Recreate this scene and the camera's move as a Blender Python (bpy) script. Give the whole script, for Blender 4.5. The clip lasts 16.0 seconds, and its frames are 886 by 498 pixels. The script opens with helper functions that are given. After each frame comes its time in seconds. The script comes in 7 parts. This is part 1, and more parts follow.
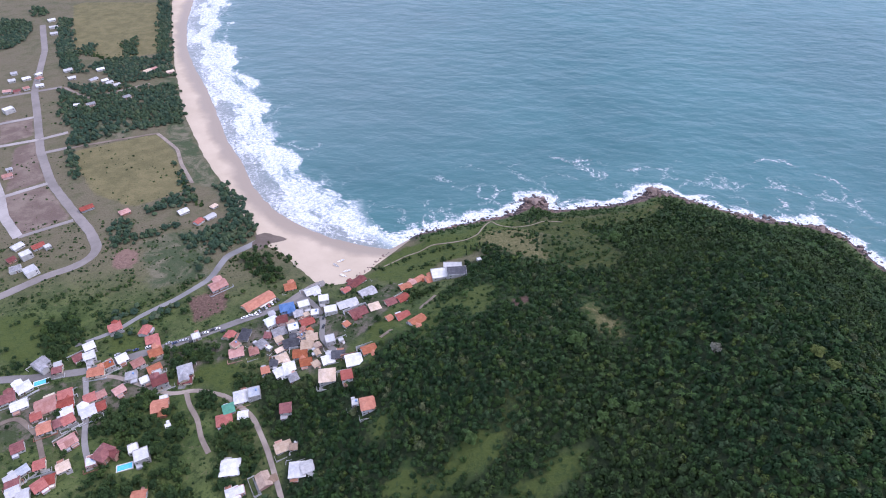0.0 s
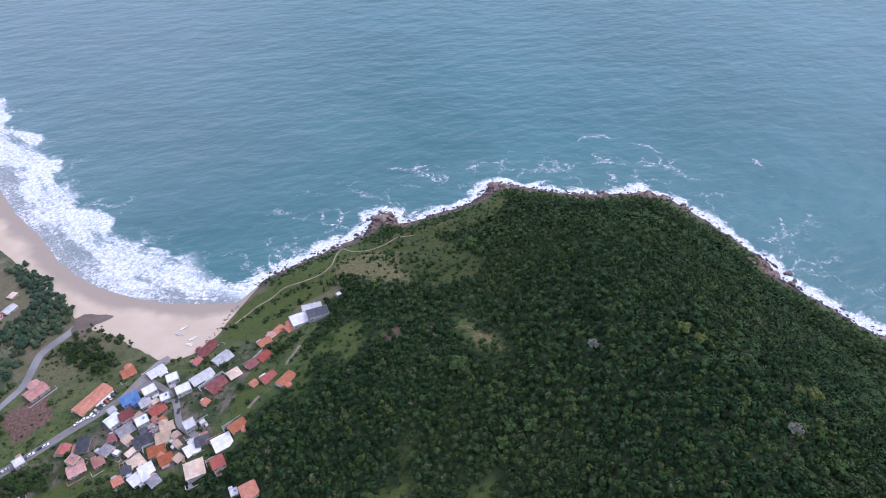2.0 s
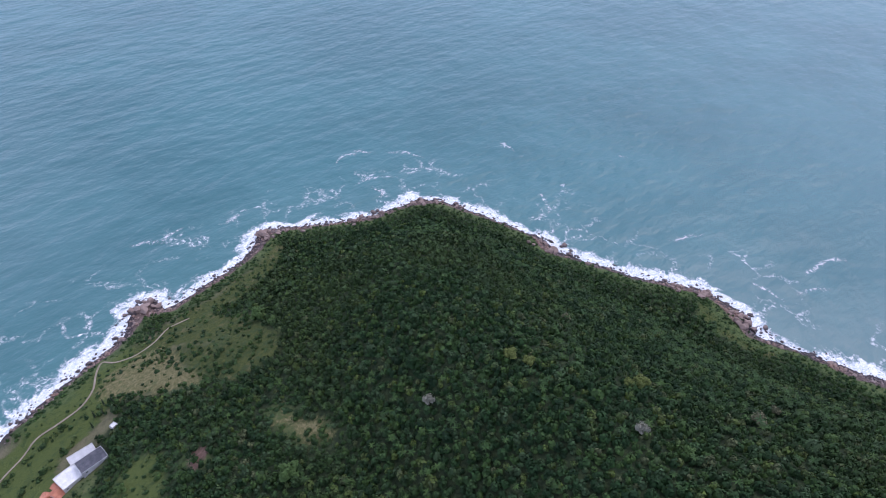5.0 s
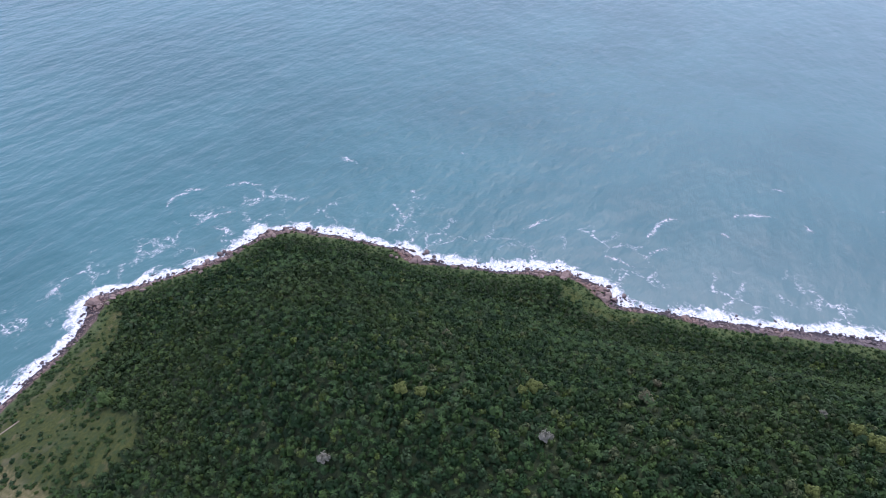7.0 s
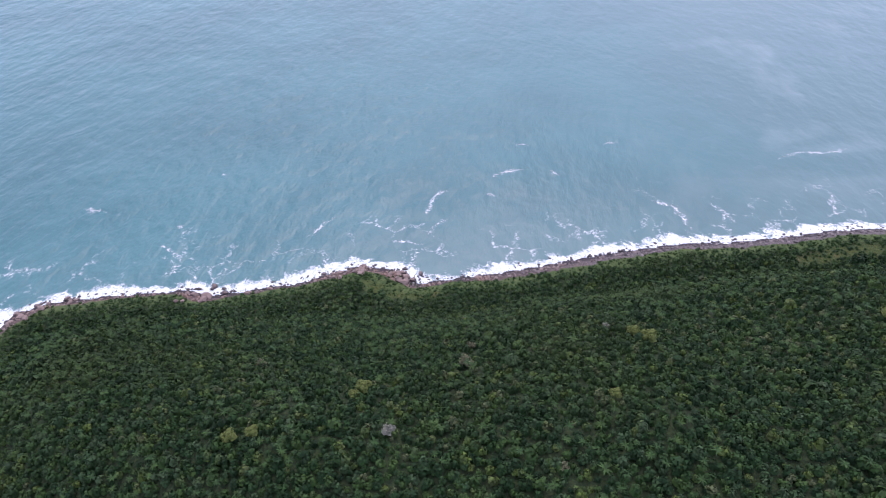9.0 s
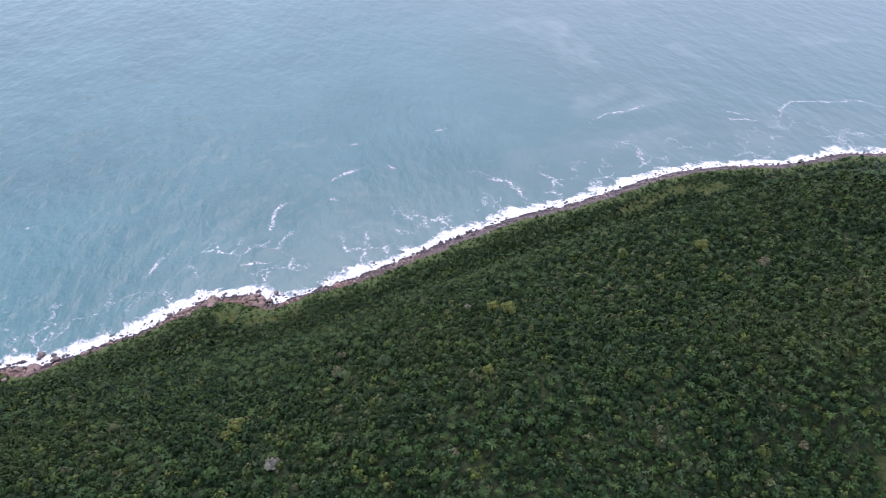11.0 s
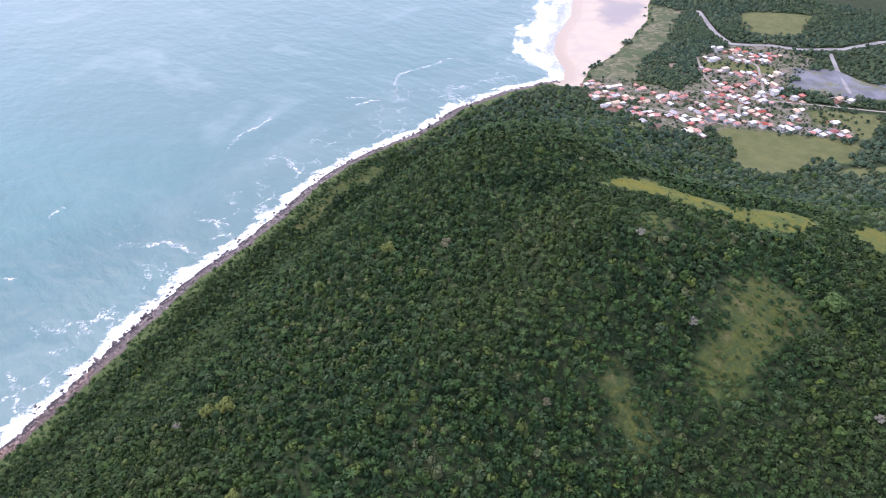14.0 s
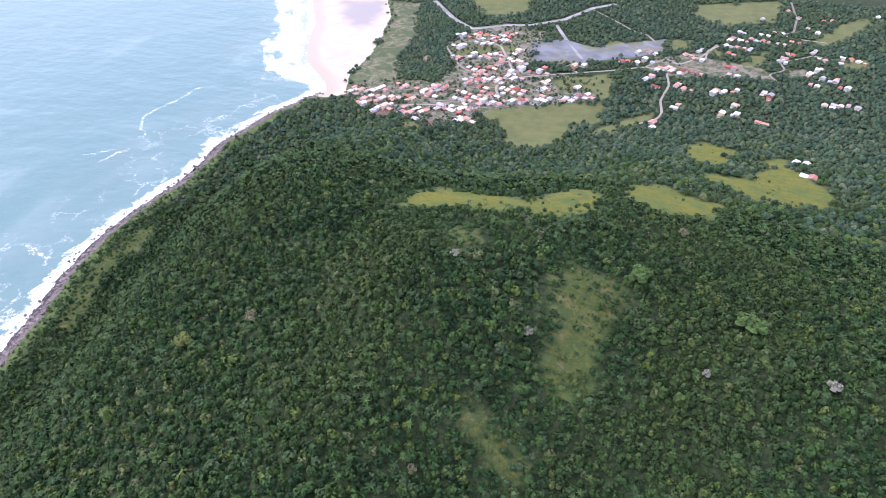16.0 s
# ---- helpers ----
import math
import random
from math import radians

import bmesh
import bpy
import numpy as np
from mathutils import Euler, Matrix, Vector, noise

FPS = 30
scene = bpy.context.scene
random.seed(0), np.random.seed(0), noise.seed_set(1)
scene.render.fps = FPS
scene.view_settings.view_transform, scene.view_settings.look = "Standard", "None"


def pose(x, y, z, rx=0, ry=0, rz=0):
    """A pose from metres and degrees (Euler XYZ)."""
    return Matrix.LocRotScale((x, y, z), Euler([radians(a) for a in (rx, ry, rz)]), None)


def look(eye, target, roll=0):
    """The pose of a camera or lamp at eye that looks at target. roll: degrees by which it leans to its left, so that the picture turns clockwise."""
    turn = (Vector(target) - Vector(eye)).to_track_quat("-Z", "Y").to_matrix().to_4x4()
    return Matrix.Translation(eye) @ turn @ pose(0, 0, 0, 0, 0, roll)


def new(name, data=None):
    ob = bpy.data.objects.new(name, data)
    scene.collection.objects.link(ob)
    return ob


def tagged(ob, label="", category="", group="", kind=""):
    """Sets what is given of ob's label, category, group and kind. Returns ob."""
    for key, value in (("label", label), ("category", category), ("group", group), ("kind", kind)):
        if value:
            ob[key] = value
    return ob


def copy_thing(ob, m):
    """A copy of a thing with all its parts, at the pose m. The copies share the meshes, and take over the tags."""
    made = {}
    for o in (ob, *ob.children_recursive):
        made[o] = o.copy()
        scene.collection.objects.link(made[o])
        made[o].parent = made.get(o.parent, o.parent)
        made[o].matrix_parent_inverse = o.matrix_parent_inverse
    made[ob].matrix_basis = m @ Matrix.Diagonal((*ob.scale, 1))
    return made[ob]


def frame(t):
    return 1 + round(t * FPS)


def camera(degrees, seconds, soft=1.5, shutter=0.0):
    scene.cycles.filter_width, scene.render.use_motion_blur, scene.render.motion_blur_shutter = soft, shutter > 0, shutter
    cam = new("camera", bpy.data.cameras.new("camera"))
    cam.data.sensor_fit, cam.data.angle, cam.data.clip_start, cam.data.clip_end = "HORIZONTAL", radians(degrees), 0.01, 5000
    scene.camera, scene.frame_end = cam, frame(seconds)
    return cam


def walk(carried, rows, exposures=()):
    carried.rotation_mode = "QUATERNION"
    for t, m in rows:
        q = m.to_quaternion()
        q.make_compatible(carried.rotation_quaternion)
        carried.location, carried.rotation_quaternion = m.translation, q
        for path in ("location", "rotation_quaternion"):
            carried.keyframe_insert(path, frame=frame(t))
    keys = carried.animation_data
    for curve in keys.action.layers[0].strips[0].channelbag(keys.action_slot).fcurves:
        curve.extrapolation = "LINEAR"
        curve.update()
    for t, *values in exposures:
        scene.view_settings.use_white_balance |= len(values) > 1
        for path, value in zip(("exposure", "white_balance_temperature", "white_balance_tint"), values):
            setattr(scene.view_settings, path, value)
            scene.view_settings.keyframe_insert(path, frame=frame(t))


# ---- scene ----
# Metres; the sea lies at z = 0. Rows: seconds, place, heading, pitch, roll.
cam = camera(71.66, 16.0, 1.0)
ROWS = [
    (0.0, 0.00, 0.00, 355.44, 0.00, -39.06, 0.22),
    (0.5, 0.00, 7.86, 355.44, -3.75, -39.07, 0.04),
    (1.0, 0.24, 15.89, 355.32, -8.27, -39.07, -0.11),
    (1.5, 0.56, 24.47, 355.33, -13.06, -39.03, -0.22),
    (2.0, 1.27, 32.87, 355.28, -17.70, -38.99, -0.24),
    (2.5, 2.40, 41.12, 355.32, -22.58, -38.96, -0.20),
    (3.0, 4.48, 48.97, 355.73, -27.03, -38.94, -0.13),
    (3.5, 7.05, 56.91, 356.06, -31.26, -38.95, -0.08),
    (4.0, 10.09, 64.89, 356.52, -35.69, -38.96, -0.01),
    (4.2, 11.75, 67.75, 356.72, -37.32, -38.96, -0.03),
    (6.3, 31.60, 93.50, 357.45, -54.30, -38.78, 0.02),
    (6.5, 32.68, 94.51, 357.45, -55.91, -38.79, 0.02),
    (7.0, 33.78, 96.22, 358.02, -60.85, -38.74, 0.01),
    (7.5, 34.07, 97.06, 358.51, -67.41, -38.78, 0.04),
    (8.0, 33.97, 97.75, 359.05, -74.26, -38.83, 0.11),
    (8.5, 33.94, 98.13, 359.75, -80.08, -38.88, 0.17),
    (9.0, 33.97, 97.91, 360.47, -85.80, -38.93, 0.21),
    (9.5, 33.99, 97.52, 361.21, -90.52, -38.96, 0.22),
    (9.7, 34.20, 97.25, 361.25, -92.60, -39.00, 0.21),
    (11.8, 41.10, 94.40, 360.45, -112.86, -39.09, 0.24),
    (12.0, 42.96, 93.40, 360.59, -116.41, -39.11, 0.24),
    (12.5, 49.17, 90.09, 360.69, -125.13, -39.08, 0.17),
    (13.0, 55.71, 85.79, 360.59, -128.00, -39.01, 0.09),
    (13.5, 62.50, 80.74, 360.46, -134.08, -38.98, -0.01),
    (14.0, 68.98, 74.74, 360.72, -139.22, -38.98, -0.06),
    (14.5, 75.43, 67.64, 360.91, -145.60, -38.99, -0.12),
    (15.0, 81.03, 60.15, 360.95, -152.04, -39.03, -0.18),
    (15.5, 86.21, 52.17, 360.96, -158.14, -39.06, -0.20),
    (16.0, 90.77, 43.84, 360.98, -162.58, -39.06, -0.17),
]
def drone_pose(x, y, z, yaw, pitch, roll):
    a, b = radians(yaw), radians(pitch)
    ahead = Vector((-math.sin(a) * math.cos(b), math.cos(a) * math.cos(b), math.sin(b)))
    return look((x, y, z), Vector((x, y, z)) + ahead, roll)


walk(cam, [(t, drone_pose(*place)) for t, *place in ROWS], [(0.0, 0.8, 5900, 29), (3.5, 0.58, 5850, 27), (6.5, 0.75, 5950, 30), (9.0, 0.92, 6150, 32), (12.5, 1.14, 6450, 32), (16.0, 1.64, 6250, 29)])

# ---- world ----
world = bpy.data.worlds.new("sky")
scene.world = world
world.use_nodes = True
wn, wl = world.node_tree.nodes, world.node_tree.links
sky = wn.new("ShaderNodeTexSky")
sky.sky_type, sky.sun_disc = "NISHITA", False
SUN_UP, SUN_ROUND = 57.0, 88.0
sky.sun_elevation, sky.sun_rotation = radians(SUN_UP), radians(SUN_ROUND)
sky.air_density, sky.dust_density, sky.ozone_density = 1.0, 1.0, 1.0
haze = wn.new("ShaderNodeMix")
haze.data_type = "RGBA"
haze.inputs[0].default_value = 0.6
wl.new(sky.outputs[0], haze.inputs[6])
haze.inputs[7].default_value = (6.0, 6.7, 7.8, 1.0)
wl.new(haze.outputs[2], wn["Background"].inputs[0])
wn["Background"].inputs[1].default_value = 0.145
sun = new("sun", bpy.data.lights.new("sun", "SUN"))
sun.data.energy, sun.data.angle, sun.data.color = 1.3, radians(40), (1.0, 0.96, 0.9)
a, b = radians(SUN_ROUND), radians(SUN_UP)
sun.matrix_world = look((0, 0, 900), Vector((0, 0, 900)) - Vector((math.sin(a) * math.cos(b), math.cos(a) * math.cos(b), math.sin(b))))

# ---- the lie of the land ----
BEACH_NORTH = [(-900, 2600), (-620, 1700), (-458, 1152), (-433, 1038), (-396, 925), (-365, 859), (-319, 774), (-280, 692), (-254, 636),
    (-226, 591), (-201, 540), (-171, 499), (-138, 471), (-102, 450), (-69, 440), (-48, 435)]
ROCKS_NORTH = [(-23, 459), (8, 471), (39, 482), (68, 491), (84, 514), (102, 520), (103, 502), (112, 498), (145, 504), (180, 510), (206, 525),
    (213, 537), (231, 533), (251, 518), (271, 504), (291, 493), (315, 483), (341, 478), (366, 473), (381, 448), (391, 407), (396, 380),
    (403, 345), (398, 321), (409, 285), (420, 250)]
ROCKS_EAST = [(431, 233), (446, 205), (444, 172), (427, 150), (435, 122), (446, 80), (460, 38), (475, -2), (488, -42), (502, -90), (508, -140),
    (522, -200), (536, -248), (543, -300), (540, -350), (531, -398), (530, -442), (536, -490), (527, -532), (517, -580), (495, -630), (478, -664)]
BEACH_SOUTH = [(497, -696), (544, -740), (580, -805), (614, -904), (672, -1008), (760, -1150), (1000, -1500), (1500, -2100), (2600, -3200)]
COAST = np.array(BEACH_NORTH + ROCKS_NORTH + ROCKS_EAST + BEACH_SOUTH, float)
LAND = np.array([*map(tuple, COAST), (2600, -6000), (-6000, -6000), (-6000, 6000), (-900, 6000)], float)
SAND_N, SAND_S = np.array(BEACH_NORTH, float), np.array(ROCKS_EAST[-1:] + BEACH_SOUTH, float)
ROCKY = np.array(ROCKS_NORTH + ROCKS_EAST, float)
# Swellings of the hill, in metres, on a lattice 105 m wide from (-300, -590).
HILLS = np.array([
    9, 6, 3, 2, -2, -11, 7, -10,
    17, 14, 10, 19, 19, -7, 34, -27,
    17, 12, 11, 21, 27, -40, 66, -10,
    12, 7, 32, 7, 59, 15, 65, -29,
    2, 8, 75, 17, 54, 27, 38, -10,
    2, -3, 24, -3, 24, 12, 52, -26,
    4, -2, -3, 12, 54, 28, 34, -26,
    3, 7, -6, -18, 35, 18, 7, -19,
    3, -3, 3, 19, 17, 40, 17, -23,
    3, -3, 0, 20, -1, 38, 42, -37,
    1, 5, 0, 0, 7, -19, -6, -30,
], float)
HILL_AT = np.array([(-300 + 105 * i, -590 + 105 * j) for j in range(11) for i in range(8)], float)
# Smaller ridges and gullies on it, on a lattice 62 m wide from (-5, -400).
RIDGES = np.array([
    0, 0, 1, 7, 3, -2,
    0, 0, 1, 6, 2, -3,
    0, 0, -1, 0, 3, 3,
    -1, 1, 0, -2, 1, 6,
    4, -1, -6, 4, -10, 0,
    2, -2, -4, 4, -3, 2,
    0, 0, 1, 5, -3, -7,
    0, 0, 0, 2, 2, 0,
    0, 0, 0, -1, -1, 2,
    2, -3, -1, 7, -5, -2,
    9, 5, -8, 6, -7, -7,
    2, 5, -7, -1, -8, -10,
    -5, -3, -3, -2, -6, -4,
    -2, -1, -1, 0, -1, -1,
], float)
RIDGE_AT = np.array([(-5 + 62 * i, -400 + 62 * j) for j in range(14) for i in range(6)], float)


def inside(poly, x, y):
    c = np.zeros(np.shape(x), bool)
    for (x1, y1), (x2, y2) in zip(poly, np.roll(poly, -1, 0)):
        if y1 != y2:
            c ^= ((y1 > y) != (y2 > y)) & (x < (x2 - x1) * (y - y1) / (y2 - y1) + x1)
    return c


def line_distance(line, x, y):
    d = np.full(np.shape(x), 1e9)
    for (x1, y1), (x2, y2) in zip(line[:-1], line[1:]):
        dx, dy = x2 - x1, y2 - y1
        t = np.clip(((x - x1) * dx + (y - y1) * dy) / (dx * dx + dy * dy), 0, 1)
        d = np.minimum(d, np.hypot(x - x1 - t * dx, y - y1 - t * dy))
    return d


def depth_in(polys, x, y):
    """Metres inside the nearest of the polygons (outside: minus)."""
    best = np.full(np.shape(x), -1e9)
    for p in polys:
        p = np.array(p, float)
        near = (x > p[:, 0].min() - 60) & (x < p[:, 0].max() + 60) & (y > p[:, 1].min() - 60) & (y < p[:, 1].max() + 60)
        if near.any():
            d = line_distance(np.vstack([p, p[:1]]), x[near], y[near])
            best[near] = np.maximum(best[near], np.where(inside(p, x[near], y[near]), d, -d))
    return np.maximum(best, -60)


def smooth(lo, hi, v):
    t = np.clip((v - lo) / (hi - lo), 0, 1)
    return t * t * (3 - 2 * t)


def shore(x, y):
    """Metres inland from the waterline (at sea: minus)."""
    d = line_distance(COAST, x, y)
    return np.where(inside(LAND, x, y), d, -d)


def rockiness(x, y):
    sandy = np.minimum(line_distance(SAND_N, x, y), line_distance(SAND_S, x, y))
    return smooth(0, 30, sandy - line_distance(ROCKY, x, y))


def ripple(x, y, s, seed=0.0):
    """Cheap smooth noise in about -1 to 1, of wavelength about s metres."""
    x, y = x / s * 6.283 + seed, y / s * 6.283 - seed * 1.7
    return (np.sin(x + 1.3 * np.sin(y * 0.7 + seed)) + np.sin(y * 1.1 + 1.7 * np.sin(x * 0.6)) + np.sin(0.6 * x - 0.8 * y + 2 * seed)) / 3


OUTCROPS = [(94, 508, 24), (218, 528, 26), (308, 485, 24), (362, 466, 16), (398, 330, 24), (434, 165, 26), (438, 215, 18)]


def bare_width(x, y):
    """Metres of bare rock above the waterline: a hem of stones, wider at the outcrops and along the boulder shore in the south."""
    w = 5.2 + 2.2 * smooth(380, 430, y) + 2.2 * ripple(x, y, 45) + 7.3 * smooth(115, 70, y)
    for cx, cy, r in OUTCROPS:
        w = w + 8.0 * np.exp(-((x - cx) ** 2 + (y - cy) ** 2) / (2 * (0.6 * r) ** 2))
    return np.minimum(w, 15)


def height(x, y, d=None):
    x, y = np.asarray(x, float), np.asarray(y, float)
    d = shore(x, y) if d is None else d
    rocky = rockiness(x, y)
    flat = np.minimum(0.045 * d, 2.5) + 2 * smooth(50, 160, d)
    cliff = 7 * (1 - np.exp(-np.maximum(d, 0) / 9))
    low = np.where(d < 0, np.maximum(d * 0.12, -12), flat * (1 - rocky) + np.maximum(cliff, flat) * rocky)
    hill = np.zeros(np.shape(x))
    for (cx, cy), a in zip(HILL_AT, HILLS.ravel()):
        hill += a * np.exp(-((x - cx) ** 2 + (y - cy) ** 2) / 16928)
    hill += 12 * np.exp(-((x - 152) ** 2 + (y + 171) ** 2) / 3000)
    for (cx, cy), a in zip(RIDGE_AT, RIDGES.ravel()):
        hill += a * np.exp(-((x - cx) ** 2 + (y - cy) ** 2) / 3528)
    return low + np.maximum(hill, -1) * (1 - np.exp(-(np.maximum(d, 0) / 60) ** 1.4))


def ground_at(x, y):
    return float(height(np.array([x]), np.array([y]))[0])

# ---- materials ----
def material(name, rough=0.8, metal=0.0, spec=0.3):
    m = bpy.data.materials.new(name)
    m.use_nodes = True
    n, l = m.node_tree.nodes, m.node_tree.links
    p = n["Principled BSDF"]
    p.inputs["Roughness"].default_value, p.inputs["Metallic"].default_value = rough, metal
    p.inputs["Specular IOR Level"].default_value = spec
    return m, n, l, p


def value(l, sock, v):
    """Put a number, a colour or another node's output into a socket."""
    if isinstance(v, bpy.types.NodeSocket):
        l.new(v, sock)
    elif isinstance(v, (tuple, list)):
        sock.default_value = (*v, 1.0) if len(v) == 3 and len(sock.default_value) == 4 else v
    else:
        sock.default_value = v


def calc(n, l, op, a, b=0.0, c=None, clamp=False):
    m = n.new("ShaderNodeMath")
    m.operation, m.use_clamp = op, clamp
    value(l, m.inputs[0], a)
    value(l, m.inputs[1], b)
    if c is not None:
        value(l, m.inputs[2], c)
    return m.outputs[0]


def ramp(n, l, v, lo, hi, a=0.0, b=1.0):
    """Smooth step of v from lo to hi, giving a to b."""
    m = n.new("ShaderNodeMapRange")
    m.interpolation_type = "SMOOTHSTEP"
    value(l, m.inputs["Value"], v)
    for key, x in (("From Min", lo), ("From Max", hi), ("To Min", a), ("To Max", b)):
        value(l, m.inputs[key], x)
    return m.outputs["Result"]


def mix(n, l, f, a, b):
    m = n.new("ShaderNodeMix")
    m.data_type = "RGBA"
    value(l, m.inputs[0], f)
    value(l, m.inputs[6], a)
    value(l, m.inputs[7], b)
    return m.outputs[2]


def where(n, l, stretch=(1, 1, 1)):
    """Object coordinates in metres."""
    c, m = n.new("ShaderNodeTexCoord"), n.new("ShaderNodeMapping")
    m.inputs["Scale"].default_value = stretch
    l.new(c.outputs["Object"], m.inputs[0])
    return m.outputs[0]


def grain(n, l, at, scale, detail=4.0, rough=0.55, warp=0.0):
    t = n.new("ShaderNodeTexNoise")
    value(l, t.inputs["Vector"], at)
    for key, x in (("Scale", scale), ("Detail", detail), ("Roughness", rough), ("Distortion", warp)):
        t.inputs[key].default_value = x
    return t.outputs["Fac"]


def cells(n, l, at, scale, feature="F1", rand=1.0):
    t = n.new("ShaderNodeTexVoronoi")
    t.feature = feature
    value(l, t.inputs["Vector"], at)
    t.inputs["Scale"].default_value, t.inputs["Randomness"].default_value = scale, rand
    return t.outputs["Distance"]


def attribute(n, name):
    t = n.new("ShaderNodeAttribute")
    t.attribute_name = name
    return t.outputs["Fac"]


def bump(n, l, p, h, strength=0.5, distance=0.1):
    b = n.new("ShaderNodeBump")
    b.inputs["Strength"].default_value, b.inputs["Distance"].default_value = strength, distance
    l.new(h, b.inputs["Height"])
    l.new(b.outputs[0], p.inputs["Normal"])


def ground_material():
    m, n, l, p = material("earth_and_grass", 0.95, 0, 0.15)
    at = where(n, l)
    big, mid, fine = grain(n, l, at, 0.012, 4), grain(n, l, at, 0.07, 5, 0.62), grain(n, l, at, 0.5, 4, 0.65)
    edge = calc(n, l, "MULTIPLY", calc(n, l, "SUBTRACT", mid, 0.5), 26.0)
    fray = calc(n, l, "ADD", edge, calc(n, l, "MULTIPLY", calc(n, l, "SUBTRACT", fine, 0.5), 8.0))
    grass = mix(n, l, ramp(n, l, mid, 0.3, 0.72), (0.038, 0.064, 0.018), (0.085, 0.112, 0.034))
    grass = mix(n, l, calc(n, l, "MULTIPLY", ramp(n, l, big, 0.4, 0.65), ramp(n, l, attribute(n, "arid"), 0, 1, 0.3, 1.0)), grass, (0.115, 0.105, 0.055))
    tufts = grain(n, l, at, 0.22, 5, 0.7, 0.5)
    grass = mix(n, l, ramp(n, l, tufts, 0.5, 0.62, 0, 0.75), grass, (0.022, 0.04, 0.014))
    grass = mix(n, l, ramp(n, l, tufts, 0.42, 0.32, 0, 0.6), grass, (0.13, 0.11, 0.065))
    arid = calc(n, l, "MULTIPLY", attribute(n, "arid"), ramp(n, l, mid, 0.3, 0.6, 0.5, 0.95))
    grass = mix(n, l, arid, grass, mix(n, l, fine, (0.092, 0.08, 0.046), (0.165, 0.14, 0.095)))
    lush = mix(n, l, fine, (0.04, 0.062, 0.015), (0.078, 0.096, 0.026))
    lush = mix(n, l, ramp(n, l, tufts, 0.5, 0.64, 0, 0.6), lush, (0.024, 0.046, 0.016))
    # litter and undergrowth of the woods, darkened in colour for shade under the crowns
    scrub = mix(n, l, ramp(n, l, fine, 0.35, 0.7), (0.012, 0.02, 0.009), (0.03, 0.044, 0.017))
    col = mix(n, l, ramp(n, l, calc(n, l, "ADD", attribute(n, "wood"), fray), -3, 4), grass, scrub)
    meadow = mix(n, l, ramp(n, l, fine, 0.3, 0.75), (0.075, 0.08, 0.011), (0.128, 0.118, 0.021))
    meadow = mix(n, l, ramp(n, l, mid, 0.42, 0.7), meadow, (0.054, 0.08, 0.02))
    meadow = mix(n, l, ramp(n, l, tufts, 0.5, 0.64, 0, 0.65), meadow, (0.045, 0.068, 0.02))
    col = mix(n, l, ramp(n, l, calc(n, l, "ADD", attribute(n, "meadow"), fray), -4, 5), col, meadow)
    glade = mix(n, l, ramp(n, l, fine, 0.35, 0.7), (0.032, 0.046, 0.012), (0.066, 0.074, 0.02))
    glade = mix(n, l, ramp(n, l, mid, 0.55, 0.68), glade, (0.086, 0.08, 0.034))
    glade = mix(n, l, ramp(n, l, tufts, 0.48, 0.62, 0, 0.85), glade, (0.03, 0.05, 0.018))
    col = mix(n, l, ramp(n, l, calc(n, l, "ADD", attribute(n, "glade"), fray), -5, 5), col, glade)
    col = mix(n, l, ramp(n, l, calc(n, l, "ADD", attribute(n, "lush"), fray), -3, 3), col, lush)
    hay = mix(n, l, ramp(n, l, fine, 0.35, 0.7), (0.085, 0.085, 0.032), (0.17, 0.145, 0.075))
    hay = mix(n, l, ramp(n, l, tufts, 0.52, 0.62, 0, 0.7), hay, (0.05, 0.07, 0.022))
    col = mix(n, l, ramp(n, l, calc(n, l, "ADD", attribute(n, "hay"), fray), -3, 4), col, hay)
    dune = mix(n, l, ramp(n, l, grain(n, l, at, 0.05, 5, 0.7, 1.0), 0.42, 0.66), (0.052, 0.07, 0.034), (0.15, 0.135, 0.09))
    col = mix(n, l, ramp(n, l, calc(n, l, "ADD", attribute(n, "dune"), fray), -4, 4), col, dune)
    field = mix(n, l, ramp(n, l, mid, 0.3, 0.7), mix(n, l, attribute(n, "arid"), (0.068, 0.08, 0.03), (0.11, 0.1, 0.046)), mix(n, l, attribute(n, "arid"), (0.098, 0.104, 0.042), (0.165, 0.142, 0.068)))
    field = mix(n, l, ramp(n, l, fine, 0.55, 0.75), field, (0.075, 0.085, 0.036))
    f2 = calc(n, l, "MULTIPLY", fray, 0.35)
    col = mix(n, l, ramp(n, l, calc(n, l, "ADD", attribute(n, "field"), f2), -2, 2), col, field)
    earth = mix(n, l, ramp(n, l, mid, 0.35, 0.68), (0.135, 0.098, 0.08), (0.2, 0.157, 0.125))
    earth = mix(n, l, ramp(n, l, fine, 0.6, 0.72), earth, (0.12, 0.12, 0.06))
    col = mix(n, l, ramp(n, l, calc(n, l, "ADD", attribute(n, "plot"), f2), -2, 2), col, earth)
    red = mix(n, l, ramp(n, l, calc(n, l, "ADD", fine, calc(n, l, "MULTIPLY", attribute(n, "arid"), 0.3)), 0.35, 0.9), (0.085, 0.052, 0.04), (0.2, 0.128, 0.1))
    col = mix(n, l, ramp(n, l, calc(n, l, "ADD", attribute(n, "red"), f2), -2, 2), col, red)
    side = n.new("ShaderNodeSeparateXYZ")
    l.new(at, side.inputs[0])
    trodden = grain(n, l, at, 0.11, 5, 0.65)
    yard = mix(n, l, ramp(n, l, trodden, 0.44, 0.62), (0.042, 0.058, 0.024), (0.125, 0.108, 0.083))
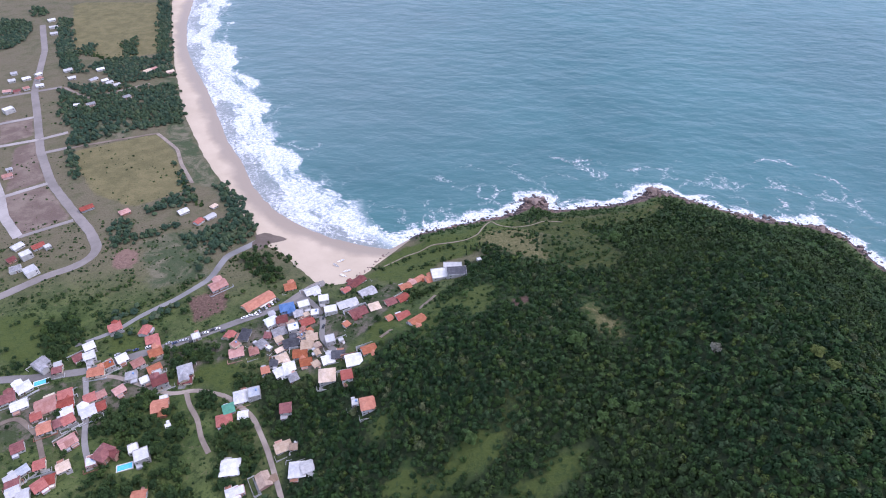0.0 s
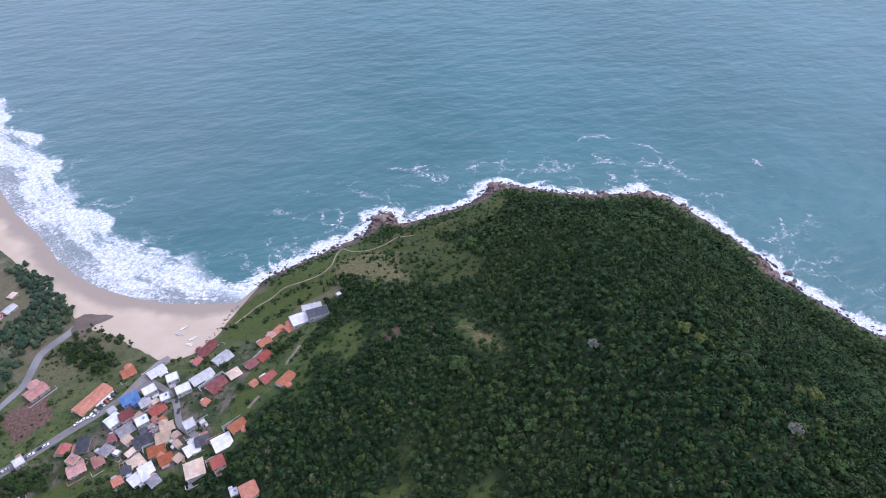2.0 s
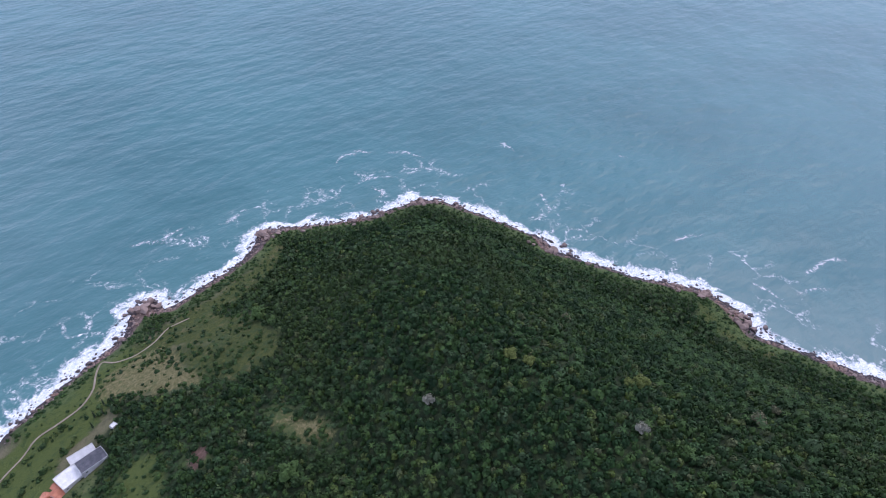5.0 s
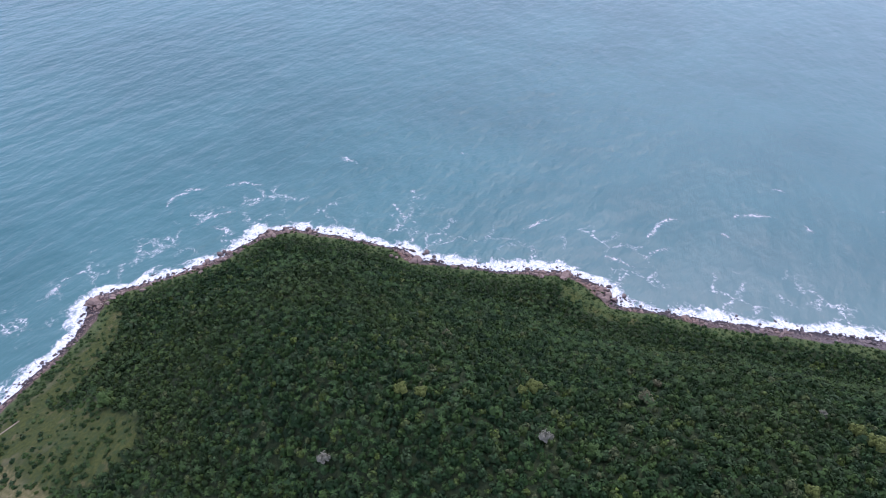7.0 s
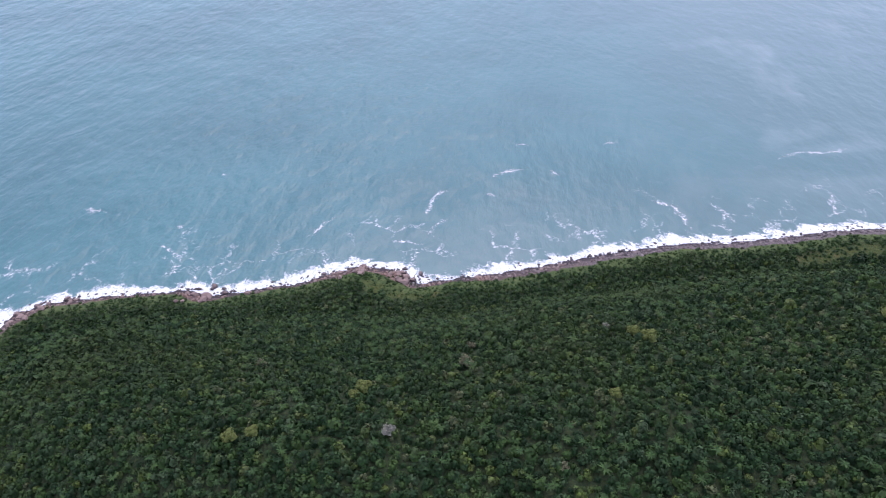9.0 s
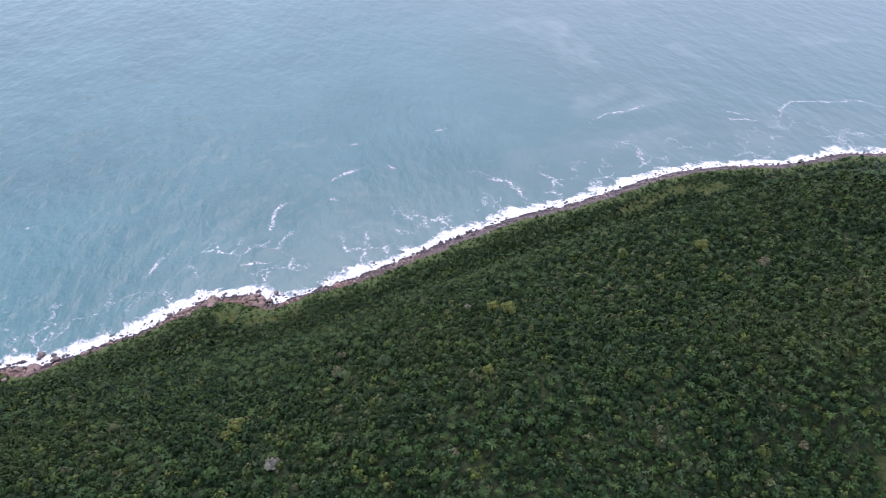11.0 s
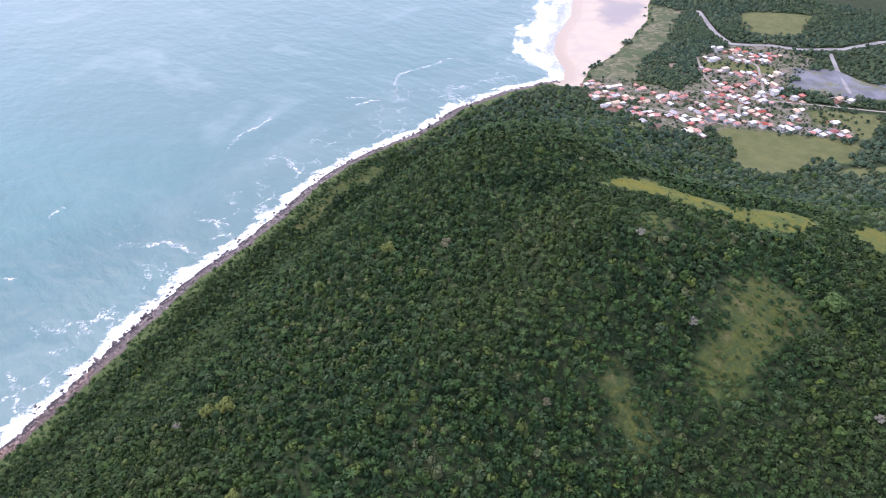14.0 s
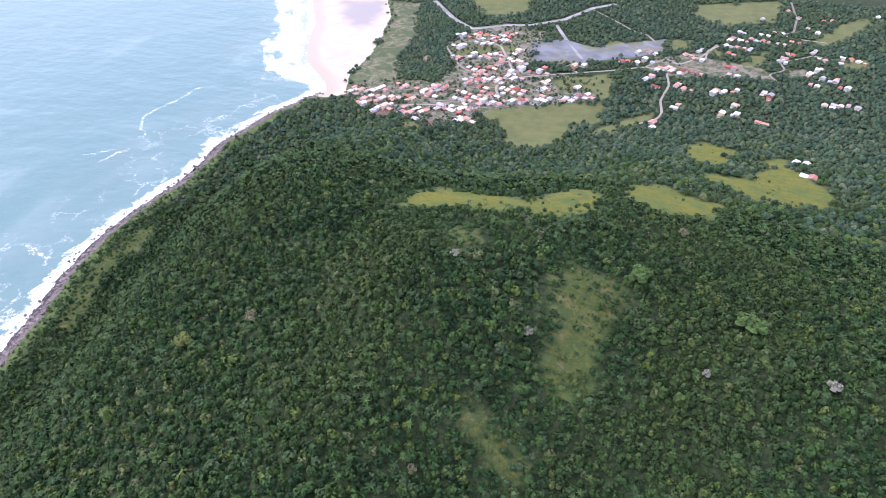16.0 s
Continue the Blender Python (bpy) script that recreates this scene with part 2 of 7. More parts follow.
    yard = mix(n, l, ramp(n, l, side.outputs["Y"], 0, -300), yard, mix(n, l, ramp(n, l, trodden, 0.4, 0.6), (0.05, 0.064, 0.03), (0.15, 0.13, 0.106)))
    col = mix(n, l, ramp(n, l, calc(n, l, "ADD", attribute(n, "yard"), fray), -3, 3), col, yard)
    stone = mix(n, l, ramp(n, l, fine, 0.3, 0.7), (0.075, 0.052, 0.043), (0.2, 0.137, 0.11))
    stone = mix(n, l, ramp(n, l, big, 0.46, 0.58, 0, 0.5), stone, (0.05, 0.042, 0.046))
    stone = mix(n, l, ramp(n, l, side.outputs["Y"], 90, -60, 0, 0.85), stone, mix(n, l, fine, (0.035, 0.033, 0.036), (0.185, 0.16, 0.155)))
    stone = mix(n, l, ramp(n, l, calc(n, l, "ADD", attribute(n, "shore"), calc(n, l, "MULTIPLY", edge, 0.4)), 3, 8, 0.85, 0), stone, (0.034, 0.029, 0.033))
    strip = calc(n, l, "MULTIPLY", ramp(n, l, calc(n, l, "ADD", attribute(n, "bare"), fray), 8, 18, 0.85, 0), attribute(n, "rocky"))
    col = mix(n, l, strip, col, mix(n, l, ramp(n, l, tufts, 0.4, 0.62), (0.072, 0.098, 0.034), (0.036, 0.062, 0.02)))
    near = calc(n, l, "ADD", attribute(n, "bare"), calc(n, l, "MULTIPLY", edge, 0.5))
    bare = calc(n, l, "MULTIPLY", ramp(n, l, near, -1.5, 1.5, 1, 0), attribute(n, "rocky"))
    col = mix(n, l, bare, col, stone)
    l.new(col, p.inputs["Base Color"])
    bump(n, l, p, calc(n, l, "ADD", fine, mid), 0.9, 1.2)
    return m


def water_material():
    m, n, l, p = material("sea_water", 0.34, 0, 0.5)
    p.inputs["IOR"].default_value = 1.33
    at = where(n, l)
    d, surf = attribute(n, "off"), attribute(n, "surf")
    big = grain(n, l, at, 0.004, 4, 0.6)
    mid = grain(n, l, at, 0.035, 5, 0.65, 0.6)
    wob = n.new("ShaderNodeVectorMath")
    wob.operation = "MULTIPLY_ADD"
    t = n.new("ShaderNodeTexNoise")
    value(l, t.inputs["Vector"], at)
    t.inputs["Scale"].default_value, t.inputs["Detail"].default_value = 0.045, 6
    l.new(t.outputs["Color"], wob.inputs[0])
    wob.inputs[1].default_value = (34, 34, 34)
    l.new(at, wob.inputs[2])
    lace = cells(n, l, wob.outputs[0], 0.03, "DISTANCE_TO_EDGE")
    fine = grain(n, l, at, 0.3, 5, 0.7, 0.8)
    # colour of the body of water: blue green outside, milky over sand
    deep = mix(n, l, ramp(n, l, big, 0.35, 0.65), (0.028, 0.104, 0.109), (0.038, 0.128, 0.132))
    sep = n.new("ShaderNodeSeparateXYZ")
    l.new(at, sep.inputs[0])
    south = ramp(n, l, sep.outputs["Y"], 60, -380)
    deep = mix(n, l, calc(n, l, "MULTIPLY", south, 0.8), deep, (0.07, 0.134, 0.132))
    streak = calc(n, l, "MULTIPLY", ramp(n, l, grain(n, l, at, 0.0035, 6, 0.55, 2.0), 0.54, 0.7, 0, 0.3), south)
    deep = mix(n, l, streak, deep, (0.21, 0.27, 0.265))
    bay = calc(n, l, "MULTIPLY", ramp(n, l, sep.outputs["X"], 260, -160), ramp(n, l, sep.outputs["Y"], 420, 720))
    deep = mix(n, l, calc(n, l, "MULTIPLY", bay, 0.5), deep, (0.098, 0.156, 0.158))
    turbid = ramp(n, l, calc(n, l, "ADD", d, calc(n, l, "MULTIPLY", mid, 60)), 20, 150, 1, 0)
    deep = mix(n, l, calc(n, l, "MULTIPLY", turbid, ramp(n, l, surf, 0, 1, 0.4, 0.75)), deep, (0.072, 0.162, 0.16))
    silt = calc(n, l, "MULTIPLY", ramp(n, l, sep.outputs["Y"], 330, 60), ramp(n, l, calc(n, l, "ADD", d, calc(n, l, "MULTIPLY", grain(n, l, at, 0.009, 4, 0.6), -260)), -95, 10, 1, 0))
    deep = mix(n, l, calc(n, l, "MULTIPLY", silt, 0.25), deep, (0.112, 0.148, 0.142))
    shallow = calc(n, l, "MULTIPLY", ramp(n, l, calc(n, l, "ADD", d, calc(n, l, "MULTIPLY", mid, 30)), 18, 70, 0.8, 0), ramp(n, l, surf, 0.4, 0.9))
    deep = mix(n, l, shallow, deep, (0.2, 0.205, 0.19))
    # foam: thick at the rocks, wide bands before the sand, lace further out
    reach = ramp(n, l, surf, 0.0, 1.0, 14.0, 60.0)
    lumps = calc(n, l, "MULTIPLY", calc(n, l, "SUBTRACT", mid, 0.5), calc(n, l, "MULTIPLY", reach, 3.8))
    dn = calc(n, l, "ADD", d, lumps)
    core = ramp(n, l, dn, calc(n, l, "MULTIPLY", reach, 0.25), calc(n, l, "MULTIPLY", reach, 1.45), 1, 0)
    holes = ramp(n, l, calc(n, l, "ADD", calc(n, l, "ADD", fine, calc(n, l, "MULTIPLY", surf, 0.07)), calc(n, l, "MULTIPLY", core, 0.5)), 0.56, 0.92)
    core = calc(n, l, "MULTIPLY", ramp(n, l, core, 0, 0.45), holes)
    along = n.new("ShaderNodeCombineXYZ")
    l.new(calc(n, l, "MULTIPLY", sep.outputs["X"], 0.012), along.inputs[0])
    l.new(calc(n, l, "MULTIPLY", sep.outputs["Y"], 0.012), along.inputs[1])
    l.new(calc(n, l, "MULTIPLY", calc(n, l, "ADD", d, calc(n, l, "MULTIPLY", mid, 16)), 0.055), along.inputs[2])
    lines = grain(n, l, along.outputs[0], 1.0, 5, 0.6, 0.3)
    roll = calc(n, l, "ADD", d, calc(n, l, "MULTIPLY", calc(n, l, "SUBTRACT", grain(n, l, at, 0.018, 4, 0.6), 0.5), 90))
    belt = calc(n, l, "MULTIPLY", ramp(n, l, roll, 6, 26), ramp(n, l, roll, 44, 78, 1, 0))
    belt = ramp(n, l, calc(n, l, "ADD", belt, calc(n, l, "MULTIPLY", calc(n, l, "SUBTRACT", lines, 0.5), 2.6)), 0.34, 0.85)
    belt = calc(n, l, "MULTIPLY", belt, ramp(n, l, calc(n, l, "ADD", calc(n, l, "MULTIPLY", fine, 0.8), calc(n, l, "ADD", calc(n, l, "MULTIPLY", lines, 0.5), calc(n, l, "MULTIPLY", belt, 0.25))), 0.6, 1.0, 0.2, 1))
    wash = calc(n, l, "MULTIPLY", ramp(n, l, calc(n, l, "ADD", d, calc(n, l, "MULTIPLY", lines, 36)), 26, 60, 1, 0), ramp(n, l, calc(n, l, "ADD", calc(n, l, "MULTIPLY", fine, 0.5), calc(n, l, "MULTIPLY", lines, 0.6)), 0.5, 0.62, 0.1, 0.9))
    sandy = calc(n, l, "MULTIPLY", calc(n, l, "MAXIMUM", calc(n, l, "MULTIPLY", belt, ramp(n, l, south, 0, 1, 1, 0.8)), calc(n, l, "MULTIPLY", wash, ramp(n, l, south, 0, 1, 0.95, 0.45))), ramp(n, l, roll, 80, 100, 1, 0))
    core = calc(n, l, "ADD", calc(n, l, "MULTIPLY", core, ramp(n, l, surf, 0.3, 0.8, 1, 0)), calc(n, l, "MULTIPLY", sandy, ramp(n, l, surf, 0.3, 0.8)))
    threads = calc(n, l, "MULTIPLY", ramp(n, l, lace, 0.0, 0.09, 1, 0), ramp(n, l, fine, 0.4, 0.62, 0.1, 1.0))
    far = ramp(n, l, calc(n, l, "ADD", d, calc(n, l, "MULTIPLY", grain(n, l, at, 0.014, 3), -230)), -70, -25, 1, 0)
    patchy = ramp(n, l, grain(n, l, at, 0.022, 4, 0.6), 0.45, 0.57)
    threads = calc(n, l, "MULTIPLY", calc(n, l, "MULTIPLY", threads, far), calc(n, l, "MULTIPLY", patchy, ramp(n, l, south, 0, 1, 1.0, 0.6)))
    foam = calc(n, l, "MAXIMUM", core, calc(n, l, "MULTIPLY", threads, ramp(n, l, fine, 0.42, 0.62, 0.0, 0.85)), clamp=True)
    grit = grain(n, l, at, 1.1, 4, 0.75)
    white = mix(n, l, ramp(n, l, calc(n, l, "ADD", calc(n, l, "MULTIPLY", grit, 0.6), calc(n, l, "MULTIPLY", fine, 0.5)), 0.44, 0.66), (0.36, 0.43, 0.45), (0.78, 0.76, 0.76))
    l.new(mix(n, l, foam, deep, white), p.inputs["Base Color"])
    l.new(ramp(n, l, foam, 0, 0.6, 0.34, 0.9), p.inputs["Roughness"])
    # swell running in from the south-east, chop on it
    sw = n.new("ShaderNodeMapping")
    sw.inputs["Rotation"].default_value = (0, 0, radians(12))
    sw.inputs["Scale"].default_value = (0.6, 1, 1)
    l.new(at, sw.inputs[0])
    swell = grain(n, l, sw.outputs[0], 0.065, 3, 0.5, 0.15)
    chop = grain(n, l, sw.outputs[0], 0.35, 4, 0.6, 0.3)
    rollers = grain(n, l, sw.outputs[0], 0.024, 2, 0.5)
    h = calc(n, l, "ADD", calc(n, l, "MULTIPLY", rollers, 4.5), calc(n, l, "ADD", calc(n, l, "MULTIPLY", swell, 2.6), calc(n, l, "MULTIPLY", chop, 0.3)))
    h = calc(n, l, "ADD", h, calc(n, l, "MULTIPLY", foam, calc(n, l, "MULTIPLY", fine, 0.9)))
    h = calc(n, l, "MULTIPLY", h, ramp(n, l, sep.outputs["Y"], 350, -250, 1.8, 0.75))
    bump(n, l, p, h, 0.6, 1.0)
    return m


def leaf_material(name, stops, drift=0.5, deep=(0.009, 0.018, 0.008)):
    """Leaves: stops are (tint, colour); each tree has one tint, each clump its own shade."""
    m, n, l, p = material(name, 0.7, 0, 0.1)
    at = where(n, l)
    g = n.new("ShaderNodeNewGeometry")
    r = n.new("ShaderNodeValToRGB")
    r.color_ramp.interpolation = "LINEAR"
    while len(r.color_ramp.elements) < len(stops):
        r.color_ramp.elements.new(0.5)
    for e, (pos, c) in zip(r.color_ramp.elements, stops):
        e.position, e.color = pos, (*c, 1)
    patch, far = grain(n, l, at, 0.035, 4), grain(n, l, at, 0.009, 3)
    t = calc(n, l, "ADD", attribute(n, "tint"), calc(n, l, "MULTIPLY", calc(n, l, "SUBTRACT", patch, 0.5), drift), clamp=True)
    l.new(t, r.inputs[0])
    col = mix(n, l, ramp(n, l, far, 0.42, 0.66, 0, 0.4), r.outputs[0], (0.05, 0.074, 0.02))
    col = mix(n, l, calc(n, l, "MULTIPLY", g.outputs["Random Per Island"], 0.72), col, deep)
    l.new(col, p.inputs["Base Color"])
    return m


MAT_GROUND, MAT_WATER = ground_material(), water_material()
MAT_LEAF = leaf_material("broad_leaves", [(0.0, (0.009, 0.026, 0.010)), (0.35, (0.022, 0.055, 0.016)), (0.6, (0.045, 0.085, 0.020)), (0.74, (0.032, 0.07, 0.025)),
    (0.88, (0.048, 0.08, 0.036)), (0.95, (0.08, 0.118, 0.022)), (1.0, (0.098, 0.114, 0.052))])
# leaves of distant trees: paler and greyer, with the haze put into the colour
MAT_LEAF_HAZED = leaf_material("grey_green_hazed_leaves", [(0.0, (0.025, 0.05, 0.032)), (0.5, (0.042, 0.076, 0.046)), (0.8, (0.066, 0.098, 0.048)), (1.0, (0.095, 0.115, 0.066))], 0.7, (0.017, 0.034, 0.021))


def sand_material():
    m, n, l, p = material("beach_sand", 0.9, 0, 0.2)
    at = where(n, l)
    a, b = grain(n, l, at, 0.03, 5, 0.6), grain(n, l, at, 0.6, 4, 0.7)
    dry = mix(n, l, ramp(n, l, a, 0.3, 0.7), (0.415, 0.338, 0.25), (0.462, 0.378, 0.284))
    dry = mix(n, l, ramp(n, l, b, 0.5, 0.8, 0, 0.35), dry, (0.335, 0.28, 0.215))
    sep = n.new("ShaderNodeSeparateXYZ")
    l.new(at, sep.inputs[0])
    # the wide spit in the south stays damp between the tides
    dry = mix(n, l, calc(n, l, "MULTIPLY", ramp(n, l, sep.outputs["Y"], 0, -300), ramp(n, l, a, 0.35, 0.65, 0.5, 0.9)), dry, (0.295, 0.262, 0.225))
    wet = ramp(n, l, calc(n, l, "ADD", attribute(n, "shore"), calc(n, l, "MULTIPLY", calc(n, l, "SUBTRACT", a, 0.5), 22)), 8, 20, 1, 0)
    pool = ramp(n, l, calc(n, l, "ADD", attribute(n, "flat"), calc(n, l, "MULTIPLY", calc(n, l, "SUBTRACT", a, 0.5), 45)), -16, 14)
    sand = mix(n, l, wet, dry, (0.275, 0.223, 0.17))
    l.new(mix(n, l, calc(n, l, "MULTIPLY", pool, 0.85), sand, (0.195, 0.182, 0.182)), p.inputs["Base Color"])
    l.new(calc(n, l, "SUBTRACT", ramp(n, l, wet, 0, 1, 0.9, 0.45), calc(n, l, "MULTIPLY", pool, 0.2)), p.inputs["Roughness"])
    bump(n, l, p, b, 0.4, 0.3)
    return m


MAT_SAND = sand_material()


# ---- mesh helpers ----
def from_arrays(name, verts, faces, mat, smooth_faces=False):
    """One mesh from arrays: faces all of one size."""
    me = bpy.data.meshes.new(name)
    verts, faces = np.asarray(verts, np.float32), np.asarray(faces, np.int32)
    k = faces.shape[1]
    me.vertices.add(len(verts))
    me.vertices.foreach_set("co", verts.ravel())
    me.loops.add(faces.size)
    me.loops.foreach_set("vertex_index", faces.ravel())
    me.polygons.add(len(faces))
    me.polygons.foreach_set("loop_start", np.arange(0, faces.size, k, dtype=np.int32))
    me.polygons.foreach_set("loop_total", np.full(len(faces), k, np.int32))
    me.polygons.foreach_set("use_smooth", np.full(len(faces), smooth_faces))
    me.update(calc_edges=True)
    me.materials.append(mat)
    return me


def put_attribute(me, name, values):
    a = me.attributes.new(name, "FLOAT", "POINT")
    a.data.foreach_set("value", np.asarray(values, np.float32).ravel())


def steps(lo, hi, step, far):
    """Even steps from lo to hi, then ever wider ones out to far on both sides."""
    out = list(np.arange(lo, hi + step, step))
    s, v = step, out[-1]
    while v < far:
        s *= 1.35
        v += s
        out.append(v)
    s, v = step, out[0]
    while v > -far:
        s *= 1.35
        v -= s
        out.insert(0, v)
    return np.array(out)


def sheet(xs, ys):
    gx, gy = np.meshgrid(xs, ys)
    i = np.arange(gx.size).reshape(gx.shape)
    quads = np.stack([i[:-1, :-1], i[:-1, 1:], i[1:, 1:], i[1:, :-1]], -1).reshape(-1, 4)
    return gx.ravel(), gy.ravel(), quads


# ---- zones of the plan ----
HEADLAND_GRASS = [
    [(-63, 384), (-50, 428), (-13, 447), (38, 464), (65, 467), (65, 434), (46, 424), (34, 411), (19, 404), (-4, 401), (-12, 380), (-39, 372)],
    [(30, 435), (44, 450), (65, 449), (83, 442), (86, 426), (81, 394), (87, 373), (82, 365), (65, 383), (51, 401), (39, 414)],
    [(41, 457), (50, 469), (84, 466), (107, 474), (141, 477), (185, 488), (205, 505), (194, 483), (152, 460), (121, 463), (135, 422), (125, 391), (108, 404), (86, 433), (64, 448)],
]
HAY = [HEADLAND_GRASS[1], [(96, 303), (103, 293), (103, 276), (110, 265), (109, 254), (96, 261), (95, 274), (93, 286)]]
GREEN_GLADES = [
    [(-17, 289), (-12, 309), (-5, 328), (5, 335), (29, 347), (41, 333), (33, 307), (21, 297), (11, 312), (4, 325), (-2, 308), (-8, 285)],
    [(4, 185), (6, 195), (18, 203), (33, 199), (30, 189), (20, 182), (8, 179)],
    [(33, 165), (43, 171), (50, 167), (60, 182), (74, 178), (66, 167), (58, 161), (50, 160)],
    [(-33, 185), (-20, 194), (-13, 184), (5, 180), (2, 174), (-26, 178)],
    [(-44, 224), (-39, 229), (-32, 221), (-35, 214), (-42, 217)],
]
# where the woods thin out to low scrub over grass
SCRUB = [
    [(86, 432), (104, 408), (135, 425), (139, 392), (137, 362), (126, 334), (96, 345), (86, 368), (82, 394)],
    [(41, 225), (45, 219), (41, 209), (34, 196), (29, 186), (24, 190), (29, 201), (35, 216)],
    [(135, -112), (129, -119), (120, -111), (107, -108), (98, -95), (97, -84), (106, -87), (116, -95), (128, -101)],
    [(142, -224), (137, -226), (124, -207), (128, -202)],
    [(483, -189), (502, -229), (510, -267), (509, -303), (496, -323), (490, -310), (493, -258), (480, -219), (470, -193)],
    [(100, 466), (190, 490), (212, 520), (216, 495), (196, 470), (150, 448), (110, 452)],
]
CLEARINGS_NORTH = [HAY[1], *GREEN_GLADES]
CLEARINGS_SOUTH = [
    [(107, -186), (99, -200), (87, -199), (75, -197), (69, -191), (77, -179), (80, -165), (82, -150), (80, -136), (95, -130), (101, -141), (102, -157), (104, -171)],
    [(444, 172), (426, 196), (407, 189), (403, 154), (410, 124), (418, 141)],
    [(508, -301), (500, -327), (492, -305), (490, -285), (502, -290)],
    [(164, -198), (155, -210), (147, -193), (155, -185)],
]
CLEARINGS = CLEARINGS_NORTH + CLEARINGS_SOUTH
MEADOWS = [
    [(207, -237), (204, -256), (189, -280), (159, -272), (143, -262), (127, -271), (117, -307), (102, -346), (91, -302), (95, -266), (113, -246), (132, -242),
     (150, -235), (173, -232), (194, -230)],
    [(76, -343), (66, -379), (46, -382), (30, -370), (4, -365), (17, -332), (41, -306), (61, -300), (73, -310)],
    [(17, -593), (-8, -624), (-45, -599), (-3, -503), (12, -500), (20, -526)],
    [(21, -436), (1, -468), (-28, -475), (-59, -546), (-58, -575), (-81, -594), (-84, -550), (-94, -512), (-101, -473), (-93, -447), (-55, -425), (-18, -401), (-18, -433), (13, -423)],
]
FIELDS = [
    [(268, -662), (236, -675), (192, -695), (153, -715), (112, -728), (112, -668), (141, -644), (151, -600), (178, -570), (204, -570), (219, -604), (244, -640)],
    [(-4, -1174), (-162, -1248), (-131, -1119), (-57, -1074), (-4, -1110)],
    [(-415, 602), (-338, 649), (-302, 605), (-265, 525), (-304, 493), (-351, 515), (-403, 577)],
    [(-662, 1127), (-509, 1136), (-429, 899), (-485, 873), (-556, 902)],
]
PLOTS = [
    [(-447, 512), (-411, 532), (-357, 475), (-393, 446)], [(-539, 676), (-502, 683), (-480, 641), (-506, 617)],
    [(-487, 612), (-470, 628), (-432, 566), (-413, 541), (-447, 522)]]
FALLOW = [(-275, 440), (-240, 458), (-209, 425), (-202, 387), (-241, 372)]
RED_EARTH = [[(-291, 412), (-285, 426), (-271, 423), (-267, 400), (-282, 397)], [(-209, 363), (-180, 374), (-173, 350), (-193, 335)],
    [(47, 313), (54, 317), (60, 308), (56, 298), (49, 299)],
    [(319, -592), (317, -633), (301, -634), (292, -589), (311, -573)], [(396, -609), (399, -625), (373, -628), (364, -613)]]
VILLAGE_NORTH = [(-900, 100), (-230, 170), (-110, 185), (-95, 195), (-98, 215), (-118, 240), (-135, 265), (-115, 285), (-95, 268), (-60, 266), (-45, 280), (-38, 300),
    (-10, 300), (-2, 320), (0, 345), (12, 360), (12, 385), (-50, 435), (-900, 2600), (-3000, 2600), (-3000, 100)]
VILLAGE_SOUTH = [(455, -650), (370, -628), (300, -600), (262, -625), (255, -660), (120, -735), (120, -800), (235, -800), (225, -960), (300, -985), (349, -930), (372, -872), (333, -784), (337, -732), (400, -718), (440, -700)]
DUNES = [(447, -657), (468, -717), (465, -795), (475, -867), (494, -960), (531, -1039), (468, -1047), (379, -808), (396, -689)]
SPIT = [(440, -650), (468, -717), (465, -795), (475, -867), (494, -960), (531, -1039), (600, -1250), (880, -1560), (1100, -1500), (700, -1000), (520, -660)]
LUSH = [[(-169, 303), (-155, 301), (-144, 287), (-143, 273), (-154, 273), (-164, 281)], [(-181, 296), (-148, 289), (-138, 268), (-162, 267), (-174, 275)], [(-349, 341), (-322, 341), (-301, 317), (-297, 294), (-322, 294)], [(-254, 318), (-229, 319), (-223, 302), (-246, 304)], [(-60, 330), (-36, 332), (-34, 296), (-54, 292)]]
FAR_GRASS_EAST = [
    [(40, -965), (23, -990), (1, -992), (4, -956), (26, -940)],
    [(-21, -936), (-26, -960), (-41, -965), (-38, -931)],
    [(-63, -904), (-84, -954), (-112, -977), (-97, -927), (-79, -892)],
    [(118, -628), (110, -648), (79, -683), (60, -709), (46, -717), (53, -690), (78, -658), (99, -630)],
    [(-183, -1053), (-249, -1155), (-291, -1197), (-286, -1152), (-223, -1052), (-186, -1016)],
    [(-201, -963), (-243, -987), (-248, -956), (-211, -934)],
    [(138, -906), (121, -956), (90, -950), (67, -916), (86, -887)],
]
FAR_GRASS_WEST = [
    [(181, -747), (170, -779), (104, -818), (106, -788), (120, -747), (163, -731)],
    [(391, -1090), (359, -1134), (291, -1164), (276, -1050), (319, -1005), (360, -1027)],
    [(349, -659), (335, -666), (328, -640), (340, -641)],
    [(340, -578), (320, -589), (309, -566), (327, -549)],
]
VILLAGE_GREENS = [[(184, -782), (112, -822), (108, -743), (114, -727), (128, -756), (172, -747)], [(361, -851), (264, -895), (254, -864), (347, -824)]]
FAR_GRASS = VILLAGE_GREENS + FAR_GRASS_EAST + FAR_GRASS_WEST
FAR_YARDS = [[(23, -908), (14, -934), (-13, -938), (-13, -914), (6, -895)], [(-123, -880), (-129, -907), (-155, -919), (-148, -888)], [(60, -850), (60, -905), (-10, -925), (-95, -905), (-105, -870), (-20, -850), (20, -835)]]
SANDY_GAP = [(-422, 667), (-412, 693), (-380, 684), (-367, 643), (-397, 632)]
SAND_PATCHES = [[(382, -782), (387, -814), (383, -815), (375, -788)], [(371, -805), (355, -790), (341, -781), (338, -762), (351, -770)]]
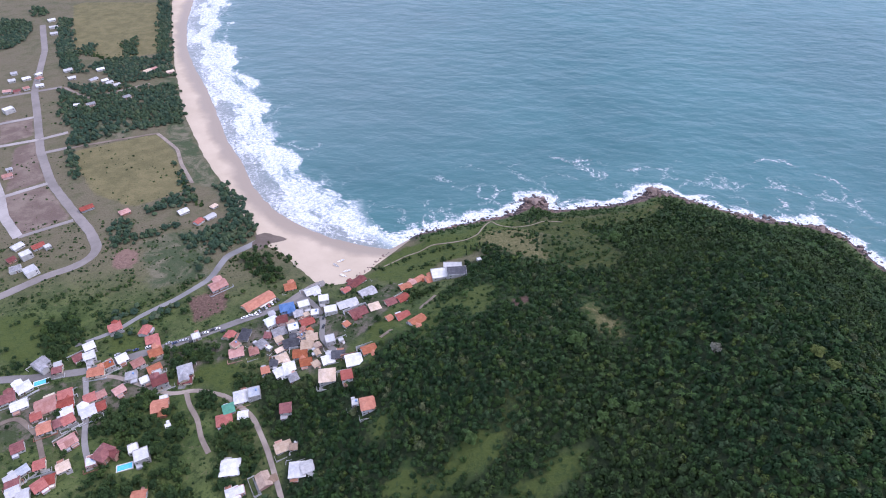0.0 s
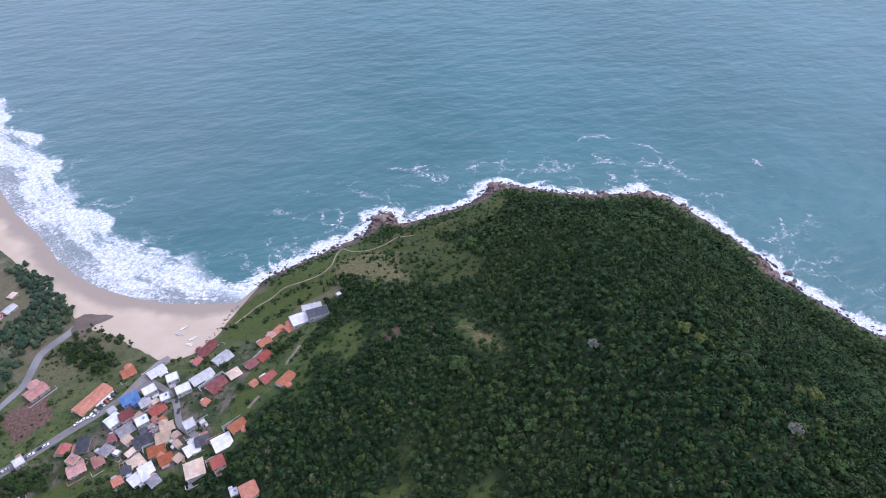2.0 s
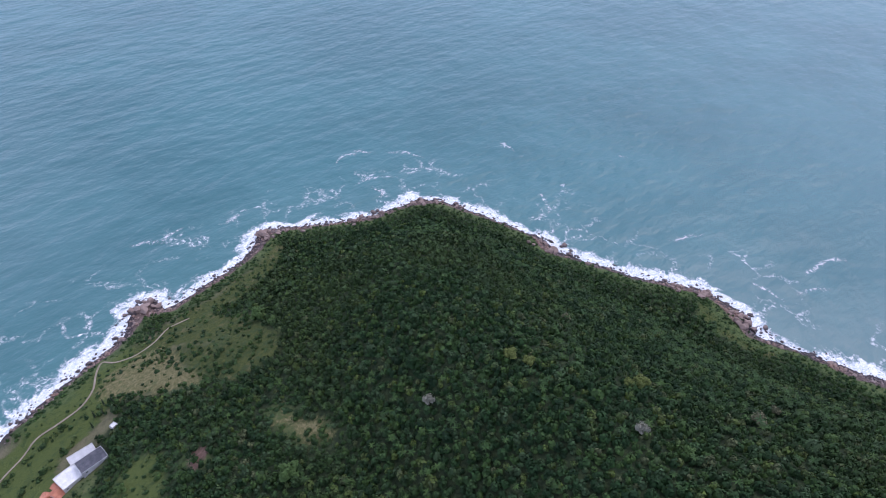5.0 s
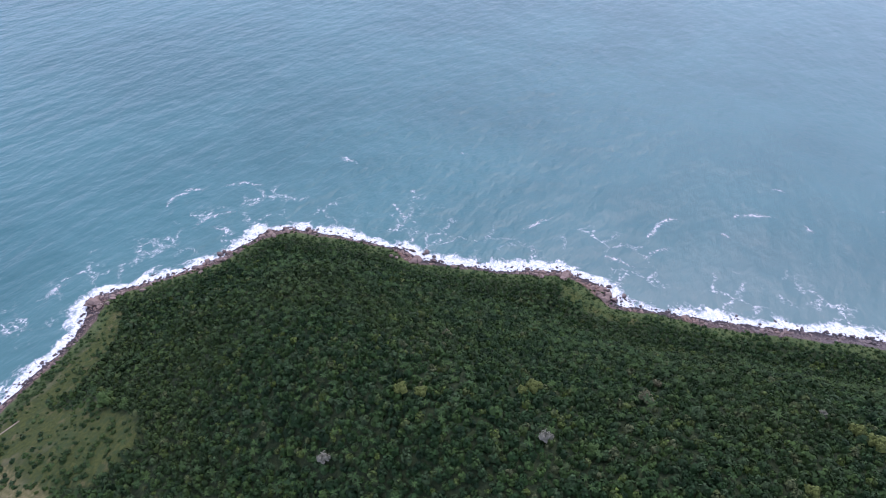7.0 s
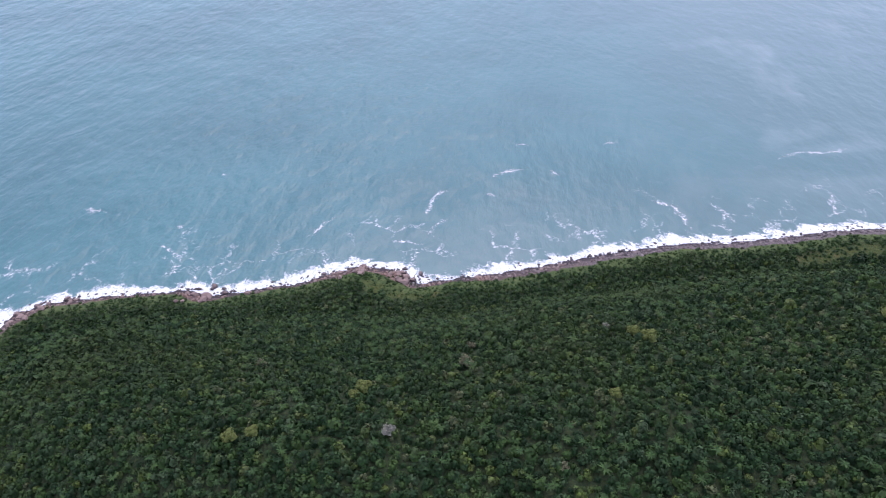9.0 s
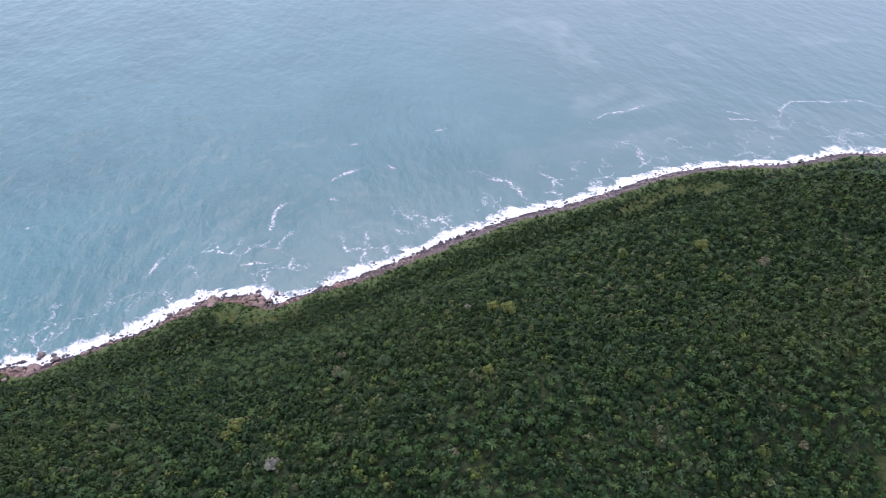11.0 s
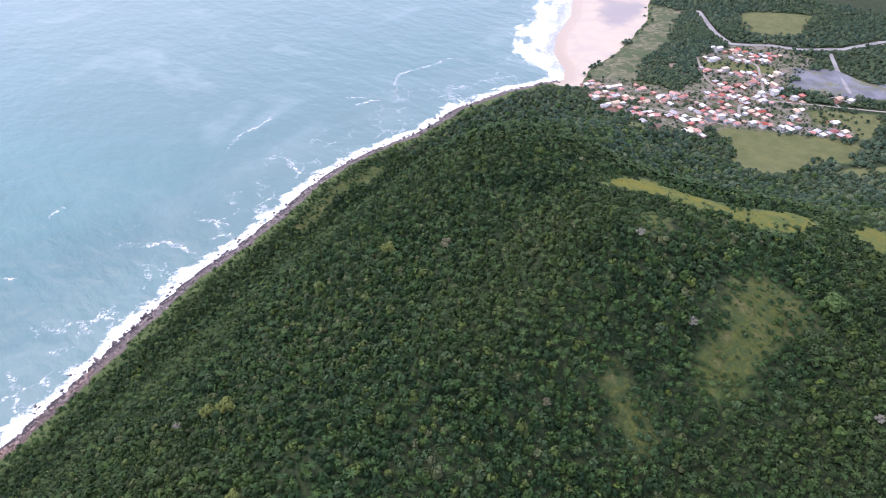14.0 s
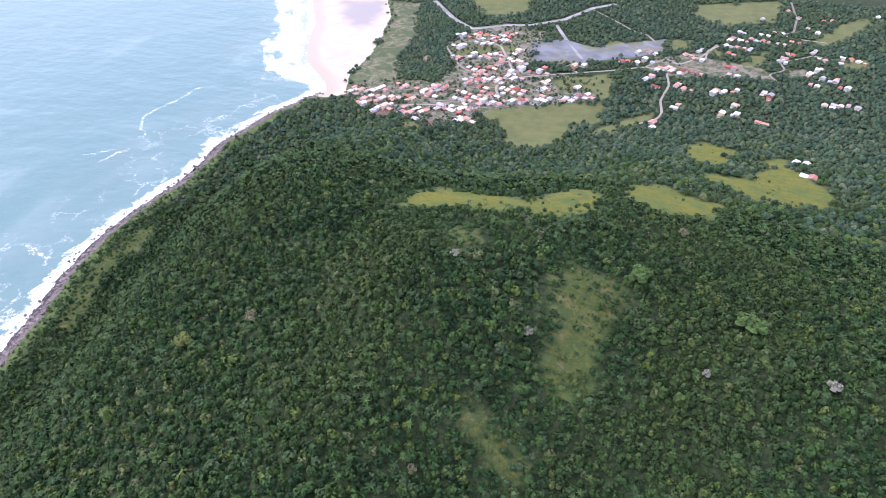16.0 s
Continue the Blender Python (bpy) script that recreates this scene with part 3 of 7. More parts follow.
YARDS_NORTH = [(-300, 262), (-225, 290), (-160, 325), (-110, 355), (-70, 352), (-40, 372), (-30, 350), (-60, 300), (-90, 275), (-130, 300), (-200, 285), (-235, 225), (-290, 225)]
DUNE_STRIP = [(-391, 858), (-328, 705), (-267, 594), (-224, 530), (-199, 489), (-179, 465), (-200, 478), (-240, 530), (-262, 540), (-290, 590), (-318, 625), (-340, 690), (-400, 840)]
WET_FLAT = [(614, -1020), (573, -1030), (537, -1037), (520, -970), (518, -935), (532, -900), (555, -902), (586, -953)]
MARSH = [(244, -910), (194, -938), (147, -915), (91, -957), (40, -985), (46, -922), (102, -882), (179, -837), (229, -833)]


def woodland(x, y, d):
    """Metres inside the closed woods (outside: minus)."""
    rocky = rockiness(x, y)
    w = np.minimum(d - np.where(rocky > 0.5, bare_width(x, y) + 3.0 + (1.5 + 2.0 * smooth(60, -40, y)) * smooth(320, 220, y) + 2.5 * ripple(x, y, 60), np.where(y < 0, 22, 80)), 60)
    for zone in (HEADLAND_GRASS, CLEARINGS, RED_EARTH, MEADOWS, FIELDS, [VILLAGE_NORTH], [VILLAGE_SOUTH], [DUNES], [SPIT], [MARSH], FAR_GRASS, FAR_YARDS):
        w = np.minimum(w, -depth_in(zone, x, y) - (1 + 5 * ripple(x, y, 37) if zone is MEADOWS else 0))
    return w


# ---- ground ----
gx, gy, quads = sheet(steps(-560, 690, 6.0, 4600), steps(-1160, 1180, 6.0, 4600))
gd = shore(gx, gy)
gz = height(gx, gy, gd)
gz = gz + 0.7 * smooth(20, 60, gd) * smooth(6, 25, gz) * (ripple(gx, gy, 47) + ripple(gx, gy, 23, 2.0))
me = from_arrays("ground", np.stack([gx, gy, gz], 1), quads, MAT_GROUND, True)
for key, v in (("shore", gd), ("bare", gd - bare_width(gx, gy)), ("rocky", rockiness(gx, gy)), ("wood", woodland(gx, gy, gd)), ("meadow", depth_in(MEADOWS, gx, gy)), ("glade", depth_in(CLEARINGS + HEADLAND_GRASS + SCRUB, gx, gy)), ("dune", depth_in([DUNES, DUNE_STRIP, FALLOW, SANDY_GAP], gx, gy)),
               ("field", depth_in(FIELDS + FAR_GRASS, gx, gy)), ("plot", depth_in(PLOTS + SAND_PATCHES, gx, gy)), ("red", depth_in(RED_EARTH, gx, gy)), ("lush", depth_in(LUSH + GREEN_GLADES + HEADLAND_GRASS[:1], gx, gy)), ("hay", depth_in(HAY, gx, gy)), ("arid", smooth(330, 440, gy)), ("yard", np.minimum(depth_in([VILLAGE_SOUTH, YARDS_NORTH] + FAR_YARDS, gx, gy), -depth_in(VILLAGE_GREENS, gx, gy)))):
    put_attribute(me, key, v)
tagged(new("ground", me), "grassy hill and coastal plain with scrub, earth and stony shore", "ground", kind="structure")

# ---- sea ----
wx, wy, quads = sheet(steps(-560, 800, 6, 4600), steps(-1080, 1260, 6, 4600))
wd = -shore(wx, wy)
quads = quads[(wd[quads] > -25).any(1)]
me = from_arrays("water", np.stack([wx, wy, np.zeros(len(wx))], 1), quads, MAT_WATER, True)
put_attribute(me, "off", wd)
put_attribute(me, "surf", smooth(-20, 60, line_distance(ROCKY, wx, wy) - np.minimum(line_distance(SAND_N, wx, wy), line_distance(SAND_S, wx, wy))))
tagged(new("water", me), "blue-green sea with white surf along rocks and sand", "sea", kind="structure")


# ---- beaches ----
def resample(line, step):
    line = np.array(line, float)
    s = np.r_[0, np.cumsum(np.hypot(*np.diff(line, axis=0).T))]
    t = np.linspace(0, s[-1], max(2, int(s[-1] / step)))
    return np.stack([np.interp(t, s, line[:, 0]), np.interp(t, s, line[:, 1])], 1)


def beach(name, water_edge, back_edge, label):
    a = np.array(water_edge, float)
    n = 160
    sa, sb = resample(a, 1.0), resample(back_edge, 1.0)
    a = sa[np.linspace(0, len(sa) - 1, n).astype(int)]
    b = sb[np.linspace(0, len(sb) - 1, n).astype(int)]
    k = 22
    f = np.linspace(-0.12, 1.0, k)
    x = (a[:, None, 0] + (b - a)[:, None, 0] * f).ravel()
    y = (a[:, None, 1] + (b - a)[:, None, 1] * f).ravel()
    last = np.tile(f > 0.99, n)
    x = x + np.where(last, 2.5 * ripple(x, y, 30), 0)
    d = shore(x, y)
    z = height(x, y, d) + np.where(last, -0.25, 0.18) + 0.12 * ripple(x, y, 14)
    i = np.arange(n * k).reshape(n, k)
    q = np.stack([i[:-1, :-1], i[1:, :-1], i[1:, 1:], i[:-1, 1:]], -1).reshape(-1, 4)
    me = from_arrays(name, np.stack([x, y, z], 1), q, MAT_SAND, True)
    put_attribute(me, "shore", d)
    put_attribute(me, "flat", depth_in([WET_FLAT], x, y))
    return tagged(new(name, me), label, "beach", kind="structure")


beach("beach", BEACH_NORTH[1:] + ROCKS_NORTH[:1], [(-690, 1690), (-495, 1148), (-448, 1010), (-391, 858), (-328, 705), (-267, 594), (-224, 530), (-199, 489), (-179, 465), (-171, 442), (-143, 422), (-123, 397), (-105, 376), (-85, 371), (-68, 385), (-48, 432)],
      "pale sand beach with wet edge below the village")
beach("beach", ROCKS_EAST[-2:] + BEACH_SOUTH[:-2], [(470, -640), (447, -657), (468, -717), (465, -795), (475, -867), (494, -960), (531, -1039), (600, -1250), (880, -1560)],
      "wide pale sand spit between sea and dunes")


# ---- woods ----
def crown_template(rng, sprays, spread=1.0):
    """A dark lumpy dome with many ragged clumps of leaves over it; about 1 wide and 0.8 high."""
    vs, fs = [(0.0, 0.0, 0.5)], []
    for k in range(6):
        a, q = 6.283 * k / 6, 0.42 * rng.uniform(0.75, 1.15)
        vs.append((q * math.cos(a), q * math.sin(a), 0.06 * rng.uniform(0.4, 1.6)))
    for k in range(6):
        fs.append((0, 1 + k, 1 + (k + 1) % 6))
    lobes = [Vector((rng.uniform(-0.17, 0.17), rng.uniform(-0.17, 0.17), rng.uniform(0.22, 0.42))) for k in range(3)]
    for i in range(sprays):
        a, u = rng.uniform(0, 6.283), rng.uniform(0.05, 1.0)
        r = math.sqrt(1 - u * u)
        way = Vector((r * math.cos(a), r * math.sin(a), u * 0.9))
        c = rng.choice(lobes) + way * rng.uniform(0.24, 0.38)
        nrm = (way + Vector((rng.uniform(-0.3, 0.3), rng.uniform(-0.3, 0.3), rng.uniform(-0.1, 0.35)))).normalized()
        t = nrm.orthogonal().normalized()
        t.rotate(Matrix.Rotation(rng.uniform(0, 6.283), 3, nrm))
        s = nrm.cross(t)
        w = rng.uniform(0.09, 0.165) * spread
        k = len(vs)
        vs += [tuple(c - t * w - s * w * 0.5), tuple(c + t * w * 0.9 - s * w * 0.6), tuple(c + s * w * 1.1 + nrm * 0.03)]
        fs += [(k, k + 1, k + 2)]
    return np.array(vs, np.float32), np.array(fs, np.int32)


def dome_template(rng):
    """A low lumpy crown for woods seen from afar, with a few loose clumps; about 1 wide."""
    k = 7
    vs = [(rng.uniform(-0.08, 0.08), rng.uniform(-0.08, 0.08), rng.uniform(0.66, 0.8))]
    for r0, z0 in ((0.27, 0.58), (0.45, 0.3), (0.4, 0.0)):
        o = rng.uniform(0, 1)
        for i in range(k):
            a, r = 6.283 * (i + o + rng.uniform(-0.25, 0.25)) / k, r0 * rng.uniform(0.78, 1.2)
            vs.append((r * math.cos(a), r * math.sin(a), max(0.0, z0 + rng.uniform(-0.09, 0.09))))
    fs = [(0, 1 + i, 1 + (i + 1) % k) for i in range(k)]
    for b in (1, 1 + k):
        for i in range(k):
            j = (i + 1) % k
            fs += [(b + i, b + k + i, b + k + j), (b + i, b + k + j, b + j)]
    fs = fs[:21]
    for i in range(9):
        a, u = rng.uniform(0, 6.283), rng.uniform(0.1, 0.95)
        r = math.sqrt(1 - u * u)
        way = Vector((r * math.cos(a), r * math.sin(a), u))
        c = Vector((way.x * 0.42, way.y * 0.42, 0.2 + 0.52 * u))
        nrm = (way + Vector((rng.uniform(-0.4, 0.4), rng.uniform(-0.4, 0.4), rng.uniform(-0.1, 0.4)))).normalized()
        t = nrm.orthogonal().normalized()
        t.rotate(Matrix.Rotation(rng.uniform(0, 6.283), 3, nrm))
        s, w, b = nrm.cross(t), rng.uniform(0.1, 0.18), len(vs)
        vs += [tuple(c - t * w - s * w * 0.5), tuple(c + t * w * 0.9 - s * w * 0.6), tuple(c + s * w * 1.1 + nrm * 0.04)]
        fs.append((b, b + 1, b + 2))
    return np.array(vs, np.float32), np.array(fs, np.int32)


def palm_template(rng, fronds=10):
    """A rosette of drooping fronds; about 1 wide."""
    vs, fs = [], []
    for i in range(fronds):
        a = 6.283 * (i + rng.uniform(-0.3, 0.3)) / fronds
        up, droop = rng.uniform(0.1, 0.6), rng.uniform(0.25, 0.6)
        out, side = Vector((math.cos(a), math.sin(a), 0)), Vector((-math.sin(a), math.cos(a), 0))
        k = len(vs)
        for j, w in enumerate((0.03, 0.07, 0.0)):
            s = j / 2 * 0.55
            c = out * s + Vector((0, 0, 0.55 + up * s - droop * 1.6 * s * s))
            vs += [tuple(c - side * w), tuple(c + side * w + Vector((0, 0, 0.02)))]
        for j in range(2):
            q = k + 2 * j
            fs += [(q, q + 1, q + 3), (q, q + 3, q + 2)]
    return np.array(vs, np.float32), np.array(fs, np.int32)


RNG = random.Random(7)
CROWNS = [crown_template(RNG, 38) for i in range(14)]
THIN_CROWNS = [crown_template(RNG, 19, 1.5) for i in range(10)]
DOMES = [dome_template(RNG) for i in range(12)]
PALMS = [palm_template(RNG, 8) for i in range(6)]


def scatter(name, x, y, z, size, tall, templates, rng, label, tints=None, category="woods", mat=None):
    """Many crowns joined into one mesh."""
    pick = rng.integers(0, len(templates), len(x))
    turn = rng.uniform(0, 6.283, len(x))
    tint = rng.uniform(0, 1, len(x)) if tints is None else tints
    allv, allf, allt, base = [], [], [], 0
    for k, (tv, tf) in enumerate(templates):
        s = np.flatnonzero(pick == k)
        if not len(s):
            continue
        c, q = np.cos(turn[s])[:, None], np.sin(turn[s])[:, None]
        vx = (tv[:, 0] * c - tv[:, 1] * q) * size[s][:, None] + x[s][:, None]
        vy = (tv[:, 0] * q + tv[:, 1] * c) * size[s][:, None] + y[s][:, None]
        vz = tv[:, 2] * tall[s][:, None] + z[s][:, None]
        allv.append(np.stack([vx, vy, vz], -1).reshape(-1, 3))
        allf.append((tf[None] + (np.arange(len(s)) * len(tv))[:, None, None] + base).reshape(-1, 3))
        allt.append(np.repeat(tint[s], len(tv)))
        base += len(s) * len(tv)
    me = from_arrays(name, np.concatenate(allv), np.concatenate(allf), mat or MAT_LEAF)
    put_attribute(me, "tint", np.concatenate(allt))
    return tagged(new(name, me), label, category, kind="stuff")


def jittered(x0, x1, y0, y1, step, rng):
    xs, ys = np.meshgrid(np.arange(x0, x1, step), np.arange(y0, y1, step))
    return (xs + rng.uniform(-0.5, 0.5, xs.shape) * step).ravel(), (ys + rng.uniform(-0.5, 0.5, ys.shape) * step).ravel()


# ---- small builders ----
def part(name, bm, mat, parent=None, label=""):
    """One bmesh as one mesh object, under a thing or a part."""
    me = bpy.data.meshes.new(name)
    bm.to_mesh(me)
    bm.free()
    me.materials.append(mat)
    return share(name, me, parent, label)


def share(name, me, parent=None, label="", at=None):
    ob = new(name, me)
    ob.parent = parent
    if at is not None:
        ob.matrix_basis = at
    return tagged(ob, label)


def box(bm, x0, x1, y0, y1, z0, z1):
    v = [bm.verts.new(p) for p in ((x0, y0, z0), (x1, y0, z0), (x1, y1, z0), (x0, y1, z0), (x0, y0, z1), (x1, y0, z1), (x1, y1, z1), (x0, y1, z1))]
    for q in ((3, 2, 1, 0), (4, 5, 6, 7), (0, 1, 5, 4), (1, 2, 6, 5), (2, 3, 7, 6), (3, 0, 4, 7)):
        bm.faces.new([v[i] for i in q])
    return v


def plain(name, a, b, rough=0.8, scale=0.35, relief=0.2, spec=0.3):
    """A mottled paint, plaster, stone or metal between two colours, a little different from thing to thing."""
    m, n, l, p = material(name, rough, 0, spec)
    at = where(n, l)
    info = n.new("ShaderNodeObjectInfo")
    g, f = grain(n, l, at, scale, 5, 0.6), grain(n, l, at, scale * 9, 3, 0.7)
    col = mix(n, l, ramp(n, l, g, 0.3, 0.7), a, b)
    col = mix(n, l, ramp(n, l, f, 0.45, 0.8, 0, 0.3), col, tuple(0.6 * c for c in a))
    hsv = n.new("ShaderNodeHueSaturation")
    l.new(ramp(n, l, info.outputs["Random"], 0, 1, 0.72, 1.15), hsv.inputs["Value"])
    l.new(ramp(n, l, info.outputs["Random"], 1, 0, 0.85, 1.05), hsv.inputs["Saturation"])
    l.new(col, hsv.inputs["Color"])
    l.new(hsv.outputs[0], p.inputs["Base Color"])
    bump(n, l, p, f, relief, 0.05)
    return m


def roofing(name, a, b, pitch=0.35, rough=0.8):
    """Roof cover with rows of tiles or ribs running down the slope, stained in places."""
    m, n, l, p = material(name, rough, 0, 0.25)
    at = where(n, l)
    info = n.new("ShaderNodeObjectInfo")
    g, f = grain(n, l, at, 0.3, 5, 0.65), grain(n, l, at, 2.2, 3, 0.7)
    w = n.new("ShaderNodeTexWave")
    w.bands_direction = "X"
    w.inputs["Scale"].default_value = 1.0 / pitch / 6.283 * 3.14
    w.inputs["Distortion"].default_value = 0.6
    l.new(at, w.inputs["Vector"])
    col = mix(n, l, ramp(n, l, g, 0.32, 0.68), a, b)
    col = mix(n, l, ramp(n, l, f, 0.5, 0.75, 0, 0.55), col, tuple(0.5 * c for c in a))
    hsv = n.new("ShaderNodeHueSaturation")
    l.new(ramp(n, l, info.outputs["Random"], 0, 1, 0.75, 1.2), hsv.inputs["Value"])
    l.new(ramp(n, l, info.outputs["Random"], 1, 0, 0.88, 1.06), hsv.inputs["Saturation"])
    l.new(col, hsv.inputs["Color"])
    l.new(hsv.outputs[0], p.inputs["Base Color"])
    bump(n, l, p, w.outputs["Fac"], 0.5, 0.08)
    return m


ROOFS = {
    "O": (roofing("orange_clay_tiles", (0.32, 0.1, 0.05), (0.43, 0.16, 0.085)), "orange clay-tile"),
    "R": (roofing("red_clay_tiles", (0.28, 0.065, 0.048), (0.37, 0.11, 0.082)), "red clay-tile"),
    "D": (roofing("maroon_tiles", (0.15, 0.045, 0.045), (0.24, 0.085, 0.075)), "dark maroon tile"),
    "P": (roofing("faded_pink_tiles", (0.34, 0.155, 0.125), (0.44, 0.24, 0.2)), "faded pink tile"),
    "W": (roofing("white_sheet_roof", (0.46, 0.455, 0.445), (0.62, 0.61, 0.595), 0.8, 0.6), "white sheet"),
    "G": (roofing("grey_fibre_cement", (0.24, 0.235, 0.24), (0.40, 0.39, 0.40), 0.25), "grey fibre-cement"),
    "A": (roofing("pale_blue_sheet", (0.4, 0.43, 0.47), (0.58, 0.6, 0.63), 0.5, 0.6), "pale grey-blue sheet"),
    "N": (roofing("dark_slate_roof", (0.04, 0.042, 0.05), (0.085, 0.085, 0.095)), "dark grey"),
    "B": (roofing("blue_sheet_roof", (0.06, 0.14, 0.30), (0.10, 0.20, 0.40), 0.5, 0.55), "blue sheet"),
    "T": (roofing("beige_tiles", (0.44, 0.32, 0.22), (0.58, 0.45, 0.34)), "beige tile"),
    "K": (roofing("brown_tiles", (0.25, 0.17, 0.12), (0.36, 0.26, 0.19)), "brown tile"),
    "E": (roofing("green_sheet_roof", (0.03, 0.16, 0.10), (0.05, 0.24, 0.15), 0.5, 0.55), "green sheet"),
}
WALLS = [(plain("white_plaster", (0.4, 0.39, 0.37), (0.54, 0.53, 0.5)), "white"), (plain("cream_plaster", (0.55, 0.46, 0.33), (0.66, 0.57, 0.44)), "cream"),
    (plain("pink_plaster", (0.5, 0.3, 0.26), (0.6, 0.4, 0.35)), "pink"), (plain("bare_brick_wall", (0.3, 0.14, 0.09), (0.4, 0.2, 0.14)), "bare brick"),
    (plain("grey_plaster", (0.36, 0.36, 0.37), (0.5, 0.5, 0.5)), "grey"), (plain("blue_plaster", (0.16, 0.25, 0.42), (0.24, 0.34, 0.52)), "blue")]
MAT_FRAME, MAT_DOOR = plain("window_frame_paint", (0.55, 0.53, 0.5), (0.7, 0.68, 0.66)), plain("door_wood", (0.13, 0.07, 0.04), (0.22, 0.13, 0.08))
MAT_TANK = plain("water_tank_plastic", (0.12, 0.22, 0.42), (0.16, 0.28, 0.5), 0.5)
MAT_PANE, pn, pl, pp = material("window_glass", 0.06, 0, 0.5)
pp.inputs["Base Color"].default_value = (0.03, 0.04, 0.05, 1)
MAT_ASPHALT = plain("worn_asphalt", (0.16, 0.148, 0.138), (0.225, 0.21, 0.196), 0.9, 0.05)
MAT_PAVING = plain("pale_block_paving", (0.235, 0.21, 0.19), (0.32, 0.285, 0.26), 0.9, 0.05)
MAT_TRAIL = plain("trodden_sand", (0.24, 0.2, 0.145), (0.34, 0.29, 0.215), 0.95, 0.2)
MAT_LANE = plain("worn_earth_road", (0.15, 0.135, 0.112), (0.21, 0.19, 0.158), 0.95, 0.06)
MAT_DIRT = plain("dirt_road", (0.18, 0.142, 0.112), (0.28, 0.228, 0.182), 0.95, 0.08)


# ---- roads, paths and the creek ----
def ribbon(name, line, width, mat, label, category, lift=0.3, ends=None):
    """A strip laid over the ground along a line; ends: another width at its far end."""
    p = resample(line, 4.0)
    for k in range(2):
        p[1:-1] = (p[:-2] + 2 * p[1:-1] + p[2:]) / 4
    t = np.gradient(p, axis=0)
    t /= np.hypot(*t.T)[:, None]
    nrm = np.stack([-t[:, 1], t[:, 0]], 1)
    w = np.linspace(width, ends or width, len(p)) / 2
    w = w * (1 + 0.07 * ripple(p[:, 0], p[:, 1], 19))
    f = np.array([-1.0, -0.96, 0.0, 0.96, 1.0])
    x = (p[:, None, 0] + nrm[:, None, 0] * w[:, None] * f).ravel()
    y = (p[:, None, 1] + nrm[:, None, 1] * w[:, None] * f).ravel()
    z = height(x, y) + np.tile([-0.3, lift, lift + 0.05, lift, -0.3], len(p))
    i = np.arange(len(p) * 5).reshape(-1, 5)
    q = np.stack([i[:-1, :-1], i[1:, :-1], i[1:, 1:], i[:-1, 1:]], -1).reshape(-1, 4)[:, ::-1]
    return tagged(new(name, from_arrays(name, np.stack([x, y, z], 1), q, mat)), label, category, kind="structure")


ROADS_PLAIN = [
    ([(-385, 345), (-362, 363), (-337, 388), (-318, 400), (-309, 412), (-309, 426), (-327, 451), (-364, 490), (-408, 538), (-452, 602), (-506, 699), (-540, 758), (-599, 902), (-658, 1011)], 9, MAT_PAVING, "pale paved road between the building plots"),
    ([(-490, 485), (-446, 510), (-411, 537)], 6, MAT_PAVING, "pale plot road"),
    ([(-540, 598), (-505, 614), (-468, 630), (-443, 648)], 6, MAT_PAVING, "pale plot road"),
    ([(-449, 599), (-425, 612)], 6, MAT_PAVING, "pale plot road"),
    ([(-570, 652), (-535, 668), (-503, 686)], 6, MAT_PAVING, "pale plot road"),
    ([(-580, 738), (-541, 758), (-511, 773)], 6, MAT_PAVING, "pale plot road"),
    ([(-480, 555), (-450, 517), (-423, 477), (-391, 444)], 9, MAT_PAVING, "pale plot road"),
    ([(-391, 444), (-352, 470)], 5, MAT_PAVING, "pale plot road"),
]
ROADS_VILLAGE = [
    ([(-360, 268), (-312, 277), (-289, 279), (-256, 286), (-226, 302), (-194, 317), (-160, 335), (-127, 350), (-108, 360)], 6.8, MAT_ASPHALT, "grey asphalt street with parked cars"),
    ([(-127, 349), (-116, 362), (-106, 374), (-98, 378)], 9, MAT_PAVING, "paved square at the beach"),
    ([(-112, 360), (-99, 345), (-91, 330), (-89, 308), (-80, 296), (-64, 281)], 4.4, MAT_ASPHALT, "narrow asphalt lane between houses"),
    ([(-254, 281), (-241, 255), (-230, 227), (-217, 207)], 3.8, MAT_ASPHALT, "narrow asphalt lane between houses"),
    ([(-254, 281), (-234, 282), (-216, 276), (-188, 266), (-172, 270), (-149, 264), (-125, 245), (-110, 220), (-98, 195), (-92, 182)], 3.4, MAT_DIRT, "rutted dirt road up the valley"),
    ([(-178, 268), (-172, 256), (-163, 246), (-157, 232), (-148, 220)], 3.4, MAT_DIRT, "wide dirt track"),
]
ROADS_LANES = [
    ([(-310, 225), (-283, 246), (-262, 232), (-250, 215)], 3.5, MAT_DIRT, "dirt track in the grass"),
    ([(-44, 297), (-35, 305), (-22, 318), (-8, 338), (2, 354)], 2.6, MAT_DIRT, "dirt drive up to the houses"),
    ([(-338, 649), (-302, 612), (-287, 580), (-262, 540)], 4, MAT_DIRT, "sandy track beside the field"),
    ([(-425, 610), (-338, 650)], 3.5, MAT_DIRT, "sandy track beside the field"),
    ([(-507, 772), (-462, 740), (-440, 757), (-400, 790)], 4, MAT_DIRT, "sandy track through the trees"),
    ([(-52, 404), (-35, 422), (-20, 427), (-13, 435), (6, 431), (21, 430), (32, 442), (38, 460), (46, 474), (51, 460), (65, 452), (81, 455), (94, 464), (112, 463)], 1.5, MAT_TRAIL, "trodden footpath over the headland grass"),
    ([(66, -672), (46, -690), (39, -711), (42, -752), (32, -807), (37, -852), (66, -862), (115, -833), (191, -797), (224, -779), (255, -763)], 3.2, MAT_LANE, "pale road into the far village"),
]
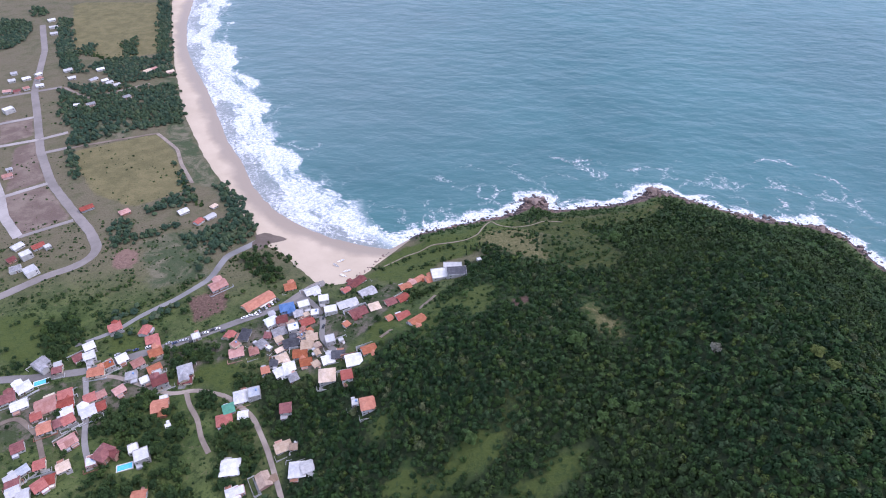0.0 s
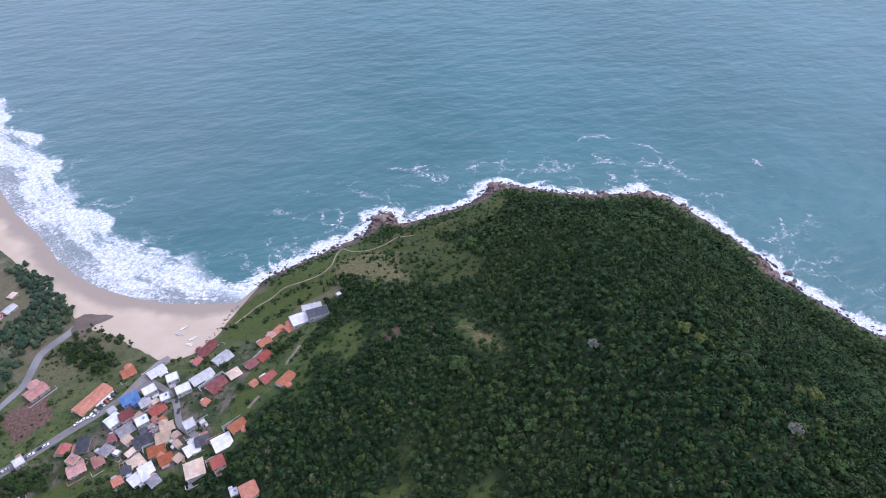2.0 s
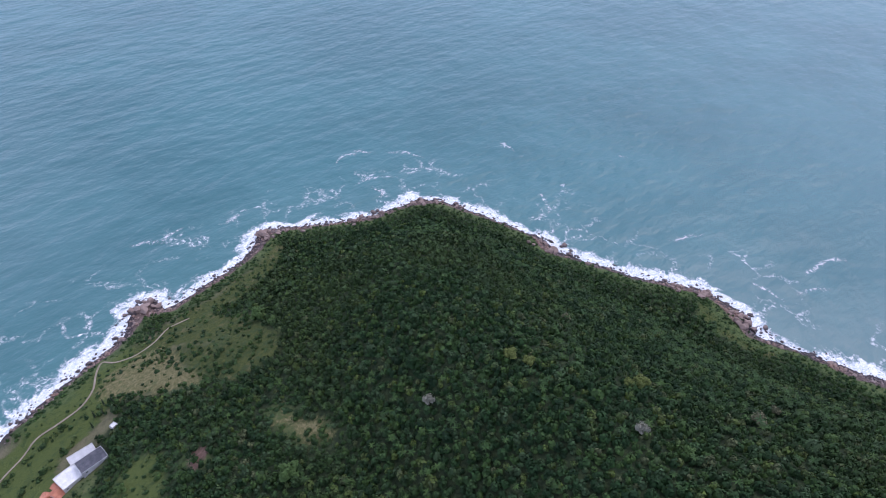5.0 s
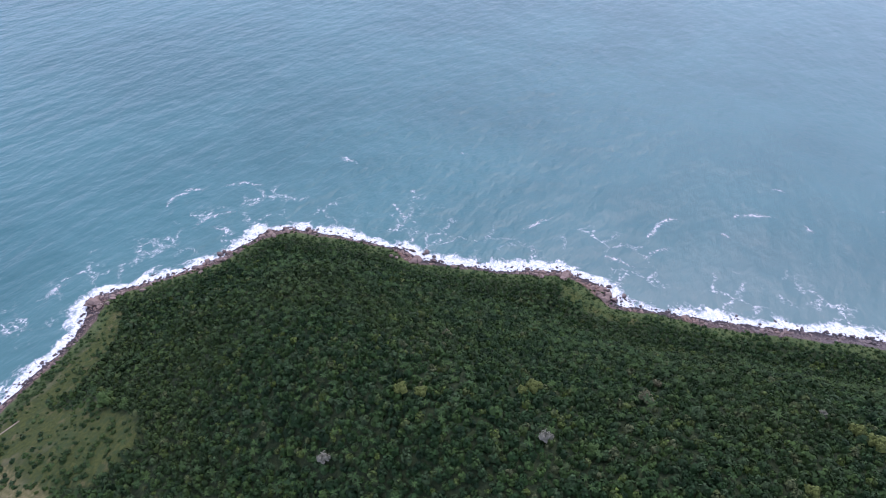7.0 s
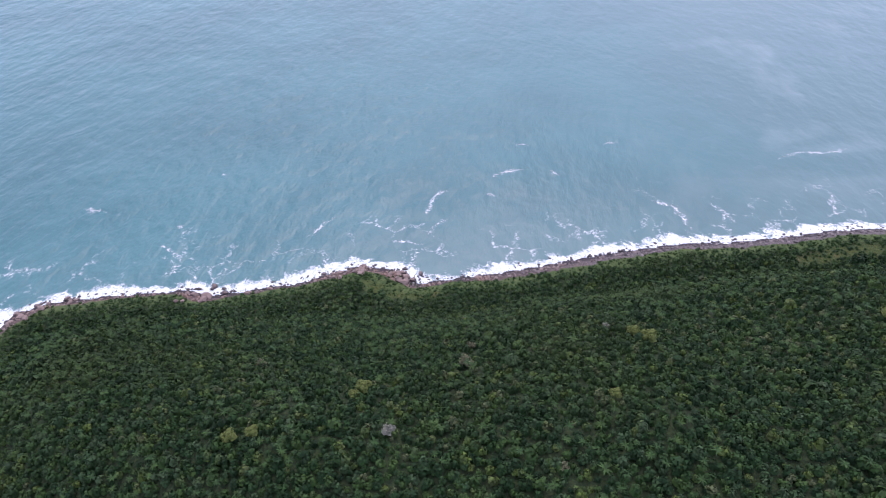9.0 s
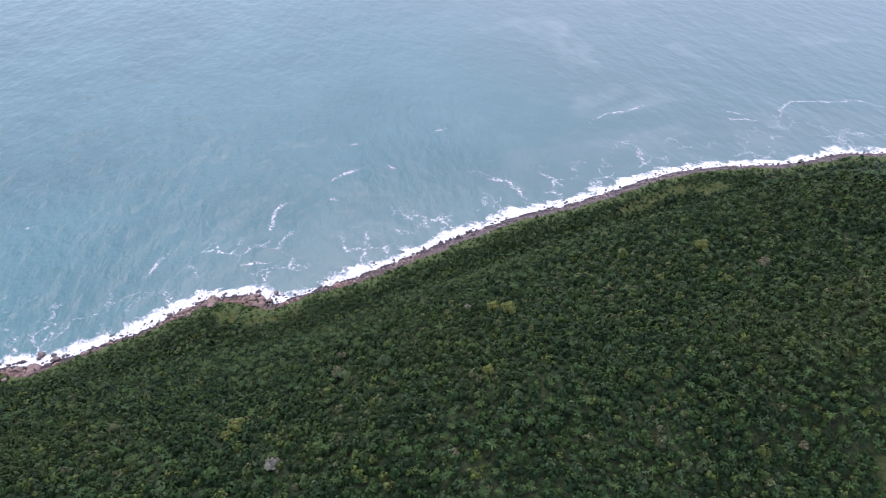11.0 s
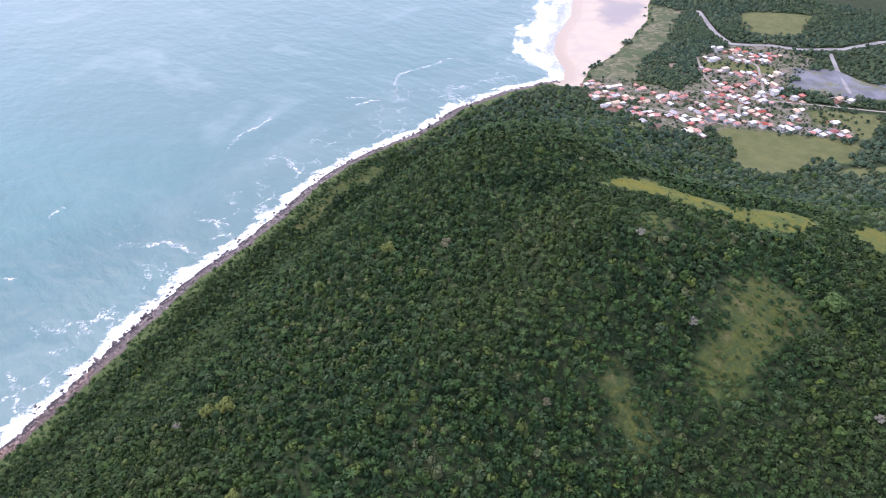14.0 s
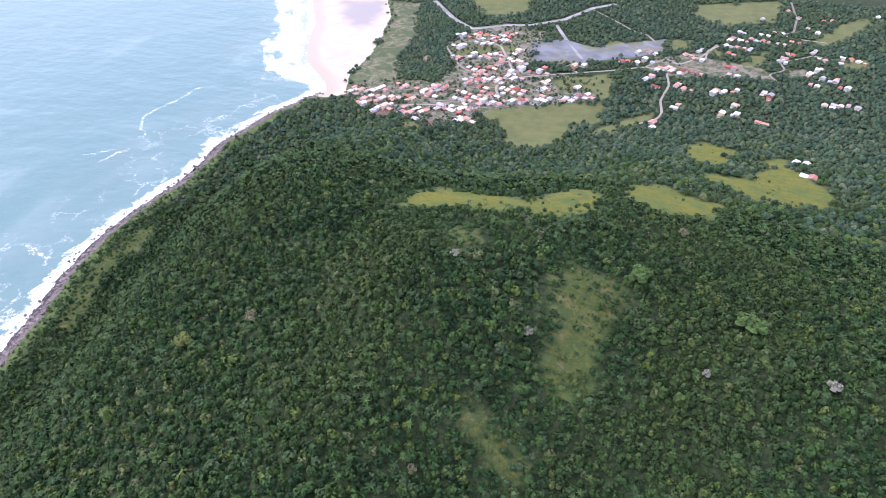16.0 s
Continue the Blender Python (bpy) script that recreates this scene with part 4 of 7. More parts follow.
ROADS_TRACKS = [
    ([(57, -968), (71, -997), (94, -1009), (130, -1054), (168, -1095)], 3.6, MAT_LANE, "pale road through the marsh"),
    ([(-36, -983), (-19, -942), (-6, -915), (21, -884), (38, -902)], 3.6, MAT_LANE, "pale road of the far village"),
    ([(-171, -1241), (-169, -1145), (-156, -1076), (-138, -1060)], 3.6, MAT_LANE, "pale road of the far village"),
    ([(-121, -935), (-172, -977), (-201, -968)], 3.0, MAT_LANE, "pale road of the far village"),
    ([(38, -902), (55, -880), (66, -862)], 3.0, MAT_LANE, "pale road of the far village"),
    ([(-138, -1060), (-150, -1046), (-200, -1040)], 2.8, MAT_LANE, "pale road of the far village"),
    ([(-110, -862), (-101, -884), (-126, -908), (-121, -935)], 3.0, MAT_LANE, "pale road of the far village"),
    ([(366, -855), (346, -819), (324, -786), (307, -773)], 2.8, MAT_LANE, "pale street of the far village"),
    ([(-17, -914), (-21, -954), (-54, -999)], 3.0, MAT_LANE, "pale road of the far village"),
]
ROADS_FAR = [
    ([(331, -663), (304, -676), (273, -705), (247, -705)], 2.8, MAT_LANE, "pale street of the far village"),
    ([(247, -705), (258, -730), (255, -763), (250, -800), (285, -880), (330, -900)], 3.6, MAT_LANE, "pale street of the far village"),
    ([(255, -670), (300, -660), (380, -640)], 3.0, MAT_LANE, "pale street of the far village"),
    ([(440, -664), (380, -690), (330, -705)], 2.8, MAT_LANE, "pale street of the far village"),
]
ROADS = ROADS_PLAIN + ROADS_VILLAGE + ROADS_LANES + ROADS_TRACKS + ROADS_FAR
for line, width, mat, label in ROADS:
    ribbon("road", line, width, mat, label, "road")


# foam lines drifting on the sea
FOAM_NORTH = [
    [(626, -478), (653, -499), (669, -526), (663, -557), (654, -588), (655, -614), (622, -639)], [(644, -411), (637, -439), (628, -453)], [(605, -273), (584, -262), (561, -262)],
    [(672, -236), (691, -269), (691, -301), (706, -334)], [(674, -422), (655, -434), (645, -449)], [(340, 588), (356, 600), (380, 597), (391, 582)], [(403, 572), (419, 555), (425, 533)],
    [(331, 541), (351, 543), (368, 534), (378, 520)], [(344, 530), (346, 513), (346, 503)], [(115, 603), (130, 603), (146, 587)], [(140, 588), (153, 597), (168, 596)], [(198, 570), (211, 580), (221, 576)],
]
FOAM_EAST = [
    [(465, 398), (450, 372), (437, 363)], [(504, 488), (517, 495), (511, 479), (511, 469)], [(528, 151), (553, 149), (574, 143), (579, 129)], [(500, 148), (519, 139), (527, 128)],
    [(486, 182), (487, 166), (483, 149)], [(578, 93), (569, 81)], [(606, 88), (619, 75), (630, 46)], [(688, -40), (700, -57), (694, -66)], [(684, 61), (681, 45)], [(629, 23), (616, 13)],
    [(588, 384), (592, 371)], [(487, 263), (498, 255), (525, 242)], [(576, -140), (552, -151), (538, -158)], [(577, -77), (567, -101), (524, -109)], [(499, 394), (490, 386)],
]


def foam_material():
    m, n, l, p = material("drifting_foam", 0.9, 0, 0.2)
    at = where(n, l)
    p.inputs["Base Color"].default_value = (0.8, 0.79, 0.79, 1)
    a, b = grain(n, l, at, 0.16, 5, 0.75, 1.2), grain(n, l, at, 0.05, 3)
    v = calc(n, l, "ADD", calc(n, l, "MULTIPLY", attribute(n, "middle"), 0.3), calc(n, l, "ADD", a, calc(n, l, "MULTIPLY", b, 0.4)))
    wob = n.new("ShaderNodeVectorMath")
    wob.operation = "MULTIPLY_ADD"
    t = n.new("ShaderNodeTexNoise")
    value(l, t.inputs["Vector"], at)
    t.inputs["Scale"].default_value, t.inputs["Detail"].default_value = 0.12, 4
    l.new(t.outputs["Color"], wob.inputs[0])
    wob.inputs[1].default_value = (9, 9, 9)
    l.new(at, wob.inputs[2])
    lace = ramp(n, l, cells(n, l, wob.outputs[0], 0.16, "DISTANCE_TO_EDGE"), 0.02, 0.16, 1, 0.12)
    l.new(calc(n, l, "MULTIPLY", lace, ramp(n, l, v, 0.7, 1.05, 0.0, 0.55)), p.inputs["Alpha"])
    return m


MAT_FOAM = foam_material()
vs, qs, ms, base = [], [], [], 0
for line in FOAM_NORTH + FOAM_EAST:
    p = resample(line, 2.5)
    for k in range(4):
        p[1:-1] = (p[:-2] + 2 * p[1:-1] + p[2:]) / 4
    p = p + np.stack([ripple(p[:, 0], p[:, 1], 13), ripple(p[:, 1], p[:, 0], 17, 2.0)], 1) * 1.6
    t = np.gradient(p, axis=0)
    t /= np.hypot(*t.T)[:, None]
    u = np.linspace(-1, 1, len(p))
    w = (1.6 + 1.1 * ripple(p[:, 0], p[:, 1], 29)) * np.sqrt(1.02 - u * u) + 0.6
    for k, f in enumerate((-1.6, 0.0, 1.6)):
        vs.append(np.stack([p[:, 0] - t[:, 1] * w * f, p[:, 1] + t[:, 0] * w * f, np.full(len(p), 0.03)], 1))
        ms.append(np.full(len(p), 1.0 if k == 1 else 0.0) * np.sqrt(np.maximum(1 - u * u, 0)))
    i = base + np.arange(len(p) - 1)
    n_ = len(p)
    qs += [np.stack([i + k * n_, i + 1 + k * n_, i + 1 + (k + 1) * n_, i + (k + 1) * n_], 1) for k in (0, 1)]
    base += 3 * n_
me = from_arrays("sea_foam", np.concatenate(vs), np.concatenate(qs), MAT_FOAM)
put_attribute(me, "middle", np.concatenate(ms))
tagged(new("sea_foam", me), "broken white foam lines drifting off the shore", "foam", kind="stuff")


def still_water(name, reeds=0.0, a=(0.14, 0.135, 0.13), b=(0.21, 0.205, 0.2)):
    m, n, l, p = material(name, 0.6, 0, 0.15)
    at = where(n, l)
    col = mix(n, l, ramp(n, l, grain(n, l, at, 0.04, 4), 0.35, 0.65), a, b)
    if reeds:
        patch = ramp(n, l, grain(n, l, at, 0.035, 6, 0.68, 0.8), 0.5, 0.57, 0, reeds)
        col = mix(n, l, patch, col, mix(n, l, grain(n, l, at, 0.3, 3), (0.06, 0.075, 0.035), (0.13, 0.12, 0.07)))
    l.new(col, p.inputs["Base Color"])
    bump(n, l, p, grain(n, l, at, 0.8, 3), 0.1, 0.1)
    return m


MAT_CREEK = still_water("grey_shallow_water")
MAT_BROOK = plain("muddy_brook_water", (0.1, 0.076, 0.058), (0.15, 0.115, 0.09), 0.6, 0.06, 0.1, 0.12)
ribbon("creek", [(-166, 449), (-174, 436), (-192, 418), (-197, 387), (-217, 362), (-238, 343), (-252, 325), (-275, 310)], 7.5, MAT_CREEK, "shallow grey creek running out to the beach", "creek", 0.25, 3)
ribbon("creek", [(132, -1139), (169, -1105), (208, -1031), (258, -986), (294, -976), (348, -940), (388, -976), (452, -1062)], 9, MAT_CREEK, "grey river winding through marsh", "river", 0.25)
ribbon("creek", [(218, -999), (188, -927), (158, -865)], 6, MAT_CREEK, "grey channel through marsh", "river", 0.25)


def pond(name, ring, lift, label, category, mat=MAT_CREEK):
    ring = resample(list(ring) + [ring[0]], 6.0)[:-1]
    ring = ring + np.stack([ripple(ring[:, 0], ring[:, 1], 21), ripple(ring[:, 1], ring[:, 0], 26, 1.0)], 1) * 3.5
    bm = bmesh.new()
    f = bm.faces.new([bm.verts.new((px, py, ground_at(px, py) + lift)) for px, py in ring])
    if f.normal.z < 0:
        f.normal_flip()
    bmesh.ops.triangulate(bm, faces=[f])
    return tagged(part(name, bm, mat), label, category, kind="structure")


RIVERS = [([(-166, 449), (-174, 436), (-192, 418), (-197, 387), (-217, 362), (-238, 343), (-252, 325)], 10), ([(132, -1139), (169, -1105), (208, -1031), (258, -986), (294, -976), (348, -940), (388, -976), (452, -1062)], 10),
    ([(218, -999), (188, -927), (158, -865)], 9)]
pond("marsh", MARSH, 0.3, "flooded grey marsh with reed patches behind the far village", "marsh", still_water("flooded_reeds", 0.9, (0.075, 0.08, 0.09), (0.125, 0.13, 0.145)))
pond("pond", [(-175, 438), (-173, 450), (-167, 458), (-155, 453), (-143, 448), (-148, 442), (-158, 441), (-161, 434), (-168, 430)], 0.4, "puddle of dark creek water on the sand", "pond", MAT_BROOK)


# ---- houses ----
def mesh_of(build, name, mat):
    bm = bmesh.new()
    build(bm)
    me = bpy.data.meshes.new(name)
    bm.to_mesh(me)
    bm.free()
    me.materials.append(mat)
    return me


def window_frame(bm):
    for x0, x1, z0, z1 in ((-0.7, -0.6, -0.6, 0.6), (0.6, 0.7, -0.6, 0.6), (-0.6, 0.6, 0.5, 0.6), (-0.75, 0.75, -0.66, -0.56), (-0.04, 0.04, -0.56, 0.5)):
        box(bm, x0, x1, -0.06, 0.08, z0, z1)


WINDOW, PANE = mesh_of(window_frame, "window", MAT_FRAME), mesh_of(lambda bm: box(bm, -0.6, 0.6, -0.03, 0.02, -0.56, 0.5), "pane", MAT_PANE)
DOOR = mesh_of(lambda bm: (box(bm, -0.45, 0.45, -0.05, 0.06, 0, 2.05), box(bm, -0.52, 0.52, -0.03, 0.04, 2.05, 2.15), box(bm, 0.3, 0.34, 0.06, 0.12, 0.98, 1.1)), "door", MAT_DOOR)


def tank(bm):
    bmesh.ops.create_cone(bm, segments=14, radius1=0.62, radius2=0.75, depth=1.0, cap_ends=True, matrix=Matrix.Translation((0, 0, 0.5)))
    bmesh.ops.create_cone(bm, segments=14, radius1=0.78, radius2=0.3, depth=0.22, cap_ends=True, matrix=Matrix.Translation((0, 0, 1.11)))


TANK = mesh_of(tank, "water_tank", MAT_TANK)
SPOTS = []
HRNG = random.Random(5)


def house_walls(bm, L, W, H, kind, rise):
    a, b = L / 2, W / 2
    if kind == "g":
        ring = [(-b, -2.5), (b, -2.5), (b, H), (0, H + rise), (-b, H)]
        lo, hi = [bm.verts.new((-a, y, z)) for y, z in ring], [bm.verts.new((a, y, z)) for y, z in ring]
        bm.faces.new(lo[::-1])
        bm.faces.new(hi)
        for i in range(5):
            j = (i + 1) % 5
            bm.faces.new((lo[i], lo[j], hi[j], hi[i]))
        bmesh.ops.recalc_face_normals(bm, faces=bm.faces[:])
    else:
        box(bm, -a, a, -b, b, -2.5, H)
    if kind == "f":
        for x0, x1, y0, y1 in ((-a, a, -b, -b + 0.2), (-a, a, b - 0.2, b), (-a, -a + 0.2, -b + 0.2, b - 0.2), (a - 0.2, a, -b + 0.2, b - 0.2)):
            box(bm, x0, x1, y0, y1, H + 0.004, H + 0.55)


def house_roof(bm, L, W, H, kind, rise):
    o, t = 0.5, 0.16
    a, b = L / 2 + o, W / 2 + o
    drop = rise * o / (W / 2)
    if kind == "f":
        box(bm, -L / 2 + 0.21, L / 2 - 0.21, -W / 2 + 0.21, W / 2 - 0.21, H + 0.004, H + 0.18)
        return
    if kind == "s":
        v = box(bm, -a, a, -b, b, H + 0.05, H + 0.05 + t)
        for p in v:
            p.co.z += (p.co.y / b + 1) * rise * 0.5
        return
    ridge = a if kind == "g" else max(a - b * 0.95, 0.3)
    for lift in (0.03, 0.03 + t):
        pts = [(-a, -b, H - drop), (a, -b, H - drop), (a, b, H - drop), (-a, b, H - drop), (-ridge, 0, H + rise), (ridge, 0, H + rise)]
        v = [bm.verts.new((x, y, z + lift)) for x, y, z in pts]
        faces = [(0, 1, 5, 4), (2, 3, 4, 5)] + ([] if kind == "g" else [(1, 2, 5), (3, 0, 4)])
        for f in faces:
            bm.faces.new([v[i] for i in (f if lift > 0.1 else f[::-1])])
        if lift < 0.1:
            low = v
    edge = [(0, 1), (1, 5), (5, 2), (2, 3), (3, 4), (4, 0)] if kind == "g" else [(0, 1), (1, 2), (2, 3), (3, 0)]
    for i, j in edge:
        bm.faces.new((low[i], low[j], v[j], v[i]))
    box(bm, -ridge, ridge, -0.14, 0.14, H + rise + t - 0.03, H + rise + t + 0.1)


MAT_CONCRETE = plain("stained_concrete", (0.16, 0.155, 0.145), (0.27, 0.26, 0.245), 0.9, 0.25)
MAT_RUST = roofing("rusty_patched_sheet", (0.2, 0.15, 0.125), (0.36, 0.33, 0.31), 0.4, 0.8)


def outbuildings(root, L, W, H, side, wall_mat, roof_mat, kind):
    """What has grown round a house: a lean-to, a concrete yard, a yard wall."""
    if kind in "gh" and L > 7.5 and HRNG.random() < 0.5:
        w, o, u = W * HRNG.uniform(0.5, 0.7), W * HRNG.uniform(0.28, 0.5), HRNG.choice((-1, 1)) * L * HRNG.uniform(0.16, 0.26)
        reach = W / 2 + o
        for name, build, m in (("wing", house_walls, wall_mat), ("wing_roof", house_roof, roof_mat)):
            bm = bmesh.new()
            build(bm, reach, w, H - 0.25, "g", 0.2 * w)
            bmesh.ops.transform(bm, matrix=pose(u, -side * (reach / 2 + 0.05), 0, 0, 0, 90), verts=bm.verts)
            part(name, bm, m, root, "gabled side wing" if name == "wing" else "")
    elif HRNG.random() < 0.8:
        l, w, h = L * HRNG.uniform(0.35, 0.6), HRNG.uniform(2.0, 3.2), min(H, 2.9) - 0.35
        u = HRNG.choice((-1, 1)) * (L - l) * 0.5 * HRNG.uniform(0.6, 0.95)
        y0, y1 = sorted((-side * (W / 2 + 0.01), -side * (W / 2 + w)))
        bm = bmesh.new()
        box(bm, u - l / 2, u + l / 2, y0, y1, -2.5, h - 0.3)
        part("annex", bm, HRNG.choice((wall_mat, WALLS[3][0], WALLS[4][0])), root, "low lean-to annex")
        bm = bmesh.new()
        for p in box(bm, u - l / 2 - 0.3, u + l / 2 + 0.3, y0 - (0.3 if side > 0 else 0), y1 + (0.3 if side < 0 else 0), h - 0.28, h - 0.2):
            p.co.z -= 0.14 * (abs(p.co.y) - W / 2)
        part("annex_roof", bm, HRNG.choice((roof_mat, MAT_RUST, ROOFS["G"][0])), root)
    if HRNG.random() < 0.55:
        bm = bmesh.new()
        o = HRNG.uniform(1.2, 3.0)
        box(bm, -L / 2 - 0.6, L / 2 + HRNG.uniform(0.4, 2.5), min(side * (W / 2 + 0.01), side * (W / 2 + o)), max(side * (W / 2 + 0.01), side * (W / 2 + o)), -1.6, -0.02)
        part("patio", bm, MAT_CONCRETE, root)
    if HRNG.random() < 0.4:
        bm = bmesh.new()
        u, v = L / 2 + HRNG.uniform(1.5, 3.5), W / 2 + HRNG.uniform(2.5, 4.5)
        y0, y1 = (W / 2, v) if side > 0 else (-v, -W / 2)
        for x0, x1, ya, yb in ((-u, u, side * v - 0.08, side * v + 0.08), (-u - 0.08, -u + 0.08, y0, y1 - 0.1), (u - 0.08, u + 0.08, y0, y1 - 0.1)):
            box(bm, x0, x1, ya, yb, -2.5, 1.1)
        part("yard_wall", bm, HRNG.choice((WALLS[0][0], WALLS[4][0], WALLS[3][0])), root)


def house(x, y, L, W, turn, kind, cover, storeys, far=False):
    """A village house. kind: gable, hip, flat or shed roof."""
    a = radians(turn)
    c, s = math.cos(a), math.sin(a)
    corners = [(x + c * u - s * v, y + s * u + c * v) for u in (-L / 2, L / 2) for v in (-W / 2, W / 2)]
    z = max(min(ground_at(*p) for p in corners) + 0.3, ground_at(x, y) - 0.9)
    SPOTS.append((x, y, 0.5 * max(L, W) + 1.5))
    # most distant orange and red roofs get muted covers, haze put into their colour
    if far and cover in "OR":
        cover = HRNG.choice("PPTKGWDR")
    mat, cover_words = ROOFS[cover]
    wall_mat, wall_words = WALLS[5] if cover == "B" else HRNG.choices(WALLS[:5], (6, 3, 1.5, 1.2, 1.5))[0] if cover != "W" else WALLS[0]
    L, W = (0.9 * L, 0.82 * W) if far else (0.89 * L, 0.85 * W)
    H, rise = 2.45 * storeys, {"g": 0.2, "h": 0.22, "s": 0.14, "f": 0.0}[kind] * W
    words = {"g": "gable roof", "h": "hip roof", "s": "lean-to roof", "f": "flat roof"}[kind]
    root = new("house")
    root.matrix_basis = pose(x, y, z, 0, 0, turn)
    tagged(root, f"{'two' if storeys == 2 else 'single'}-storey {wall_words} house with {cover_words} {words}", "house")
    bm = bmesh.new()
    house_walls(bm, L, W, H, kind, rise)
    part("wall", bm, wall_mat, root)
    bm = bmesh.new()
    house_roof(bm, L, W, H, kind, rise)
    part("roof", bm, mat, root, f"{cover_words} {words}")
    side = HRNG.choice((-1, 1))
    share("door", DOOR, root, "", pose(HRNG.uniform(-0.2, 0.2) * L, side * (W / 2 + 0.02), 0.05, 0, 0, 0 if side > 0 else 180))
    for k in range(storeys):
        zz = 1.4 + 2.45 * k
        spots = [(-0.33 * L, 1), (0.33 * L, 1), (-0.33 * L, -1), (0.33 * L, -1)] if not far else [(-0.33 * L, 1), (0.33 * L, -1)]
        for u, sd in spots:
            w = share("window", WINDOW, root, "", pose(u, sd * (W / 2 + 0.02), zz, 0, 0, 0 if sd > 0 else 180))
            share("pane", PANE, w)
        if not far:
            w = share("window", WINDOW, root, "", pose(L / 2 + 0.02, 0.15 * W, zz, 0, 0, -90))
            share("pane", PANE, w)
    if not far:
        outbuildings(root, L, W, H, side, wall_mat, mat, kind)
    if kind == "f" and not far and HRNG.random() < 0.25:
        share("water_tank", TANK, root, "blue plastic water tank", pose(0.2 * L, 0.1 * W, H + 0.18))
    return root


# the fishing village under the hill
house(-148, 356, 28, 12, 45, 'g', 'O', 1)
house(-126, 373, 10, 10, 21, 'g', 'O', 1)
house(-187, 377, 15, 12, 40, 'g', 'P', 1)
house(-106, 365, 13, 9, 30, 'g', 'W', 1)
house(-94, 351, 9, 9, 13, 'f', 'W', 2)
house(-86, 336, 11, 9, 16, 'f', 'W', 2)
house(-74, 344, 17, 9, 27, 'g', 'W', 1)
house(-60, 358, 14, 11, 35, 'g', 'G', 1)
house(-71, 375, 17, 9, 51, 'g', 'D', 1)
house(-78, 363, 7, 6, 45, 'g', 'R', 1)
house(-64, 331, 14, 10, 30, 'g', 'D', 1)
house(-52, 336, 9, 9, 24, 'h', 'T', 1)
house(-71, 317, 5, 5, 46, 's', 'O', 1)
house(-122, 344, 12, 10, 20, 'h', 'B', 2)
house(-109, 346, 10, 9, 23, 'f', 'W', 2)
house(-98, 334, 7, 8, 13, 'f', 'W', 2)
house(-112, 338, 8, 9, 23, 'g', 'G', 1)
house(-123, 330, 9, 9, 18, 'g', 'D', 2)
house(-103, 327, 11, 9, 31, 'g', 'R', 1)
house(-131, 329, 10, 10, 36, 'g', 'A', 2)
house(-112, 320, 9, 9, 20, 'f', 'W', 2)
house(-123, 319, 11, 10, 29, 'g', 'G', 1)
house(-111, 306, 13, 10, 23, 'g', 'N', 1)
house(-149, 318, 12, 8, 85, 's', 'N', 1)
house(-161, 319, 8, 8, 70, 'g', 'R', 1)
house(-153, 307, 7, 8, 51, 'f', 'P', 2)
house(-134, 308, 8, 9, 47, 'h', 'G', 1)
house(-131, 316, 6, 7, 1, 'h', 'D', 1)
house(-151, 301, 11, 10, 18, 'g', 'P', 1)
house(-138, 301, 7, 8, 22, 'h', 'P', 1)
house(-127, 303, 4, 5, 56, 'f', 'W', 1)
house(-96, 309, 9, 8, 13, 'g', 'T', 1)
house(-98, 302, 10, 10, 6, 'g', 'T', 1)
house(-102, 294, 11, 9, 9, 'g', 'O', 1)
house(-96, 285, 9, 8, 15, 'g', 'O', 1)
house(-115, 292, 9, 8, 30, 'h', 'T', 1)
house(-120, 288, 6, 7, 6, 'g', 'N', 1)
house(-125, 282, 6, 7, 20, 'g', 'O', 1)
house(-114, 279, 8, 9, 33, 'g', 'W', 1)
house(-108, 283, 9, 9, 21, 'g', 'W', 1)
house(-103, 273, 7, 8, 31, 'h', 'G', 1)
house(-81, 302, 8, 9, 19, 'f', 'W', 2)
house(-73, 301, 4, 4, 26, 'f', 'W', 1)
house(-73, 287, 10, 8, 7, 'g', 'N', 1)
house(-80, 284, 9, 9, 22, 'g', 'W', 1)
house(-61, 279, 12, 12, 17, 'g', 'W', 1)
house(-51, 286, 11, 8, 25, 'g', 'O', 1)
house(-64, 265, 8, 9, 15, 'g', 'R', 2)
house(-78, 268, 12, 13, 9, 'h', 'T', 2)
house(-187, 319, 7, 8, 30, 'f', 'W', 1)
house(-3, 373, 14, 14, 11, 'f', 'W', 2)
house(11, 372, 18, 12, 5, 'f', 'N', 2)
house(8, 383, 17, 9, 1, 'f', 'W', 2)
house(-10, 370, 9, 9, 25, 'g', 'O', 1)
house(-19, 373, 9, 6, 41, 'g', 'O', 1)
house(-25, 368, 6, 6, 35, 'g', 'P', 1)
house(-30, 362, 10, 7, 27, 'g', 'O', 1)
house(-31, 344, 10, 8, 40, 'g', 'R', 1)
house(-40, 340, 9, 8, 30, 'g', 'D', 1)
house(-29, 317, 11, 8, 28, 'g', 'R', 1)
house(-39, 317, 5, 6, 34, 'g', 'O', 1)
house(-18, 307, 13, 8, 40, 'g', 'O', 1)
house(30, 390, 4, 4, 19, 'f', 'W', 1)
house(-252, 328, 10, 10, 34, 'g', 'R', 1)
house(-228, 325, 10, 8, 86, 'g', 'R', 1)
house(-219, 316, 10, 10, 26, 'g', 'R', 1)
house(-212, 303, 10, 10, 35, 'g', 'O', 1)
house(-221, 293, 9, 9, 42, 'g', 'P', 1)
house(-234, 297, 8, 9, 40, 'g', 'W', 1)
house(-241, 291, 8, 9, 39, 'f', 'O', 1)
house(-247, 284, 12, 9, 14, 'g', 'O', 1)
house(-261, 306, 8, 9, 38, 'g', 'W', 2)
house(-257, 297, 8, 9, 31, 'g', 'W', 2)
